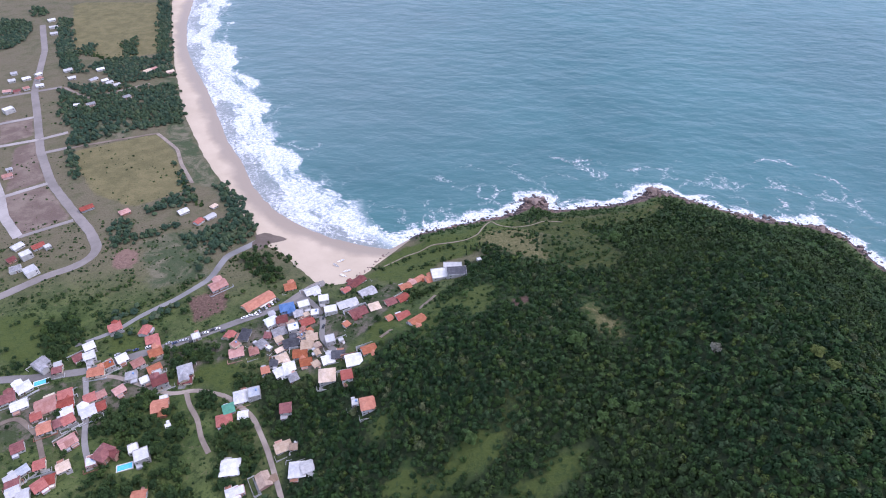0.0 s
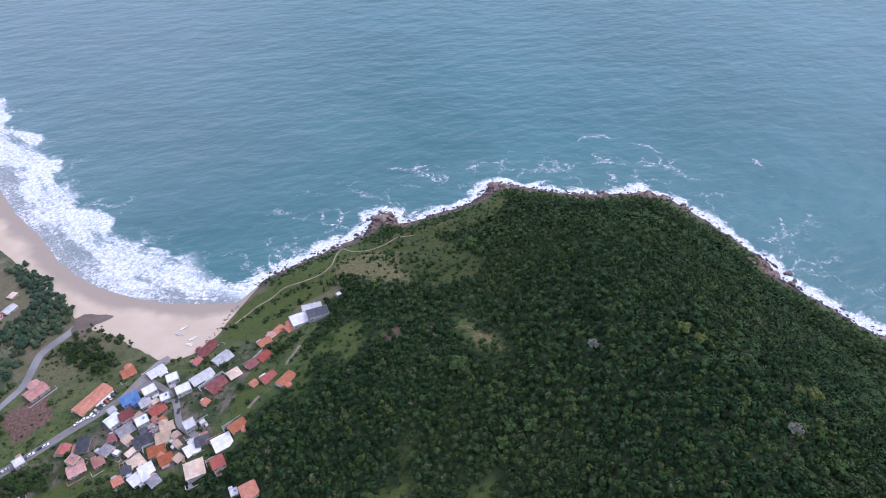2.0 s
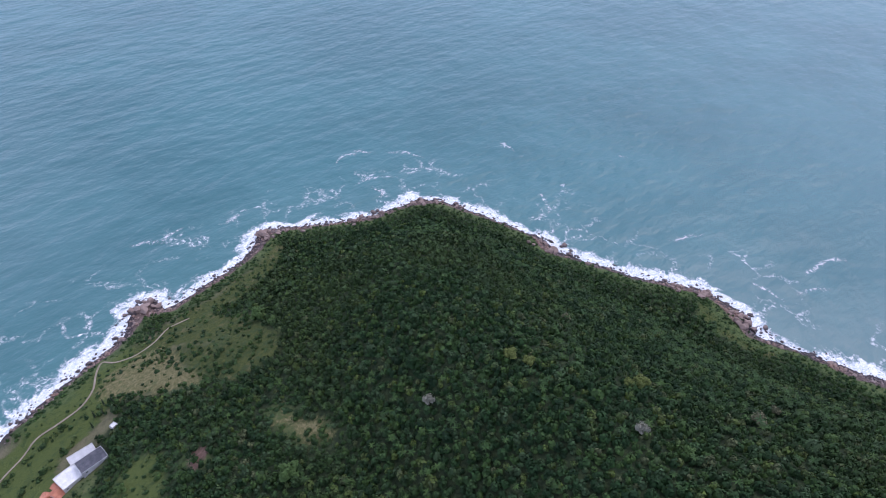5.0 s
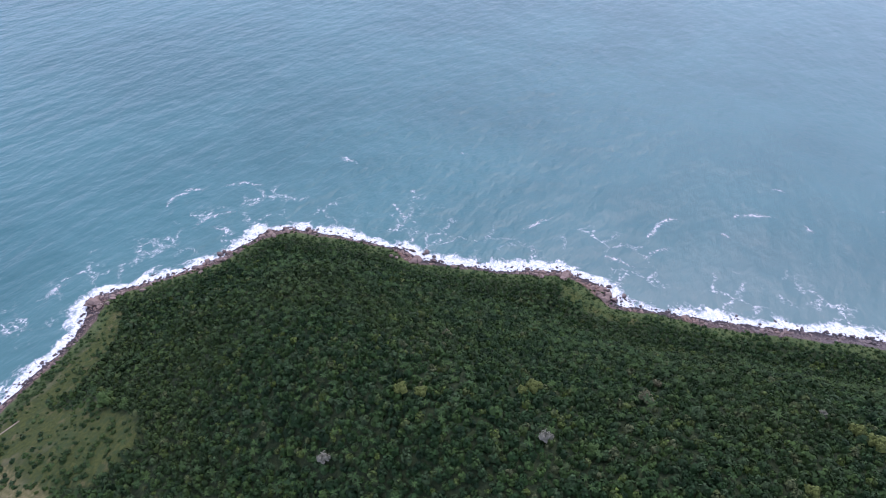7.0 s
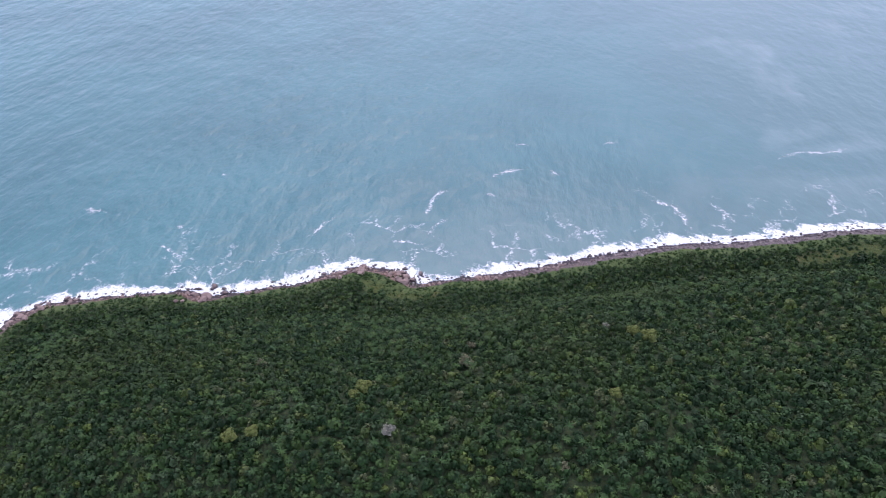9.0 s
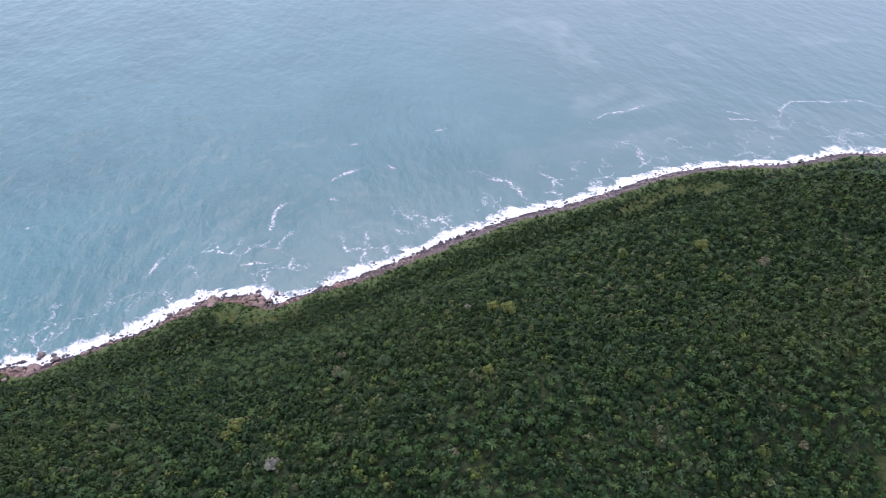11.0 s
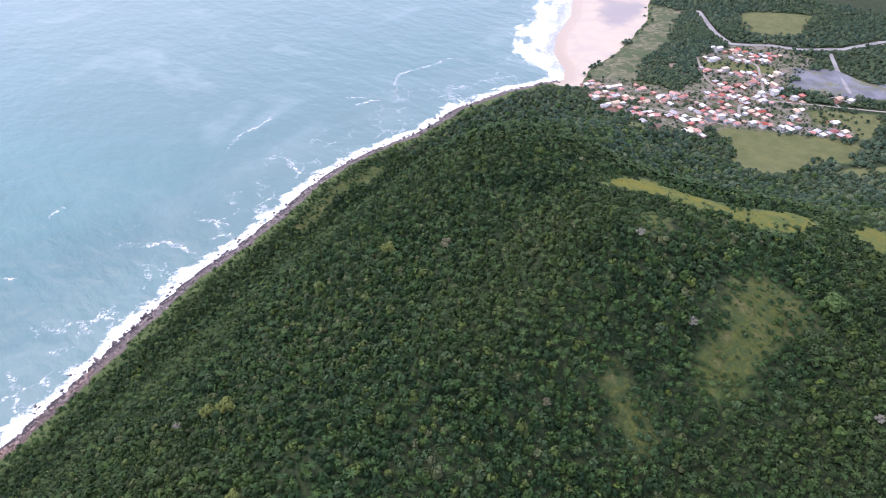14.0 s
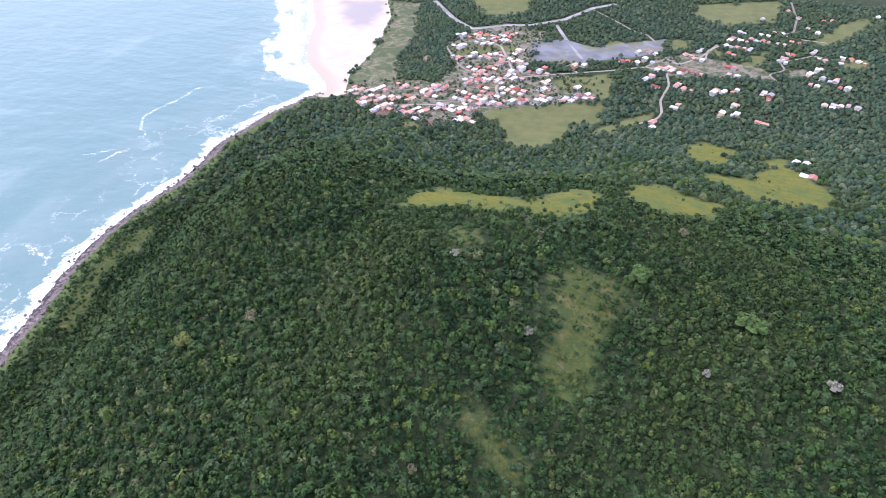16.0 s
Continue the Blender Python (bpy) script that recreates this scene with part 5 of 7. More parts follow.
house(-255, 292, 5, 6, 26, 'f', 'G', 1)
house(-266, 297, 7, 8, 40, 'g', 'D', 1)
house(-288, 289, 10, 11, 61, 'g', 'G', 2)
house(-277, 290, 5, 6, 27, 'g', 'W', 1)
house(-275, 285, 7, 7, 20, 'g', 'D', 1)
house(-290, 269, 10, 11, 46, 'h', 'W', 1)
house(-297, 259, 12, 10, 32, 'h', 'D', 1)
house(-285, 254, 11, 9, 33, 'g', 'W', 1)
house(-267, 254, 14, 16, 33, 'g', 'P', 1)
house(-269, 245, 7, 8, 32, 'g', 'R', 1)
house(-259, 264, 10, 9, 27, 'g', 'R', 1)
house(-255, 256, 11, 9, 29, 'g', 'R', 1)
house(-251, 250, 8, 8, 29, 'g', 'W', 1)
house(-247, 243, 8, 9, 41, 'g', 'R', 1)
house(-252, 240, 7, 8, 34, 'h', 'D', 1)
house(-259, 236, 9, 10, 29, 'g', 'O', 1)
house(-239, 226, 11, 10, 46, 'g', 'P', 1)
house(-241, 261, 8, 9, 34, 'g', 'R', 1)
house(-235, 264, 7, 7, 41, 'g', 'P', 1)
house(-224, 268, 8, 8, 45, 'g', 'P', 1)
house(-237, 250, 10, 11, 34, 'g', 'W', 1)
house(-231, 254, 8, 9, 30, 'g', 'R', 1)
house(-221, 281, 9, 9, 20, 'f', 'G', 1)
house(-210, 277, 7, 8, 36, 'f', 'W', 1)
house(-207, 288, 10, 8, 36, 'g', 'O', 1)
house(-198, 275, 11, 10, 30, 'g', 'D', 2)
house(-204, 284, 7, 5, 26, 'f', 'W', 1)
house(-183, 284, 11, 12, 25, 'h', 'G', 2)
house(-181, 277, 10, 7, 10, 'g', 'D', 1)
house(-191, 255, 12, 12, 16, 'g', 'O', 1)
house(-191, 262, 6, 4, 20, 'f', 'W', 1)
house(-144, 243, 11, 10, 19, 'h', 'R', 1)
house(-143, 251, 8, 8, 25, 's', 'E', 1)
house(-137, 261, 11, 12, 19, 'h', 'W', 1)
house(-128, 262, 9, 10, 17, 'f', 'A', 2)
house(-103, 247, 8, 9, 11, 'g', 'D', 2)
house(-100, 221, 11, 8, 26, 'g', 'T', 1)
house(-93, 220, 5, 5, 5, 'g', 'K', 1)
house(-88, 205, 11, 12, 7, 'h', 'W', 1)
house(-82, 206, 8, 9, 22, 'g', 'W', 1)
house(-131, 209, 13, 13, 8, 'h', 'W', 1)
house(-108, 200, 11, 9, 121, 'g', 'K', 1)
house(-125, 192, 8, 9, 27, 'g', 'W', 1)
house(-121, 194, 6, 7, 23, 'f', 'A', 1)
house(-132, 246, 7, 7, 13, 'g', 'W', 1)
house(-47, 238, 10, 11, 14, 'h', 'O', 2)
house(-56, 243, 5, 6, 11, 'f', 'W', 1)
house(-196, 222, 7, 8, 30, 'f', 'W', 1)
house(-188, 216, 10, 11, 28, 'f', 'W', 2)
house(-212, 217, 12, 11, 71, 'h', 'D', 2)
house(-218, 212, 7, 8, 25, 'f', 'A', 1)
house(-239, 225, 8, 8, 42, 'g', 'P', 1)
house(-268, 221, 8, 9, 33, 'g', 'D', 1)
house(-248, 209, 7, 8, 26, 'g', 'R', 1)
house(-233, 208, 8, 8, 35, 'g', 'T', 1)
house(-256, 205, 7, 7, 50, 'g', 'A', 1)
house(-260, 199, 7, 8, 46, 'g', 'W', 1)
house(-257, 196, 8, 9, 25, 'g', 'D', 1)
house(-254, 191, 8, 9, 35, 'g', 'W', 1)
house(-247, 189, 7, 8, 22, 'g', 'W', 1)
house(-241, 195, 8, 9, 49, 'g', 'R', 1)
house(-237, 199, 7, 8, 22, 'g', 'R', 1)
house(-180, 190, 9, 8, 10, 'g', 'O', 1)
house(-180, 239, 4, 4, 32, 'f', 'W', 1)
# the plain behind the long beach
house(-382, 428, 10, 9, 60, 'g', 'W', 1, True)
house(-366, 414, 10, 10, 49, 'f', 'W', 2, True)
house(-363, 428, 11, 9, 47, 'g', 'R', 1, True)
house(-354, 427, 6, 7, 51, 'f', 'W', 1, True)
house(-377, 409, 7, 8, 53, 'g', 'D', 1, True)
house(-366, 396, 10, 10, 30, 'f', 'G', 1, True)
house(-350, 392, 11, 12, 49, 'f', 'W', 2, True)
house(-347, 488, 13, 9, 41, 'g', 'R', 1, True)
house(-307, 481, 10, 9, 44, 'h', 'P', 1, True)
house(-252, 484, 10, 9, 45, 'g', 'R', 1, True)
house(-232, 468, 9, 8, 64, 'g', 'O', 1, True)
house(-224, 477, 11, 8, 54, 'g', 'R', 1, True)
house(-226, 496, 7, 6, 57, 'h', 'T', 1, True)
house(-459, 549, 10, 9, 34, 'g', 'R', 1, True)
house(-464, 562, 6, 6, 30, 'g', 'G', 1, True)
house(-652, 1030, 12, 9, 46, 'g', 'W', 1, True)
house(-632, 997, 13, 8, 24, 'g', 'W', 1, True)
house(-617, 968, 11, 8, 27, 'g', 'W', 1, True)
house(-540, 774, 10, 9, 29, 'g', 'W', 1, True)
house(-573, 755, 11, 9, 15, 'g', 'R', 1, True)
house(-561, 756, 9, 9, 36, 'g', 'R', 1, True)
house(-554, 765, 8, 9, 45, 'g', 'P', 1, True)
house(-586, 789, 9, 9, 37, 'g', 'W', 1, True)
house(-570, 796, 11, 9, 41, 'g', 'W', 1, True)
house(-553, 797, 9, 10, 64, 'h', 'P', 1, True)
house(-596, 813, 8, 8, 29, 'g', 'G', 1, True)
house(-540, 699, 13, 12, 52, 'f', 'W', 2, True)
house(-527, 825, 12, 9, 42, 'g', 'W', 1, True)
house(-509, 799, 10, 8, 33, 'g', 'W', 1, True)
house(-484, 830, 11, 8, 41, 'g', 'W', 1, True)
house(-462, 793, 9, 8, 43, 'g', 'W', 1, True)
house(-453, 786, 10, 8, 54, 'g', 'W', 1, True)
house(-440, 780, 9, 8, 42, 'g', 'W', 1, True)
house(-478, 795, 12, 9, 57, 'g', 'G', 1, True)
house(-418, 828, 13, 9, 56, 'g', 'R', 1, True)
house(-412, 837, 9, 7, 53, 'g', 'P', 1, True)
house(-412, 744, 10, 9, 40, 'h', 'G', 1, True)
house(-448, 720, 11, 8, 37, 'g', 'G', 1, True)
house(-464, 716, 8, 7, 25, 'f', 'W', 1, True)
house(-386, 829, 11, 8, 40, 'g', 'T', 1, True)
house(-561, 810, 9, 8, 63, 'g', 'R', 1, True)
# the village behind the far beach and on the slopes beyond
house(444, -665, 8, 8, 67, 'f', 'W', 1, True)
house(432, -674, 11, 8, 68, 'h', 'O', 1, True)
house(417, -649, 10, 8, 74, 'h', 'P', 1, True)
house(411, -631, 8, 8, 58, 'g', 'W', 2, True)
house(409, -685, 17, 7, 64, 'g', 'O', 1, True)
house(395, -655, 12, 8, 63, 'g', 'G', 1, True)
house(391, -620, 10, 8, 63, 'h', 'O', 1, True)
house(382, -632, 11, 8, 67, 'g', 'T', 2, True)
house(374, -661, 8, 8, 66, 'g', 'R', 1, True)
house(377, -701, 8, 8, 155, 'h', 'O', 1, True)
house(355, -665, 9, 8, 61, 'g', 'T', 1, True)
house(358, -624, 11, 8, 72, 'g', 'N', 1, True)
house(342, -619, 8, 8, 69, 'g', 'P', 1, True)
house(327, -597, 8, 8, 153, 'g', 'O', 1, True)
house(325, -630, 9, 8, 53, 'g', 'O', 1, True)
house(348, -692, 13, 7, 63, 'g', 'W', 1, True)
house(339, -680, 8, 8, 64, 'g', 'P', 1, True)
house(336, -704, 10, 8, 156, 'g', 'P', 2, True)
house(325, -704, 10, 7, 68, 'g', 'P', 1, True)
house(310, -648, 11, 8, 158, 'g', 'R', 2, True)
house(295, -642, 12, 8, 153, 'h', 'W', 1, True)
house(286, -651, 10, 8, 62, 'g', 'W', 1, True)
house(293, -700, 8, 8, 155, 'g', 'W', 1, True)
house(290, -677, 11, 7, 156, 'g', 'G', 1, True)
house(271, -664, 10, 7, 148, 'g', 'N', 1, True)
house(276, -689, 8, 8, 155, 'g', 'W', 1, True)
house(263, -682, 10, 8, 52, 'f', 'W', 2, True)
house(258, -707, 10, 8, 152, 'h', 'R', 1, True)
house(250, -683, 8, 8, 151, 'f', 'W', 1, True)
house(269, -722, 8, 7, 153, 'h', 'T', 1, True)
house(287, -745, 8, 8, 74, 'g', 'R', 1, True)
house(295, -737, 8, 8, 152, 'g', 'P', 1, True)
house(272, -750, 8, 8, 60, 'f', 'W', 1, True)
house(261, -751, 8, 7, 65, 'g', 'W', 1, True)
house(289, -768, 12, 8, 72, 'h', 'P', 2, True)
house(282, -791, 12, 8, 59, 'g', 'P', 1, True)
house(269, -808, 15, 8, 72, 'g', 'P', 2, True)
house(300, -777, 8, 8, 157, 'f', 'W', 1, True)
house(297, -830, 13, 8, 155, 'h', 'O', 1, True)
house(315, -831, 10, 7, 53, 'h', 'O', 2, True)
house(334, -814, 10, 8, 67, 'h', 'P', 1, True)
house(284, -843, 9, 8, 59, 'h', 'O', 1, True)
house(268, -835, 8, 7, 157, 'g', 'O', 1, True)
house(243, -820, 13, 7, 150, 'g', 'T', 2, True)
house(254, -862, 9, 8, 72, 'h', 'T', 2, True)
house(235, -799, 10, 8, 64, 'f', 'W', 2, True)
house(248, -783, 9, 8, 66, 'f', 'W', 2, True)
house(239, -768, 8, 7, 62, 'h', 'W', 1, True)
house(281, -894, 8, 7, 60, 'g', 'W', 2, True)
house(298, -910, 9, 7, 163, 'g', 'O', 1, True)
house(301, -881, 8, 7, 53, 'f', 'W', 1, True)
house(313, -877, 8, 8, 59, 'f', 'W', 1, True)
house(352, -901, 12, 8, 66, 'g', 'W', 2, True)
house(343, -854, 14, 8, 62, 'g', 'W', 2, True)
house(327, -904, 8, 8, 155, 'g', 'P', 2, True)
house(205, -814, 8, 8, 64, 'h', 'R', 1, True)
house(210, -797, 8, 8, 59, 'f', 'W', 2, True)
house(165, -828, 13, 8, 71, 'g', 'T', 2, True)
house(152, -839, 11, 8, 73, 'f', 'W', 1, True)
house(196, -763, 10, 8, 150, 'g', 'T', 1, True)
house(194, -743, 8, 8, 63, 'g', 'W', 1, True)
house(229, -732, 11, 7, 54, 'h', 'O', 1, True)
house(240, -725, 10, 7, 69, 'h', 'O', 1, True)
house(218, -728, 8, 7, 161, 'g', 'P', 1, True)
house(227, -689, 10, 7, 65, 'g', 'W', 2, True)
house(215, -694, 8, 8, 60, 'g', 'R', 2, True)
house(196, -701, 8, 7, 162, 'f', 'W', 2, True)
house(187, -707, 8, 8, 68, 'h', 'W', 1, True)
house(181, -716, 9, 7, 67, 'h', 'R', 1, True)
house(161, -723, 10, 8, 74, 'h', 'R', 1, True)
house(153, -718, 8, 7, 63, 'h', 'W', 1, True)
house(145, -736, 11, 8, 61, 'h', 'R', 1, True)
house(135, -737, 8, 7, 61, 'g', 'T', 2, True)
house(151, -761, 10, 8, 60, 'g', 'W', 1, True)
house(275, -618, 8, 8, 159, 'h', 'R', 1, True)
house(268, -621, 8, 7, 162, 'g', 'R', 2, True)
house(80, -914, 9, 7, 55, 'g', 'R', 1, True)
house(101, -869, 8, 8, 66, 'g', 'O', 1, True)
house(93, -871, 8, 7, 65, 'g', 'R', 1, True)
house(79, -871, 9, 7, 73, 'g', 'W', 1, True)
house(69, -883, 8, 8, 61, 'g', 'W', 2, True)
house(50, -852, 8, 8, 63, 'f', 'W', 1, True)
house(39, -859, 9, 7, 59, 'g', 'P', 1, True)
house(28, -861, 8, 8, 148, 'g', 'P', 1, True)
house(14, -854, 14, 8, 53, 'h', 'D', 2, True)
house(0, -857, 11, 7, 150, 'g', 'D', 1, True)
house(64, -815, 10, 7, 65, 'g', 'W', 1, True)
house(56, -823, 8, 8, 159, 'g', 'P', 2, True)
house(50, -792, 12, 8, 150, 'g', 'O', 1, True)
house(23, -804, 11, 7, 69, 'g', 'P', 1, True)
house(14, -795, 11, 7, 68, 'g', 'P', 1, True)
house(-12, -908, 9, 7, 69, 'f', 'W', 1, True)
house(-24, -791, 11, 8, 60, 'g', 'R', 2, True)
house(-37, -801, 12, 7, 55, 'g', 'R', 1, True)
house(-58, -862, 8, 8, 54, 'f', 'W', 1, True)
house(-55, -889, 8, 8, 65, 'g', 'P', 1, True)
house(-55, -812, 7, 7, 64, 'f', 'W', 1, True)
house(-89, -813, 10, 8, 73, 'f', 'W', 1, True)
house(-95, -802, 9, 8, 59, 'g', 'G', 2, True)
house(25, -731, 11, 7, 164, 'f', 'W', 1, True)
house(50, -678, 12, 8, 63, 'g', 'O', 1, True)
house(50, -660, 8, 8, 65, 'g', 'W', 1, True)
house(-50, -734, 9, 8, 67, 'f', 'W', 1, True)
house(-48, -756, 9, 8, 65, 'h', 'T', 2, True)
house(-30, -721, 8, 8, 70, 'g', 'R', 1, True)
house(-74, -714, 11, 7, 158, 'g', 'P', 1, True)
house(-157, -901, 11, 8, 55, 'h', 'W', 1, True)
house(-167, -912, 9, 8, 69, 'f', 'W', 2, True)
house(-169, -882, 7, 7, 52, 'g', 'G', 2, True)
house(-196, -856, 8, 8, 59, 'g', 'W', 2, True)
house(-186, -881, 9, 8, 64, 'g', 'G', 1, True)
house(-159, -856, 8, 7, 65, 'g', 'W', 1, True)
house(-159, -794, 9, 8, 73, 'g', 'T', 1, True)
house(-178, -797, 8, 7, 62, 'g', 'T', 1, True)
house(-198, -798, 8, 8, 60, 'g', 'G', 1, True)
house(-92, -583, 9, 7, 55, 'f', 'W', 1, True)
house(-101, -581, 8, 7, 61, 'g', 'W', 1, True)
house(-95, -528, 9, 8, 71, 'g', 'R', 1, True)
house(-88, -531, 7, 8, 154, 'g', 'W', 1, True)

# smaller houses, sheds and yard walls that fill the rows of the far village, too small to pick apart
# sheds and small dwellings packed between the houses by the beach road
PACKED = [(-138, 335), (-129, 358), (-110, 355), (-88, 316), (-82, 278), (-100, 282), (-121, 296)]
KRNG = random.Random(44)
for attempt in range(900):
    x, y = KRNG.uniform(-138, -82), KRNG.uniform(278, 358)
    L, W = KRNG.uniform(4.2, 7.5), KRNG.uniform(3.6, 5.5)
    if depth_in([PACKED], np.array([x]), np.array([y]))[0] < 1 or any((x - p) ** 2 + (y - q) ** 2 < (0.82 * r + 0.42 * L) ** 2 for p, q, r in SPOTS):
        continue
    if min(line_distance(np.array(line, float), np.array([x]), np.array([y]))[0] - 0.5 * width for line, width, mat, label in ROADS) < 0.5 * L + 0.6:
        continue
    house(x, y, L, W, KRNG.choice((38, 128)) + KRNG.uniform(-8, 8), KRNG.choice("gsfs"), KRNG.choice("KGTWRPOGT"), 1)


FRNG = random.Random(77)
FILL_MATS = [ROOFS[k][0] for k in "OPRTKGW"] + [w for w, words in WALLS[:5]]
fill = {k: bmesh.new() for k in range(len(FILL_MATS))}


def small_house(x, y, L, W, turn, kind, roof, wall):
    SPOTS.append((x, y, 0.5 * max(L, W) + 0.6))
    H, rise = FRNG.choice((1.9, 2.2, 2.4)), {"g": 0.2, "h": 0.22, "s": 0.14, "f": 0.0}[kind] * W
    m = pose(x, y, ground_at(x, y) + 0.1, 0, 0, turn)
    for bm, build in ((fill[7 + wall], house_walls), (fill[roof], house_roof)):
        old = set(bm.verts)
        build(bm, L, W, H, kind, rise)
        bmesh.ops.transform(bm, matrix=m, verts=[v for v in bm.verts if v not in old])


def outlying_house(k, x, y, L, W, turn):
    small_house(x, y, 0.9 * L, 0.82 * W, turn, "ghgf"[k % 4], (0, 6, 1, 2, 5, 1, 6)[k % 7], (0, 1, 0, 4)[k % 4])


outlying_house(0, 319, -917, 9, 7, 53)
outlying_house(1, 289, -920, 8, 7, 65)
outlying_house(2, 279, -928, 8, 8, 62)
outlying_house(3, 64, -919, 10, 8, 65)
outlying_house(4, -8, -943, 9, 8, 54)
outlying_house(5, 11, -926, 8, 8, 61)
outlying_house(6, -48, -979, 8, 8, 58)
outlying_house(7, -60, -1016, 11, 8, 59)
outlying_house(8, -71, -1009, 9, 8, 162)
outlying_house(9, -64, -977, 8, 7, 64)
outlying_house(10, -50, -947, 13, 7, 69)
outlying_house(11, -80, -968, 9, 8, 63)
outlying_house(12, -87, -1020, 8, 8, 72)
outlying_house(13, -103, -1045, 10, 8, 154)
outlying_house(14, -104, -1017, 8, 8, 57)
outlying_house(15, -72, -1049, 8, 8, 162)
outlying_house(16, -129, -952, 11, 8, 161)
outlying_house(17, -142, -968, 10, 8, 61)
outlying_house(18, -120, -938, 8, 8, 68)
outlying_house(19, -179, -1097, 9, 7, 55)
outlying_house(20, -192, -1080, 11, 8, 68)
outlying_house(21, -211, -1144, 8, 8, 65)
outlying_house(22, -137, -1060, 8, 8, 148)
outlying_house(23, -126, -1010, 8, 8, 69)
outlying_house(24, -157, -1023, 7, 7, 58)
outlying_house(25, -172, -986, 8, 7, 53)
outlying_house(26, -184, -958, 8, 8, 57)
outlying_house(27, -205, -954, 8, 7, 160)
outlying_house(28, -222, -974, 10, 8, 72)
outlying_house(29, -231, -968, 8, 8, 55)
outlying_house(30, -159, -1183, 8, 7, 64)
outlying_house(31, -172, -1148, 8, 8, 58)
outlying_house(32, -113, -1126, 7, 7, 67)
outlying_house(33, -225, -1151, 8, 8, 71)
outlying_house(34, -302, -1193, 9, 8, 63)
core_spots = [s for s in SPOTS if -260 < s[0] < 470 and -1080 < s[1] < -600]
for a, b, r in core_spots + [s for s in core_spots if s[0] > 225]:
    for attempt in range(10):
        w = radians(FRNG.choice((66, 156, 246, 336)) + FRNG.uniform(-10, 10))
        x, y = a + math.cos(w) * FRNG.uniform(7, 13), b + math.sin(w) * FRNG.uniform(7, 13)
        if all((x - p) ** 2 + (y - q) ** 2 > 46 for p, q, s in SPOTS) and depth_in(VILLAGE_GREENS + FIELDS[:1], np.array([x]), np.array([y]))[0] < -3 and shore(np.array([x]), np.array([y]))[0] > 35 and (x < 20 or depth_in([VILLAGE_SOUTH, *FAR_YARDS], np.array([x]), np.array([y]))[0] > -6):
            small_house(x, y, FRNG.uniform(4.8, 8), FRNG.uniform(4, 6.2), FRNG.choice((66, 156)) + FRNG.uniform(-6, 6), FRNG.choice("gghfs"), FRNG.choice((1, 1, 1, 2, 3, 4, 5, 5, 6, 6)), FRNG.choice((0, 2, 3, 3, 4, 4)))
            break
for a, b, r in core_spots:
    if a < 60 or FRNG.random() < 0.6:
        continue
    bm = fill[7 + FRNG.choice((3, 3, 4))]
    old = set(bm.verts)
    w, u, v = 0.12, r + FRNG.uniform(0.5, 2.5), r + FRNG.uniform(0.5, 3.0)
    for x0, x1, y0, y1 in ((-u, u, -v - w, -v + w), (-u - w, -u + w, -v + w, v), (u - w, u + w, -v + w, v)):
        box(bm, x0, x1, y0, y1, -1.2, 1.1)
    bmesh.ops.transform(bm, matrix=pose(a, b, ground_at(a, b), 0, 0, FRNG.choice((66, 156))), verts=[p for p in bm.verts if p not in old])
vs, fs, ms, base = [], [], [], 0
me = bpy.data.meshes.new("village_houses")
for k, bm in fill.items():
    bm.verts.index_update()
    vs += [tuple(v.co) for v in bm.verts]
    fs += [[v.index + base for v in f.verts] for f in bm.faces]
    ms += [k] * len(bm.faces)
    base += len(bm.verts)
    bm.free()
    me.materials.append(FILL_MATS[k])
me.from_pydata(vs, [], fs)
me.polygons.foreach_set("material_index", ms)
tagged(new("village_houses", me), "small crowded houses, sheds and yard walls of the far village", "houses", kind="stuff")


# ---- parked cars ----
def car_paint(name, c, rough=0.3):
    m, n, l, p = material(name, rough, 0.0, 0.5)
    at = where(n, l)
    l.new(mix(n, l, ramp(n, l, grain(n, l, at, 1.5, 3), 0.4, 0.8, 0, 0.25), c, tuple(0.7 * v for v in c)), p.inputs["Base Color"])
    p.inputs["Coat Weight"].default_value = 0.4
    return m


MAT_TYRE = plain("tyre_rubber", (0.02, 0.02, 0.02), (0.035, 0.035, 0.035), 0.9, 2)
MAT_RIM = plain("wheel_rim_metal", (0.35, 0.35, 0.36), (0.45, 0.45, 0.46), 0.4, 3)


def car_body(bm):
    ring = [(-2.1, 0.35), (2.1, 0.35), (2.12, 0.75), (1.95, 0.88), (0.95, 0.97), (-1.85, 1.0), (-2.12, 0.85)]
    lo, hi = [bm.verts.new((x, -0.84, z)) for x, z in ring], [bm.verts.new((x, 0.84, z)) for x, z in ring]
    bm.faces.new(lo[::-1])
    bm.faces.new(hi)
    for i in range(7):
        bm.faces.new((lo[i], lo[(i + 1) % 7], hi[(i + 1) % 7], hi[i]))
    v = box(bm, -1.15, 0.25, -0.62, 0.62, 1.40, 1.47)
    bmesh.ops.recalc_face_normals(bm, faces=bm.faces[:])
    bmesh.ops.bevel(bm, geom=[e for e in bm.edges if e.calc_face_angle(0) > 0.6], offset=0.06, segments=1, affect="EDGES")


def car_glass(bm):
    v = box(bm, -1.75, 0.95, -0.76, 0.76, 0.96, 1.41)
    for p in v[4:]:
        p.co.x = p.co.x * 0.62 - 0.2
        p.co.y *= 0.84


def wheel(bm):
    bmesh.ops.create_cone(bm, segments=14, radius1=0.31, radius2=0.31, depth=0.2, cap_ends=True, matrix=Matrix.Rotation(radians(90), 4, "X"))


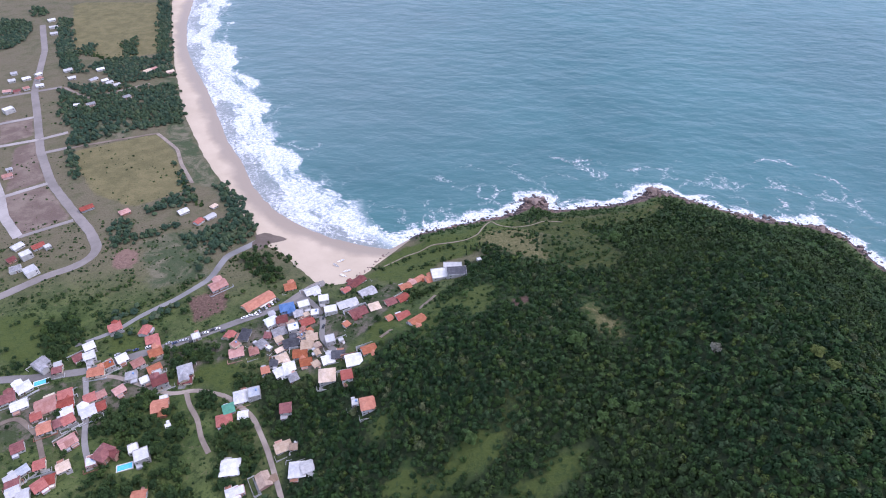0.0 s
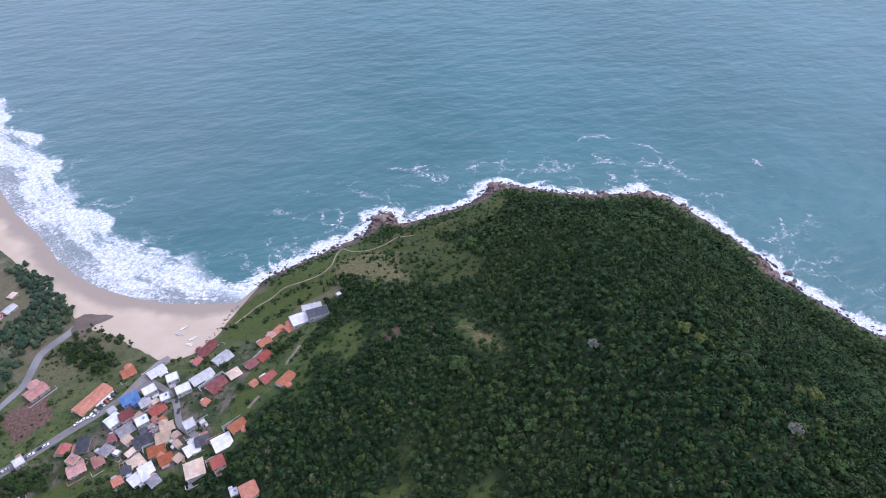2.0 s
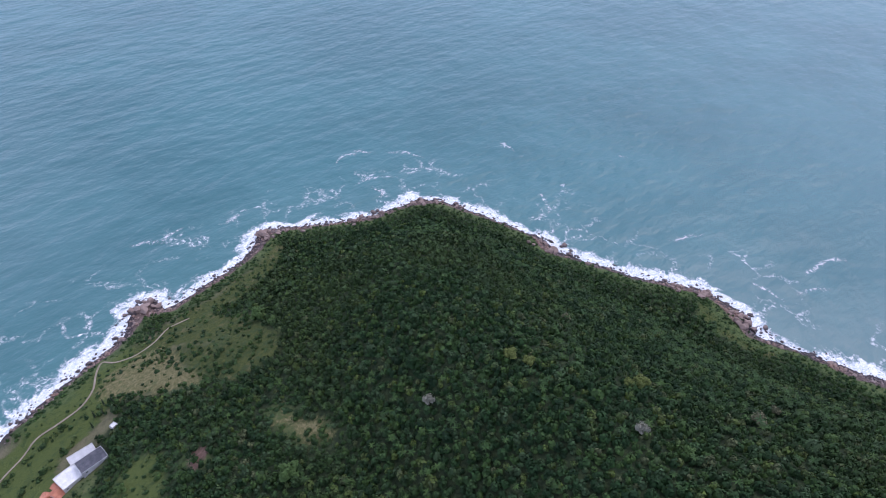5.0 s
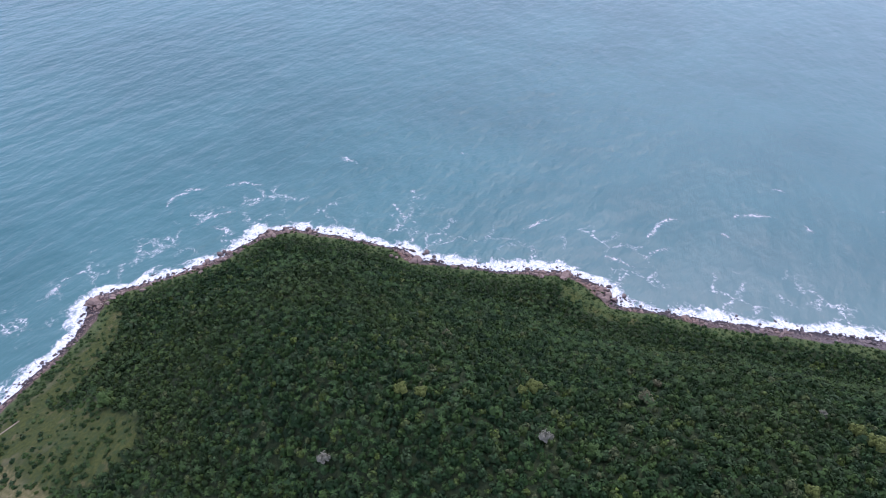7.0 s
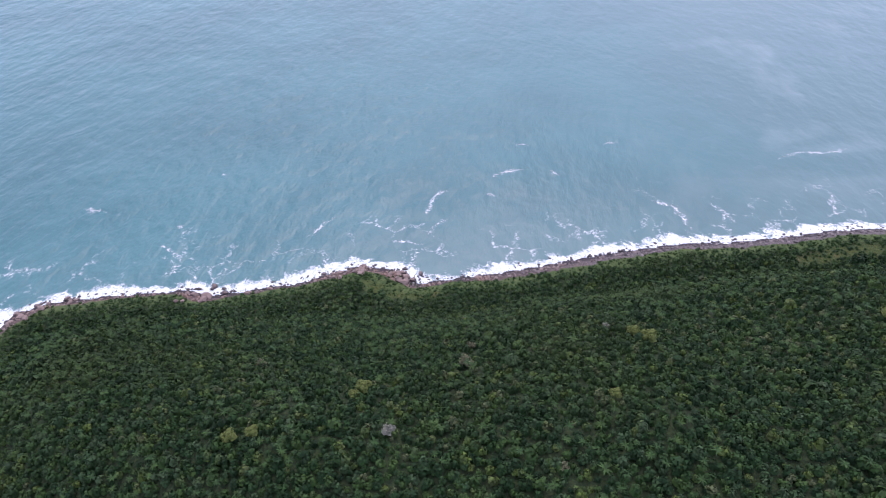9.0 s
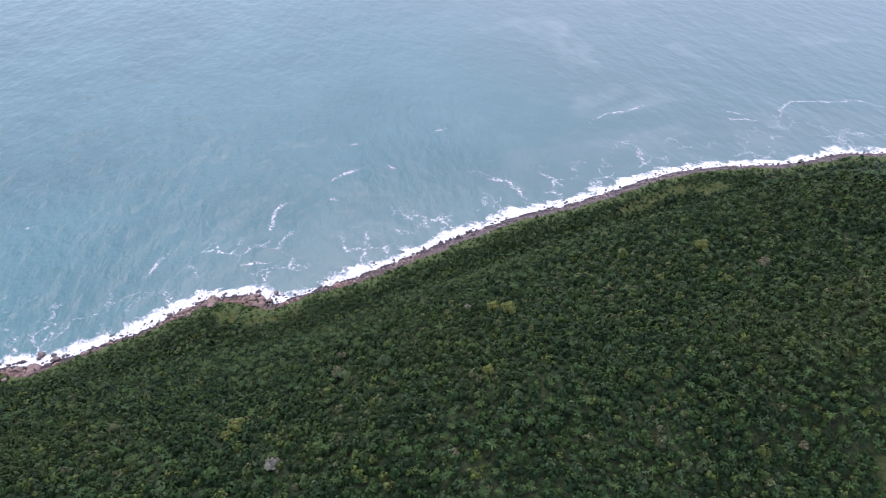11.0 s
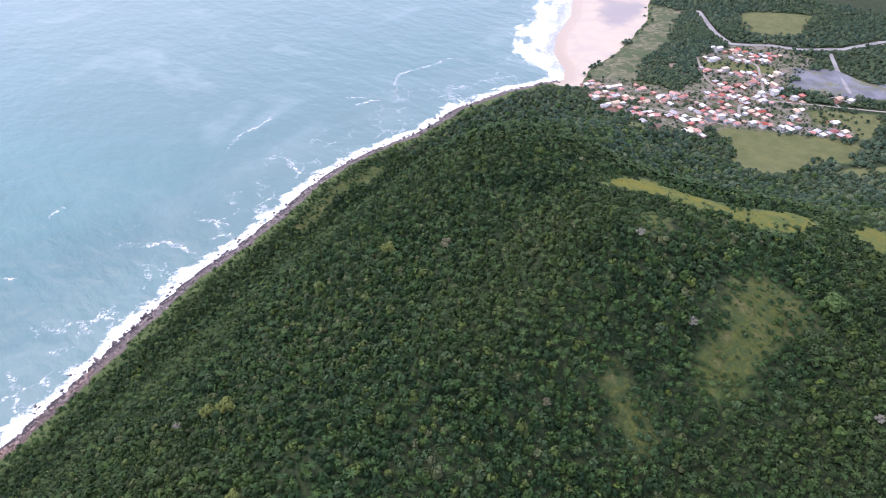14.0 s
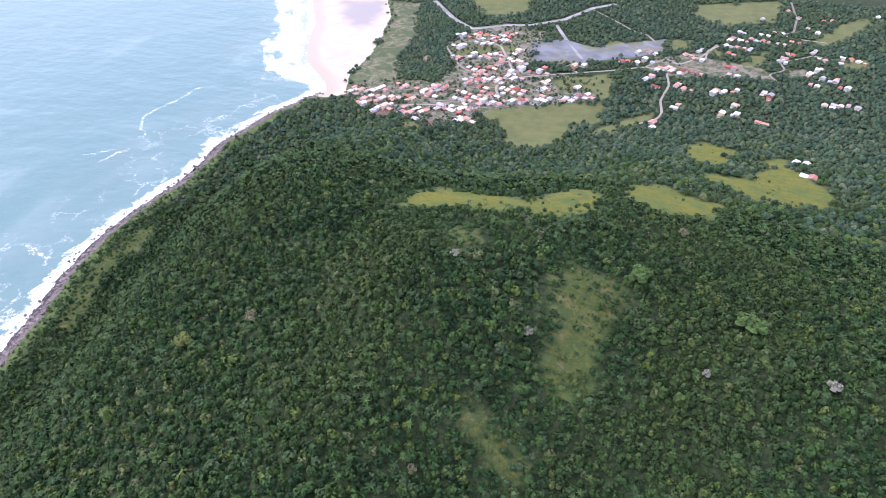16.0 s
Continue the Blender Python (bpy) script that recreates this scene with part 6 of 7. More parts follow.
def rim(bm):
    bmesh.ops.create_cone(bm, segments=10, radius1=0.19, radius2=0.17, depth=0.215, cap_ends=True, matrix=Matrix.Rotation(radians(90), 4, "X"))


CAR_GLASS, WHEEL, RIM = mesh_of(car_glass, "cabin_glass", MAT_PANE), mesh_of(wheel, "wheel", MAT_TYRE), mesh_of(rim, "rim", MAT_RIM)
LAMP = mesh_of(lambda bm: box(bm, -0.03, 0.03, -0.18, 0.18, -0.07, 0.07), "headlight", MAT_FRAME)
cars = {}
for word, c in (("white", (0.75, 0.75, 0.75)), ("silver", (0.4, 0.41, 0.42)), ("black", (0.02, 0.02, 0.022)), ("red", (0.35, 0.03, 0.03)), ("dark blue", (0.03, 0.05, 0.13))):
    root = tagged(new("car"), f"{word} parked hatchback car standing at the roadside", "car", "parked cars")
    paint = car_paint(word.replace(" ", "_") + "_car_paint", c)
    share("body", mesh_of(car_body, "car_body", paint), root)
    share("cabin_glass", CAR_GLASS, root, "dark tinted car glass")
    for wx_, wy_ in ((-1.3, -0.78), (-1.3, 0.78), (1.35, -0.78), (1.35, 0.78)):
        w = share("wheel", WHEEL, root, "", pose(wx_, wy_, 0.31))
        share("rim", RIM, w)
    for wy_ in (-0.58, 0.58):
        share("headlight", LAMP, root, "", pose(2.11, wy_, 0.68))
    cars[word] = root
CAR_SPOTS = [(-244, 298), (-240, 300), (-233, 304), (-228, 305), (-220, 308), (-216, 309), (-206, 312), (-202, 312), (-198, 314), (-194, 315), (-189, 317), (-185, 319),
    (-181, 322), (-177, 325), (-173, 326), (-168, 327), (-156, 337), (-152, 339), (-148, 340), (-89, 318), (-91, 332)]
CRNG = random.Random(9)
first = {}


def park(x, y, turn):
    word = CRNG.choices(list(cars), (3, 5, 5, 1.5, 1.5))[0]
    m = pose(x, y, ground_at(x, y) + 0.36, 0, 0, turn + CRNG.choice((0, 180)) + CRNG.uniform(-4, 4))
    if word in first:
        copy_thing(cars[word], m)
    else:
        first[word] = True
        cars[word].matrix_basis = m


for i, (x, y) in enumerate(CAR_SPOTS):
    park(x + CRNG.uniform(-0.4, 0.4), y + (1.6 if i % 5 else -2.2), 26 if x < -100 else 80)
for i in range(8):
    park(-146.5 + 1.95 * i, 342.5 + 2.2 * i, 128)
for word in cars:
    if word not in first:
        park(-265 + 9 * len(first), 288, 12)


# ---- boats on the beach ----
MAT_HULL = plain("white_boat_paint", (0.62, 0.62, 0.6), (0.76, 0.76, 0.74), 0.5, 1.0)
MAT_BENCH = plain("boat_bench_wood", (0.2, 0.11, 0.06), (0.3, 0.18, 0.1), 0.7, 1.0)


def hull(bm):
    rows = []
    for i in range(11):
        u = i / 10 * 2 - 1
        w, k = 1.05 * (1 - abs(u) ** 2.6), 0.25 * abs(u) ** 3
        rows.append([bm.verts.new((3.6 * u, y * w, z + k)) for y, z in ((-1, 0.8), (-0.75, 0.25), (0, 0.0), (0.75, 0.25), (1, 0.8), (0.88, 0.78), (0.6, 0.32), (0, 0.14), (-0.6, 0.32), (-0.88, 0.78))])
    for a, b in zip(rows[:-1], rows[1:]):
        for j in range(10):
            bm.faces.new((a[j], a[(j + 1) % 10], b[(j + 1) % 10], b[j]))
    bmesh.ops.remove_doubles(bm, verts=bm.verts[:], dist=0.001)
    bmesh.ops.recalc_face_normals(bm, faces=bm.faces[:])


boat = tagged(new("fishing_boat"), "white wooden fishing boat drawn up on the sand", "boat", "boats on the beach")
share("hull", mesh_of(hull, "hull", MAT_HULL), boat)
BENCH = mesh_of(lambda bm: box(bm, -0.16, 0.16, -0.82, 0.82, 0.52, 0.58), "bench", MAT_BENCH)
for u in (-1.6, 0.0, 1.6):
    share("bench", BENCH, boat, "", pose(u, 0, 0))
boat.matrix_basis = pose(-90, 413, ground_at(-90, 413) + 0.2, 0, 0, 35)
for x, y, turn in ((-84, 387, 150), (-82, 395, 20), (-93, 405, -40)):
    copy_thing(boat, pose(x, y, ground_at(x, y) + 0.2, 0, 0, turn))

# ---- swimming pools ----
MAT_POOL, pn, pl, pp = material("pool_water", 0.05, 0, 0.5)
pl.new(mix(pn, pl, ramp(pn, pl, grain(pn, pl, where(pn, pl), 0.8, 3), 0.3, 0.7), (0.05, 0.4, 0.55), (0.1, 0.5, 0.62)), pp.inputs["Base Color"])
for x, y, turn in ((-282, 275, 25), (-197, 210, 20)):
    pool = new("swimming_pool")
    pool.matrix_basis = pose(x, y, ground_at(x, y) + 0.35, 0, 0, turn)
    tagged(pool, "small bright blue swimming pool with pale rim", "pool")
    bm = bmesh.new()
    for b4 in ((-5, 5, -2.6, -2), (-5, 5, 2, 2.6), (-5, -4.4, -2, 2), (4.4, 5, -2, 2)):
        box(bm, *b4, -0.5, 0.15)
    part("rim", bm, MAT_FRAME, pool)
    bm = bmesh.new()
    box(bm, -4.4, 4.4, -2, 2, -0.5, 0.02)
    part("water_surface", bm, MAT_POOL, pool)
    SPOTS.append((x, y, 6))


# ---- rocks of the shore ----
def rock_material():
    m, n, l, p = material("shore_rock", 0.85, 0, 0.3)
    at = where(n, l)
    g = n.new("ShaderNodeNewGeometry")
    a, b, c = grain(n, l, at, 0.05, 4), grain(n, l, at, 0.5, 5, 0.65), grain(n, l, at, 3.0, 4, 0.7)
    col = mix(n, l, ramp(n, l, b, 0.3, 0.72), (0.095, 0.057, 0.043), (0.26, 0.16, 0.118))
    col = mix(n, l, ramp(n, l, a, 0.42, 0.62), col, mix(n, l, c, (0.05, 0.044, 0.046), (0.13, 0.11, 0.108)))
    col = mix(n, l, calc(n, l, "MULTIPLY", g.outputs["Random Per Island"], 0.65), col, (0.27, 0.205, 0.175))
    sep = n.new("ShaderNodeSeparateXYZ")
    l.new(g.outputs["Position"], sep.inputs[0])
    col = mix(n, l, ramp(n, l, sep.outputs["Y"], 90, -60, 0, 0.8), col, mix(n, l, calc(n, l, "MULTIPLY", calc(n, l, "ADD", b, g.outputs["Random Per Island"]), 0.5), (0.03, 0.028, 0.031), (0.25, 0.215, 0.205)))
    wet = ramp(n, l, calc(n, l, "ADD", sep.outputs["Z"], b), 1.5, 3.0, 1, 0)
    col = mix(n, l, calc(n, l, "MULTIPLY", wet, 0.85), col, (0.034, 0.029, 0.032))
    l.new(col, p.inputs["Base Color"])
    l.new(ramp(n, l, wet, 0, 1, 0.9, 0.45), p.inputs["Roughness"])
    bump(n, l, p, calc(n, l, "ADD", b, calc(n, l, "MULTIPLY", c, 0.4)), 0.8, 0.4)
    return m


MAT_ROCK = rock_material()


def rock_template(rng, sub, flat):
    bm = bmesh.new()
    bmesh.ops.create_icosphere(bm, subdivisions=sub, radius=0.5)
    off = Vector((rng.uniform(0, 50), rng.uniform(0, 50), rng.uniform(0, 50)))
    cuts = [(Vector((rng.gauss(0, 1), rng.gauss(0, 1), rng.gauss(0, 0.7))).normalized(), rng.uniform(0.2, 0.4)) for i in range(10)]
    for v in bm.verts:
        v.co += v.co.normalized() * (0.26 * noise.noise(v.co * 2.2 + off) + 0.12 * noise.noise(v.co * 6 + off))
        for nrm, lim in cuts:
            over = v.co.dot(nrm) - lim
            if over > 0:
                v.co -= nrm * over * 0.95
        v.co.z *= flat
    vs = np.array([tuple(v.co) for v in bm.verts], np.float32)
    fs = np.array([tuple(v.index for v in f.verts) for f in bm.faces], np.int32)
    bm.free()
    return vs, fs


RRNG = random.Random(21)
PEBBLES = [rock_template(RRNG, 1, RRNG.uniform(0.5, 0.8)) for i in range(10)]
rng = np.random.default_rng(5)
shoreline = resample(ROCKY, 1.0)
pick = rng.integers(0, len(shoreline), 8600)
x = shoreline[pick, 0] + rng.uniform(-14, 14, len(pick))
y = shoreline[pick, 1] + rng.uniform(-13, 13, len(pick))
d = shore(x, y)
keep = (d > -9 + 6 * ripple(x, y, 40)) & (d < bare_width(x, y) + 1.5 * ripple(x, y, 70, 1.0)) & (rockiness(x, y) > 0.12)
x, y, d = x[keep], y[keep], d[keep]
size = np.minimum(1.0 + rng.exponential(1.1, len(x)), 5.0)
z = height(x, y, d) + 0.05 * size
scatter("shore_rocks", x, y, np.maximum(z, -0.3 - 0.1 * size), size, size * rng.uniform(0.8, 1.4, len(x)), PEBBLES, rng, "tumbled brown and dark boulders along the waterline", category="rocks", mat=MAT_ROCK)
BOULDERS = []
for i in range(7):
    vs, fs = rock_template(RRNG, 2, RRNG.uniform(0.6, 0.9))
    BOULDERS.append(from_arrays("boulder", vs, fs, MAT_ROCK))


def boulder(x, y, size, tall, sink=0.2, label="large weathered boulder at the water's edge", name="boulder"):
    ob = new(name, RRNG.choice(BOULDERS))
    z = max(ground_at(x, y), -0.8)
    ob.matrix_basis = Matrix.LocRotScale((x, y, z + tall * (0.35 - sink)), Euler((RRNG.uniform(-0.25, 0.25), RRNG.uniform(-0.25, 0.25), RRNG.uniform(0, 6.28))), (size, size * RRNG.uniform(0.65, 1.0), tall))
    return tagged(ob, label, "rock", "rocks of the shore")


for i in range(110):
    k = RRNG.randrange(len(shoreline))
    x, y = shoreline[k] + np.array([RRNG.uniform(-6, 6), RRNG.uniform(-6, 6)])
    boulder(float(x), float(y), RRNG.uniform(3.0, 6.0), RRNG.uniform(2.4, 4.5))
for x, y in ((430, 221), (437, 203), (445, 195), (443, 161), (437, 152), (289, 482), (308, 473), (376, 459), (408, 326), (407, 316), (84, 518), (97, 522)):
    for i in range(3):
        boulder(x + RRNG.uniform(-5, 5), y + RRNG.uniform(-5, 5), RRNG.uniform(4.5, 8.0), RRNG.uniform(3.5, 6.0), 0.1, "large dark boulder standing in the surf")
for i in range(26):
    f = RRNG.random()
    boulder(-50 - 22 * f + RRNG.uniform(-2, 2), 432 - 48 * f + RRNG.uniform(-2, 2), RRNG.uniform(1.2, 3.2), RRNG.uniform(0.9, 2.0), 0.2, "brown boulder on the bank above the sand")
# the bare outcrops that stick out of the shore
for x, y, n_, s_ in ((94, 508, 7, 11), (218, 528, 7, 11), (228, 520, 4, 8), (301, 488, 4, 8), (318, 481, 5, 8), (362, 466, 5, 8), (398, 330, 6, 9), (392, 345, 4, 8), (433, 158, 7, 10), (432, 172, 4, 8), (440, 205, 6, 9), (430, 226, 4, 8), (486, -30, 4, 7), (66, 490, 4, 7), (250, 512, 4, 7), (385, 440, 4, 7)):
    for i in range(n_):
        boulder(x + RRNG.uniform(-9, 9), y + RRNG.uniform(-8, 8), RRNG.uniform(0.6, 1.0) * s_, RRNG.uniform(0.45, 0.75) * s_, 0.15, "rugged bare rock outcrop with surf round it", "rock_outcrop")


# ---- single trees ----
MAT_BARK = plain("grey_brown_bark", (0.1, 0.08, 0.06), (0.18, 0.15, 0.12), 0.95, 1.5, 0.5)
MAT_LEAF_BRIGHT = leaf_material("bright_leaves", [(0.0, (0.05, 0.09, 0.022)), (1.0, (0.09, 0.14, 0.036))])
MAT_LEAF_GARDEN = leaf_material("garden_tree_leaves", [(0.0, (0.018, 0.04, 0.015)), (0.5, (0.04, 0.074, 0.022)), (1.0, (0.08, 0.114, 0.034))], 0.6, (0.012, 0.027, 0.011))
MAT_LEAF_PALE = leaf_material("pale_dry_leaves", [(0.0, (0.13, 0.13, 0.07)), (1.0, (0.22, 0.2, 0.12))])
MAT_LEAF_DARK = leaf_material("dark_needles", [(0.0, (0.012, 0.026, 0.014)), (1.0, (0.028, 0.045, 0.022))])


def limb(bm, a, b, r0, r1, seg=6):
    d = (b - a)
    m = Matrix.Translation((a + b) / 2) @ d.to_track_quat("Z", "Y").to_matrix().to_4x4()
    bmesh.ops.create_cone(bm, segments=seg, radius1=r0, radius2=r1, depth=d.length, cap_ends=True, matrix=m)


def tree_kind(rng, tall, wide, leaf, label, sprays=240, column=False):
    """A tree about tall x wide metres: trunk, limbs, ragged crown of leaf clumps."""
    root = tagged(new("tree"), label, "tree")
    bm = bmesh.new()
    top = Vector((rng.uniform(-0.3, 0.3), rng.uniform(-0.3, 0.3), tall * 0.6))
    limb(bm, Vector((0, 0, -0.6)), top, 0.035 * tall, 0.02 * tall, 8)
    part("trunk", bm, MAT_BARK, root)
    lobes = []
    if column:
        lobes = [(Vector((0, 0, tall * f)), wide * (1.05 - f) * 0.8) for f in (0.25, 0.42, 0.58, 0.74, 0.88)]
    else:
        for i in range(4):
            a = 6.283 * (i + rng.uniform(-0.3, 0.3)) / 4
            end = Vector((math.cos(a) * wide * 0.27, math.sin(a) * wide * 0.27, tall * rng.uniform(0.55, 0.75)))
            bm = bmesh.new()
            limb(bm, top * 0.72, end, 0.016 * tall, 0.006 * tall, 5)
            part("limb", bm, MAT_BARK, root)
            lobes.append((end, wide * rng.uniform(0.42, 0.58)))
        lobes.append((Vector((0, 0, tall * 0.72)), wide * 0.6))
    vs, fs, base = [], [], 0
    for c, s in lobes:
        tv, tf = crown_template(rng, sprays // len(lobes), 0.8)
        vs.append((tv - np.array((0, 0, 0.4), np.float32)) * s * np.array((1, 1, 1.05 if not column else 1.3), np.float32) + np.array(c, np.float32))
        fs.append(tf + base)
        base += len(tv)
    me = from_arrays("crown", np.concatenate(vs), np.concatenate(fs), leaf)
    put_attribute(me, "tint", np.full(base, rng.uniform(0.1, 0.9)))
    share("crown", me, root)
    return root


TRNG = random.Random(31)
KINDS = [tree_kind(TRNG, TRNG.uniform(6, 9), TRNG.uniform(6, 9), MAT_LEAF_GARDEN, "broad-crowned dark green tree among the houses") for i in range(5)]
KINDS += [tree_kind(TRNG, TRNG.uniform(4, 6), TRNG.uniform(4, 6), MAT_LEAF_BRIGHT, "small bright green garden tree") for i in range(3)]
placed = set()


def plant(kind, x, y, scale=1.0):
    m = pose(x, y, ground_at(x, y), 0, 0, TRNG.uniform(0, 360)) @ Matrix.Diagonal((scale, scale, scale, 1))
    if kind in placed:
        ob = copy_thing(kind, m)
    else:
        placed.add(kind)
        ob = kind
    ob.matrix_basis = m
    return ob


def free(x, y, gap=0.0):
    return all((x - a) ** 2 + (y - b) ** 2 > (r + gap) ** 2 for a, b, r in SPOTS)


ROAD_LINES = [(np.array(line, float), width) for line, width, mat, label in ROADS] + [(np.array(line, float), width) for line, width in RIVERS]


def off_roads(x, y, gap=1.0):
    ok = np.ones(len(x), bool)
    for line, width in ROAD_LINES:
        ok &= line_distance(line, x, y) > width / 2 + gap
    return ok


# groups of trees between the houses and on the plain
GROVES_WEST = [
    [(-181, 423), (-153, 418), (-133, 385), (-148, 379), (-174, 406)],
    [(-308, 341), (-287, 341), (-269, 312), (-285, 295), (-305, 317)],
    [(-208, 312), (-173, 309), (-168, 294), (-180, 296), (-179, 283), (-166, 276), (-184, 274), (-196, 286)],
    [(-236, 249), (-199, 271), (-170, 245), (-163, 221), (-185, 206), (-211, 225), (-228, 224)],
    [(-171, 265), (-157, 270), (-149, 257), (-160, 247)],
    [(-149, 238), (-127, 241), (-115, 220), (-113, 202), (-137, 195), (-146, 221)],
    [(-197, 201), (-160, 214), (-150, 191), (-212, 185), (-217, 201), (-211, 209)],
    [(-155, 287), (-128, 292), (-118, 266), (-142, 269)],
]
GROVES_EAST = [
    [(-322, 294), (-300, 292), (-290, 276), (-310, 273)],
    [(-29, 360), (-2, 359), (7, 333), (-18, 323), (-27, 337)],
]
GROVES = GROVES_WEST + GROVES_EAST
THICKETS = [
    [(-511, 763), (-499, 781), (-445, 779), (-365, 788), (-345, 745), (-317, 682), (-355, 660), (-388, 642), (-409, 617), (-423, 612), (-444, 661), (-462, 671)],
    [(-643, 1037), (-626, 1046), (-572, 935), (-528, 859), (-501, 819), (-532, 818), (-579, 901)],
    [(-508, 834), (-502, 855), (-476, 883), (-428, 875), (-393, 857), (-374, 817), (-409, 804), (-430, 788), (-447, 783), (-475, 830)],
    [(-515, 1144), (-496, 1146), (-398, 867), (-424, 876), (-458, 980)], [(-741, 1036), (-700, 1028), (-671, 1009), (-652, 946), (-654, 911), (-664, 900)],
    [(-718, 1094), (-696, 1094), (-672, 1056), (-693, 1050)], [(-500, 940), (-483, 953), (-456, 895), (-474, 887)], [(-549, 923), (-534, 929), (-521, 880), (-533, 884)],
    [(-291, 487), (-275, 511), (-252, 519), (-246, 504), (-268, 490), (-284, 476)],
]
THICKETS_NEAR = [
    [(-238, 536), (-227, 540), (-200, 507), (-179, 468), (-179, 444), (-198, 429), (-226, 431), (-241, 444), (-227, 449), (-213, 464), (-210, 484), (-222, 516)],
    [(-302, 592), (-295, 589), (-250, 512), (-257, 515)], [(-312, 460), (-308, 474), (-280, 442), (-285, 432), (-301, 440)],
    [(-307, 424), (-288, 439), (-244, 468), (-255, 454), (-282, 430)], [(-217, 428), (-206, 424), (-207, 388), (-213, 395)], [(-423, 603), (-418, 611), (-383, 547), (-389, 544)],
    [(-260, 342), (-209, 362), (-234, 330), (-250, 318)],
]
SPARSE = [[(-61, 329), (-40, 330), (-37, 295), (-53, 296)], [(-134, 268), (-110, 265), (-107, 235), (-122, 242)], [(-63, 384), (-40, 420), (0, 425), (20, 400), (-11, 394)]]
rng = np.random.default_rng(17)
count = 0
for zone, step in [(g, 6.0) for g in GROVES] + [(g, 9.0) for g in SPARSE]:
    p = np.array(zone, float)
    x, y = jittered(p[:, 0].min(), p[:, 0].max(), p[:, 1].min(), p[:, 1].max(), step, rng)
    ok = (depth_in([zone], x, y) > 0.5) & off_roads(x, y, 1.5)
    for px, py in zip(x[ok], y[ok]):
        if free(px, py, 0.5) and count < 190:
            plant(TRNG.choice(KINDS[:7] if step < 7 else KINDS[3:]), float(px), float(py), TRNG.uniform(0.75, 1.15))
            count += 1
# garden trees here and there in the village
x, y = jittered(-330, -20, 185, 400, 12.0, rng)
ok = off_roads(x, y, 1.5) & (rng.uniform(0, 1, len(x)) < 0.6) & (depth_in([VILLAGE_NORTH], x, y) > 3) & (shore(x, y) > 62) & (y < 330 + 0.25 * (x + 330))
for px, py in zip(x[ok], y[ok]):
    if free(px, py, 0.0):
        plant(TRNG.choice(KINDS), float(px), float(py), TRNG.uniform(0.5, 0.85))
# conspicuous crowns on the hill and on the headland
MAT_LEAF_LIME = leaf_material("yellow_green_leaves", [(0.0, (0.1, 0.12, 0.03)), (1.0, (0.15, 0.17, 0.05))], 0.3, (0.05, 0.07, 0.02))
MAT_LEAF_FRESH = leaf_material("fresh_green_leaves", [(0.0, (0.046, 0.086, 0.026)), (1.0, (0.076, 0.12, 0.038))], 0.3, (0.028, 0.058, 0.014))
MAT_TWIGS = leaf_material("grey_bare_twigs", [(0.0, (0.15, 0.148, 0.11)), (1.0, (0.23, 0.222, 0.18))], 0.3, (0.09, 0.095, 0.068))
pale = tree_kind(TRNG, 7.5, 8.0, MAT_LEAF_PALE, "pale dry-leaved tree rising over the forest")
for x, y, s in ((238, 101, 1.05), (258, 99, 0.7), (246, 212, 0.85), (245, -132, 1.0), (142, -78, 0.6), (184, -166, 0.85), (5, -196, 0.7), (42, -266, 0.9), (170, 60, 0.6)):
    plant(pale, x, y, s)
lime = tree_kind(TRNG, 8.0, 9.0, MAT_LEAF_LIME, "round yellow-green tree rising over the forest", 420)
for x, y, s in ((253, 10, 1.1), (260, 16, 0.9), (187, 193, 0.8), (185, 203, 0.9), (218, 149, 1.0), (212, 153, 0.7), (272, -113, 1.05), (207, 35, 0.7)):
    plant(lime, x, y, s)
bright = tree_kind(TRNG, 8.0, 9.5, MAT_LEAF_FRESH, "bright green round tree standing out of the woods", 420)
for x, y, s in ((80, 252, 1.25), (139, 394, 1.3), (140, 372, 0.85), (84, 194, 0.85), (99, 195, 0.9), (16, 198, 0.9), (66, -204, 1.35), (15, -194, 1.1), (9, -192, 1.1), (245, -56, 0.7), (191, 113, 0.65), (252, 75, 0.65), (16, 330, 0.7), (91, 202, 0.7)):
    plant(bright, x, y, s)
bare = tree_kind(TRNG, 7.5, 6.0, MAT_TWIGS, "grey leafless tree among the green crowns", 260)
for x, y, s in ((187, 132, 1.1), (268, 28, 0.75), (145, 220, 1.1), (112, -152, 0.95), (154, -176, 0.85), (-20, -167, 1.1), (32, -161, 0.8)):
    plant(bare, x, y, s)
cypress = tree_kind(TRNG, 9.0, 4.0, MAT_LEAF_DARK, "dark slender conifer on the headland", 160, True)
for x, y in ((20, 404), (24, 412), (32, 417), (37, 413), (29, 409)):
    plant(cypress, x, y, TRNG.uniform(0.7, 1.0))

# ---- woods and scrub ----
rng = np.random.default_rng(11)


def clear_of_houses(x, y, gap=1.0):
    ok = np.ones(len(x), bool)
    for a, b, r in SPOTS:
        ok &= (x - a) ** 2 + (y - b) ** 2 > (r + gap) ** 2
    return ok


x, y = jittered(-160, 545, -360, 540, 3.1, rng)
d = shore(x, y)
keep = woodland(x, y, d) + 5 * ripple(x, y, 31) + 4 * ripple(x, y, 13, 2.0) + rng.uniform(-5, 5, len(x)) > 0
keep &= ~((x < 10) & (y < 150) & (y > -120))
keep &= (depth_in(SCRUB, x, y) + 4 * ripple(x, y, 23) < 0) | (rng.uniform(0, 1, len(x)) < 0.32)
x, y, d = x[keep], y[keep], d[keep]
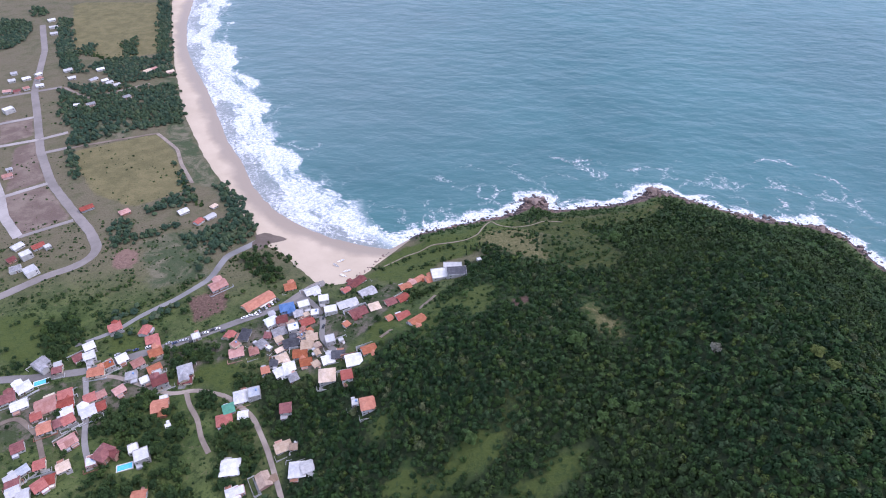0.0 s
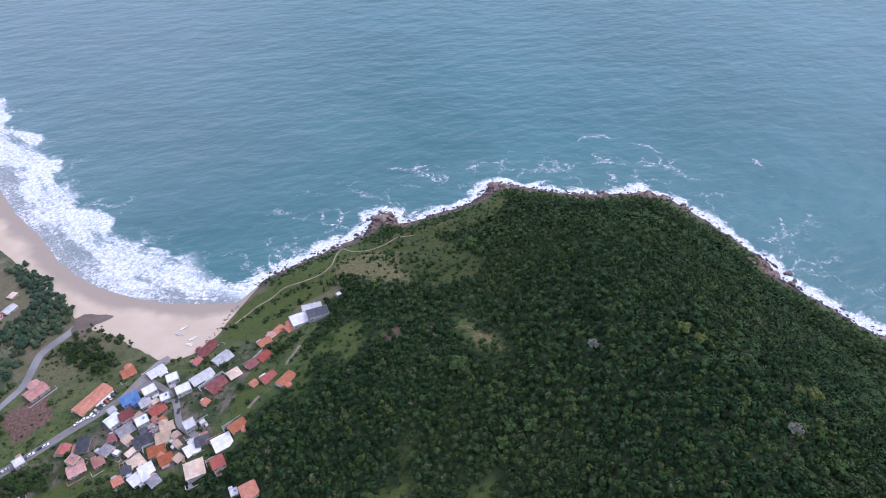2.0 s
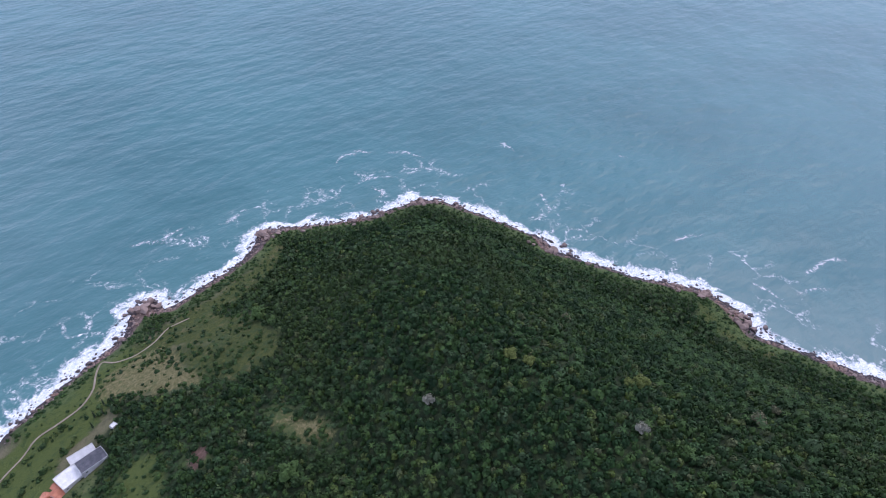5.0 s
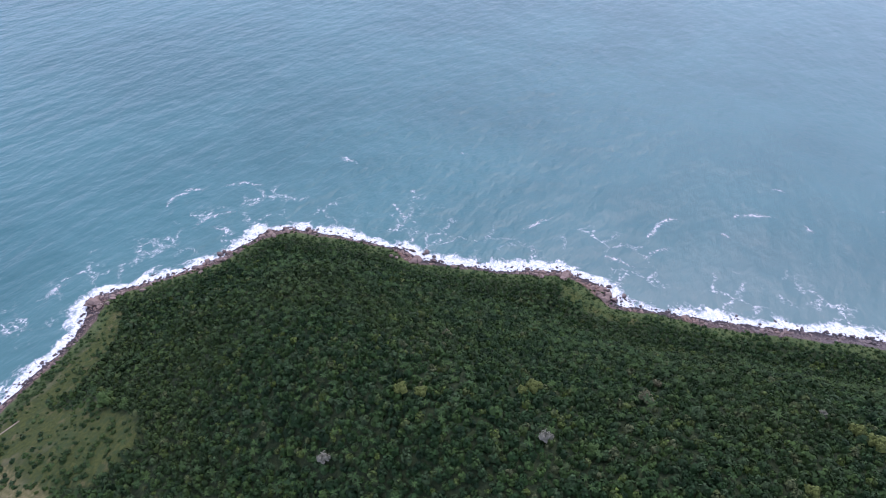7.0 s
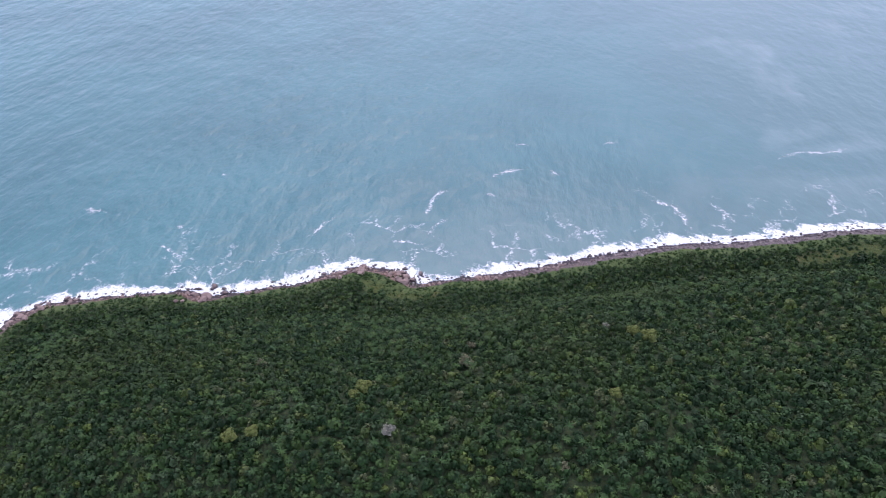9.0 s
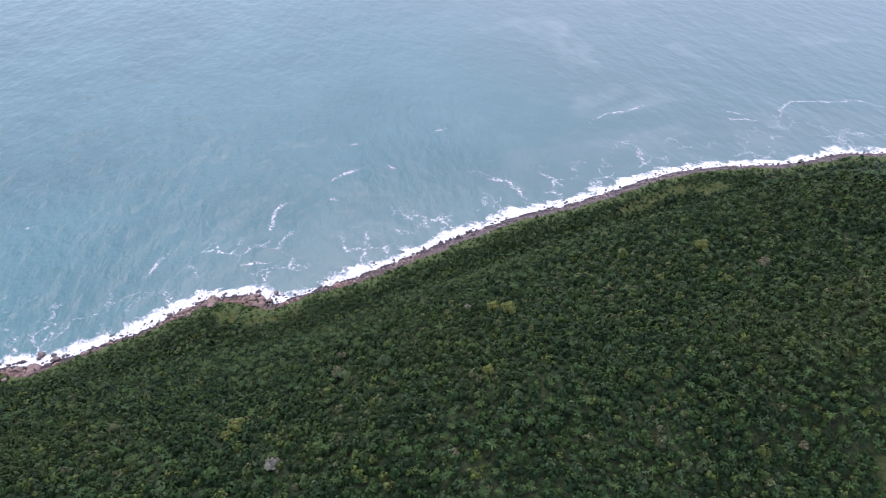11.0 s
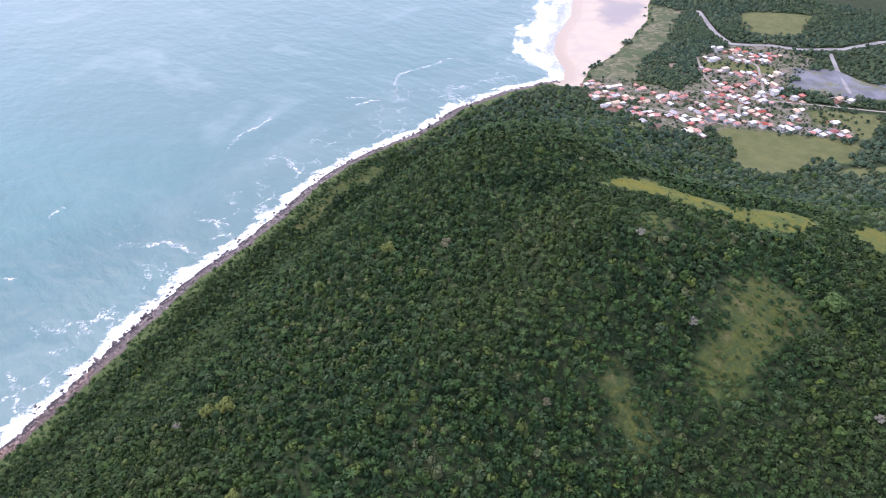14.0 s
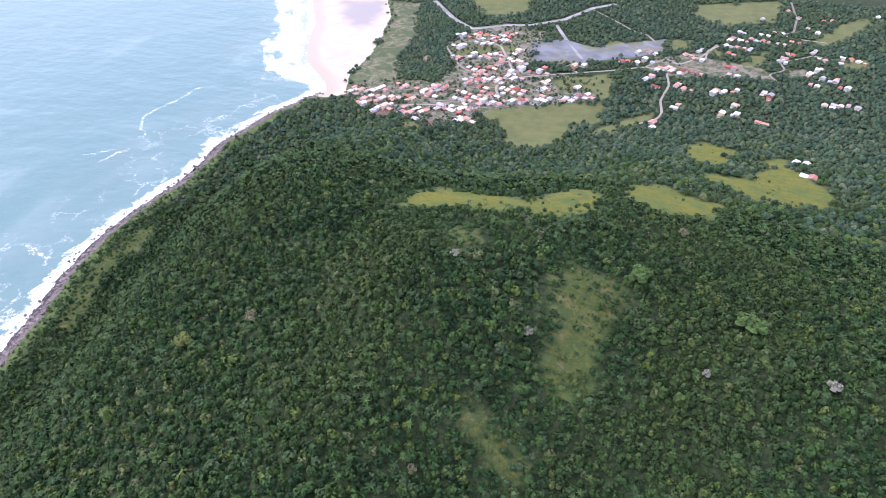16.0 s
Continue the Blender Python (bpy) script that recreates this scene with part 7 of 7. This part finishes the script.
thin = np.maximum(smooth(-6, 6, depth_in(SCRUB, x, y)), 0.9 * smooth(-13, -1, depth_in(CLEARINGS + HEADLAND_GRASS + MEADOWS, x, y)))
keep = clear_of_houses(x, y) & off_roads(x, y)
x, y, d, thin = x[keep], y[keep], d[keep], thin[keep]
z = height(x, y, d)
low = smooth(10, 45, d) * (1 - 0.6 * thin)
size = (3.1 + 2.9 * rng.uniform(0, 1, len(x)) ** 1.7) * (0.72 + 0.28 * low) * np.where(rng.uniform(0, 1, len(x)) > 0.95, 1.45, 1.0)
tall = size * rng.uniform(0.8, 1.35, len(x)) * (0.55 + 0.45 * low)
isp = rng.uniform(0, 1, len(x)) < (0.2 + 0.8 * low) * (0.02 + 0.08 * smooth(-0.3, 0.6, ripple(x, y, 170, 3.0)))
far_side = (np.minimum(np.hypot(x - 20, y - 60), np.hypot(x - 90, y - 44)) > 330) | (y < -300)
for part_of, kinds in ((~isp & ~far_side, CROWNS), (~isp & far_side, THIN_CROWNS)):
    hue = rng.uniform(0, 1, part_of.sum())
    hue = hue + (0.35 + 0.3 * hue - hue) * (1 - low[part_of]) * 0.8
    scatter("forest", x[part_of], y[part_of], z[part_of], size[part_of], tall[part_of], kinds, rng, "dense dark green coastal forest covering the hill", hue)
scatter("palm_woods", x[isp], y[isp], z[isp] + 2.2 + 0.25 * size[isp], 2.4 + 0.4 * size[isp], 2.4 + 0.5 * size[isp], PALMS, rng, "scattered feathery green palms standing in the forest", 0.4 + 0.3 * rng.uniform(0, 1, isp.sum()) ** 2)
x, y = jittered(-420, 560, -1250, -360, 4.9, rng)
d = shore(x, y)
keep = woodland(x, y, d) + 9 * ripple(x, y, 43) + rng.uniform(-5, 5, len(x)) > 0
x, y, d = x[keep], y[keep], d[keep]
keep = clear_of_houses(x, y, 2.0) & off_roads(x, y, 2.5)
keep &= (y > -640) | (ripple(x, y, 61, 4.0) + 0.6 * ripple(x, y, 27, 1.0) > -0.9)
x, y, d = x[keep], y[keep], d[keep]
z = height(x, y, d)
size = (3.4 + 5.2 * rng.uniform(0, 1, len(x)) ** 1.7) * (0.6 + 0.4 * smooth(10, 45, d))
tall = size * rng.uniform(0.7, 1.3, len(x))
# the farther south, the more crowns take the leaves paled for haze
hazed = rng.uniform(0, 1, len(x)) < 0.2 + 0.8 * smooth(330, 720, -y)
for some, mat, label in ((~hazed, MAT_LEAF, "dense green woods on the far slope"), (hazed, MAT_LEAF_HAZED, "grey-green woods round the far fields and houses, paled for haze")):
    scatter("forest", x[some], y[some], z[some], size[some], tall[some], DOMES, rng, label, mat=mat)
# low bushes in the clearings and on the grassy edge over the rocks
x, y = jittered(0, 545, -480, 330, 2.6, rng)
d = shore(x, y)
over_rocks = (rockiness(x, y) > 0.5) & (d > bare_width(x, y) + 1.0) & (d < bare_width(x, y) + 13) & (x > 330)
keep = (over_rocks & (rng.uniform(0, 1, len(x)) < 0.6)) | ((depth_in(CLEARINGS_SOUTH, x, y) > -3) & (ripple(x, y, 29, 1.0) + 0.6 * ripple(x, y, 11) + rng.uniform(-1.1, 0.55, len(x)) > 0))
x, y, d = x[keep], y[keep], d[keep]
size = rng.uniform(0.9, 2.6, len(x))
scatter("low_scrub", x, y, height(x, y, d), size, size * rng.uniform(0.5, 0.9, len(x)), CROWNS, rng, "low green bushes in the clearings and above the rocks", 0.45 + 0.5 * rng.uniform(0, 1, len(x)))
# the same woods go on over the hill's western side
x, y = jittered(-430, 10, -360, 190, 9.4, rng)
keep = (woodland(x, y, shore(x, y)) + 6 * ripple(x, y, 43) > 0) & ((x < -160) | ((y < 150) & (y > -120))) & clear_of_houses(x, y, 3.0) & off_roads(x, y, 2)
x, y = x[keep], y[keep]
outer = x < -165
x, y = x[outer], y[outer]
size = rng.uniform(8.0, 13.0, len(x))
scatter("forest", x, y, height(x, y), size, size * rng.uniform(0.6, 0.9, len(x)), DOMES, rng, "dense green forest over the western side of the hill")
x, y = jittered(-165, 10, -120, 150, 4.2, rng)
keep = (woodland(x, y, shore(x, y)) + 6 * ripple(x, y, 43) > 0) & clear_of_houses(x, y, 1.0) & off_roads(x, y, 2)
x, y = x[keep], y[keep]
size = rng.uniform(3.8, 7.0, len(x))
scatter("forest", x, y, height(x, y), size, size * rng.uniform(0.7, 1.1, len(x)), THIN_CROWNS, rng, "dense green forest over the western side of the hill")
DUNE_WOOD = [(400, -721), (337, -732), (333, -784), (370, -872), (349, -925), (400, -1040), (470, -1050), (455, -960), (425, -880), (425, -790)]
x, y = jittered(-760, -150, 300, 1160, 4.0, rng)
x2, y2 = jittered(320, 480, -1060, -680, 5.0, rng)
x, y = np.concatenate([x, x2]), np.concatenate([y, y2])
keep = (np.maximum(depth_in(THICKETS + THICKETS_NEAR, x, y), depth_in([DUNE_WOOD], x, y)) + 3 * ripple(x, y, 23) + rng.uniform(-4, 4, len(x)) > 0) & (depth_in(SAND_PATCHES, x, y) + rng.uniform(-4, 4, len(x)) < 0) & ((depth_in([SANDY_GAP], x, y) < 0) | (rng.uniform(0, 1, len(x)) < 0.45)) & ((y < 0) | (ripple(x, y, 37, 3.0) > -0.85)) & clear_of_houses(x, y, 1.5) & off_roads(x, y, 1.5)
x, y = x[keep], y[keep]
size = rng.uniform(4.0, 7.0, len(x))
scatter("thicket", x, y, height(x, y), size, size * rng.uniform(0.7, 1.3, len(x)), DOMES, rng, "thickets and hedges on the coastal plain, leaves paled for haze", mat=MAT_LEAF_HAZED)
# hedges and scrub along the creek, the tracks and the field edges
HEDGES = [[(-58, 398), (-40, 412), (-18, 421), (0, 425), (18, 421)], [(60, 432), (80, 436), (100, 450)], [(-30, 392), (-10, 398), (6, 404)], [(-203, 392), (-223, 366), (-244, 349), (-258, 331), (-280, 316)], [(-211, 360), (-232, 340), (-247, 322)], [(-186, 428), (-200, 400)], [(-201, 387), (-186, 412), (-164, 434)], [(-330, 332), (-319, 354), (-309, 366), (-282, 351), (-252, 334)], [(-235, 351), (-215, 373), (-206, 383)], [(-286, 560), (-261, 528), (-241, 495)], [(-543, 898), (-509, 882), (-475, 856)], [(-496, 934), (-454, 885)], [(-345, 350), (-331, 367)], [(-250, 333), (-216, 343)], [(-295, 341), (-275, 367), (-260, 381)], [(-199, 405), (-188, 437)], [(-163, 441), (-130, 406)], [(-309, 317), (-292, 326)]]
hx_, hy_ = [], []
for line in HEDGES:
    p = resample(line, 1.5)
    hx_.append(p[:, 0] + rng.normal(0, 2.6, len(p)))
    hy_.append(p[:, 1] + rng.normal(0, 2.6, len(p)))
hx_, hy_ = np.concatenate(hx_), np.concatenate(hy_)
ok = clear_of_houses(hx_, hy_, -0.5) & off_roads(hx_, hy_, 0.5)
hx_, hy_ = hx_[ok], hy_[ok]
size = 1.6 + 3.2 * rng.uniform(0, 1, len(hx_)) ** 1.5
scatter("thicket", hx_, hy_, height(hx_, hy_), size, size * rng.uniform(0.7, 1.2, len(hx_)), THIN_CROWNS, rng, "ragged hedges and scrub along creek and field edges", mat=MAT_LEAF_GARDEN)
# undergrowth of the groves between the houses
x, y = jittered(-330, 20, 180, 430, 3.3, rng)
keep = (depth_in(GROVES, x, y) + 3 * ripple(x, y, 19) > 0) & (ripple(x, y, 29, 7.0) + rng.uniform(-0.4, 0.4, len(x)) > -0.15) & clear_of_houses(x, y, 0.3) & off_roads(x, y, 1.2)
x, y = x[keep], y[keep]
size = rng.uniform(2.4, 5.4, len(x))
scatter("thicket", x, y, height(x, y), size, size * rng.uniform(0.8, 1.4, len(x)), CROWNS, rng, "dark green thickets between the village houses", mat=MAT_LEAF_GARDEN)
# low bushes over grass, dunes and clearings
x, y = jittered(-520, 530, -700, 900, 4.6, rng)
d = shore(x, y)
open_ground = np.maximum.reduce([depth_in(HEADLAND_GRASS, x, y), depth_in(CLEARINGS, x, y), depth_in(MEADOWS, x, y) - 1, depth_in([FALLOW], x, y), depth_in(FIELDS[2:], x, y) - 2, depth_in([VILLAGE_NORTH], x, y) - 4])
dense = 0.05 + 0.25 * smooth(0.0, 0.7, ripple(x, y, 83, 5.0)) + 0.75 * (depth_in(CLEARINGS + HEADLAND_GRASS, x, y) > 0) * smooth(-0.4, 0.5, ripple(x, y, 41, 2.0))
keep = (open_ground > 0) & (d > 16) & (rng.uniform(0, 1, len(x)) < dense)
x, y, d = x[keep], y[keep], d[keep]
keep = clear_of_houses(x, y, 0.5) & off_roads(x, y, 0.5) & ((rockiness(x, y) > 0.5) | (d > 66))
x, y, d = x[keep], y[keep], d[keep]
# hedges and garden bushes round the houses
gx_, gy_ = jittered(-420, 20, 185, 470, 3.3, rng)
gd_ = shore(gx_, gy_)
ok = (depth_in([VILLAGE_NORTH], gx_, gy_) > 1) & (gd_ > 66) & (rng.uniform(0, 1, len(gx_)) < 0.17 + 0.75 * smooth(-0.1, 0.6, ripple(gx_, gy_, 37, 8.0) + 0.5 * ripple(gx_, gy_, 15, 3.0))) & clear_of_houses(gx_, gy_, -1.2) & off_roads(gx_, gy_, 1.0) & (depth_in(LUSH + RED_EARTH, gx_, gy_) < 1)
x, y, d = np.concatenate([x, gx_[ok]]), np.concatenate([y, gy_[ok]]), np.concatenate([d, gd_[ok]])
# trees and bushes between the far houses
gx_, gy_ = jittered(20, 470, -980, -590, 5.0, rng)
ok = (depth_in([VILLAGE_SOUTH, *FAR_YARDS], gx_, gy_) > -3) & (rng.uniform(0, 1, len(gx_)) < 0.22 + 0.45 * smooth(0.0, 0.6, ripple(gx_, gy_, 71, 6.0))) & clear_of_houses(gx_, gy_, -0.6) & off_roads(gx_, gy_, 1.5) & (depth_in([SPIT], gx_, gy_) < 0)
fx_, fy_ = gx_[ok], gy_[ok]
fs_ = rng.uniform(2.5, 5.5, len(fx_))
scatter("thicket", fx_, fy_, height(fx_, fy_), fs_, fs_ * rng.uniform(0.7, 1.1, len(fx_)), THIN_CROWNS, rng, "garden trees between the far houses, leaves paled for haze", mat=MAT_LEAF_HAZED)
size = (0.8 + 2.4 * rng.uniform(0, 1, len(x)) ** 1.6) * np.where(depth_in(CLEARINGS + HEADLAND_GRASS, x, y) > 0, 1.5, 1.0)
scatter("shrubs", x, y, height(x, y, d) - 0.1, size, size * rng.uniform(0.5, 0.9, len(x)), THIN_CROWNS, rng, "low dark bushes dotted over the grass", category="shrubs", mat=MAT_LEAF_GARDEN)
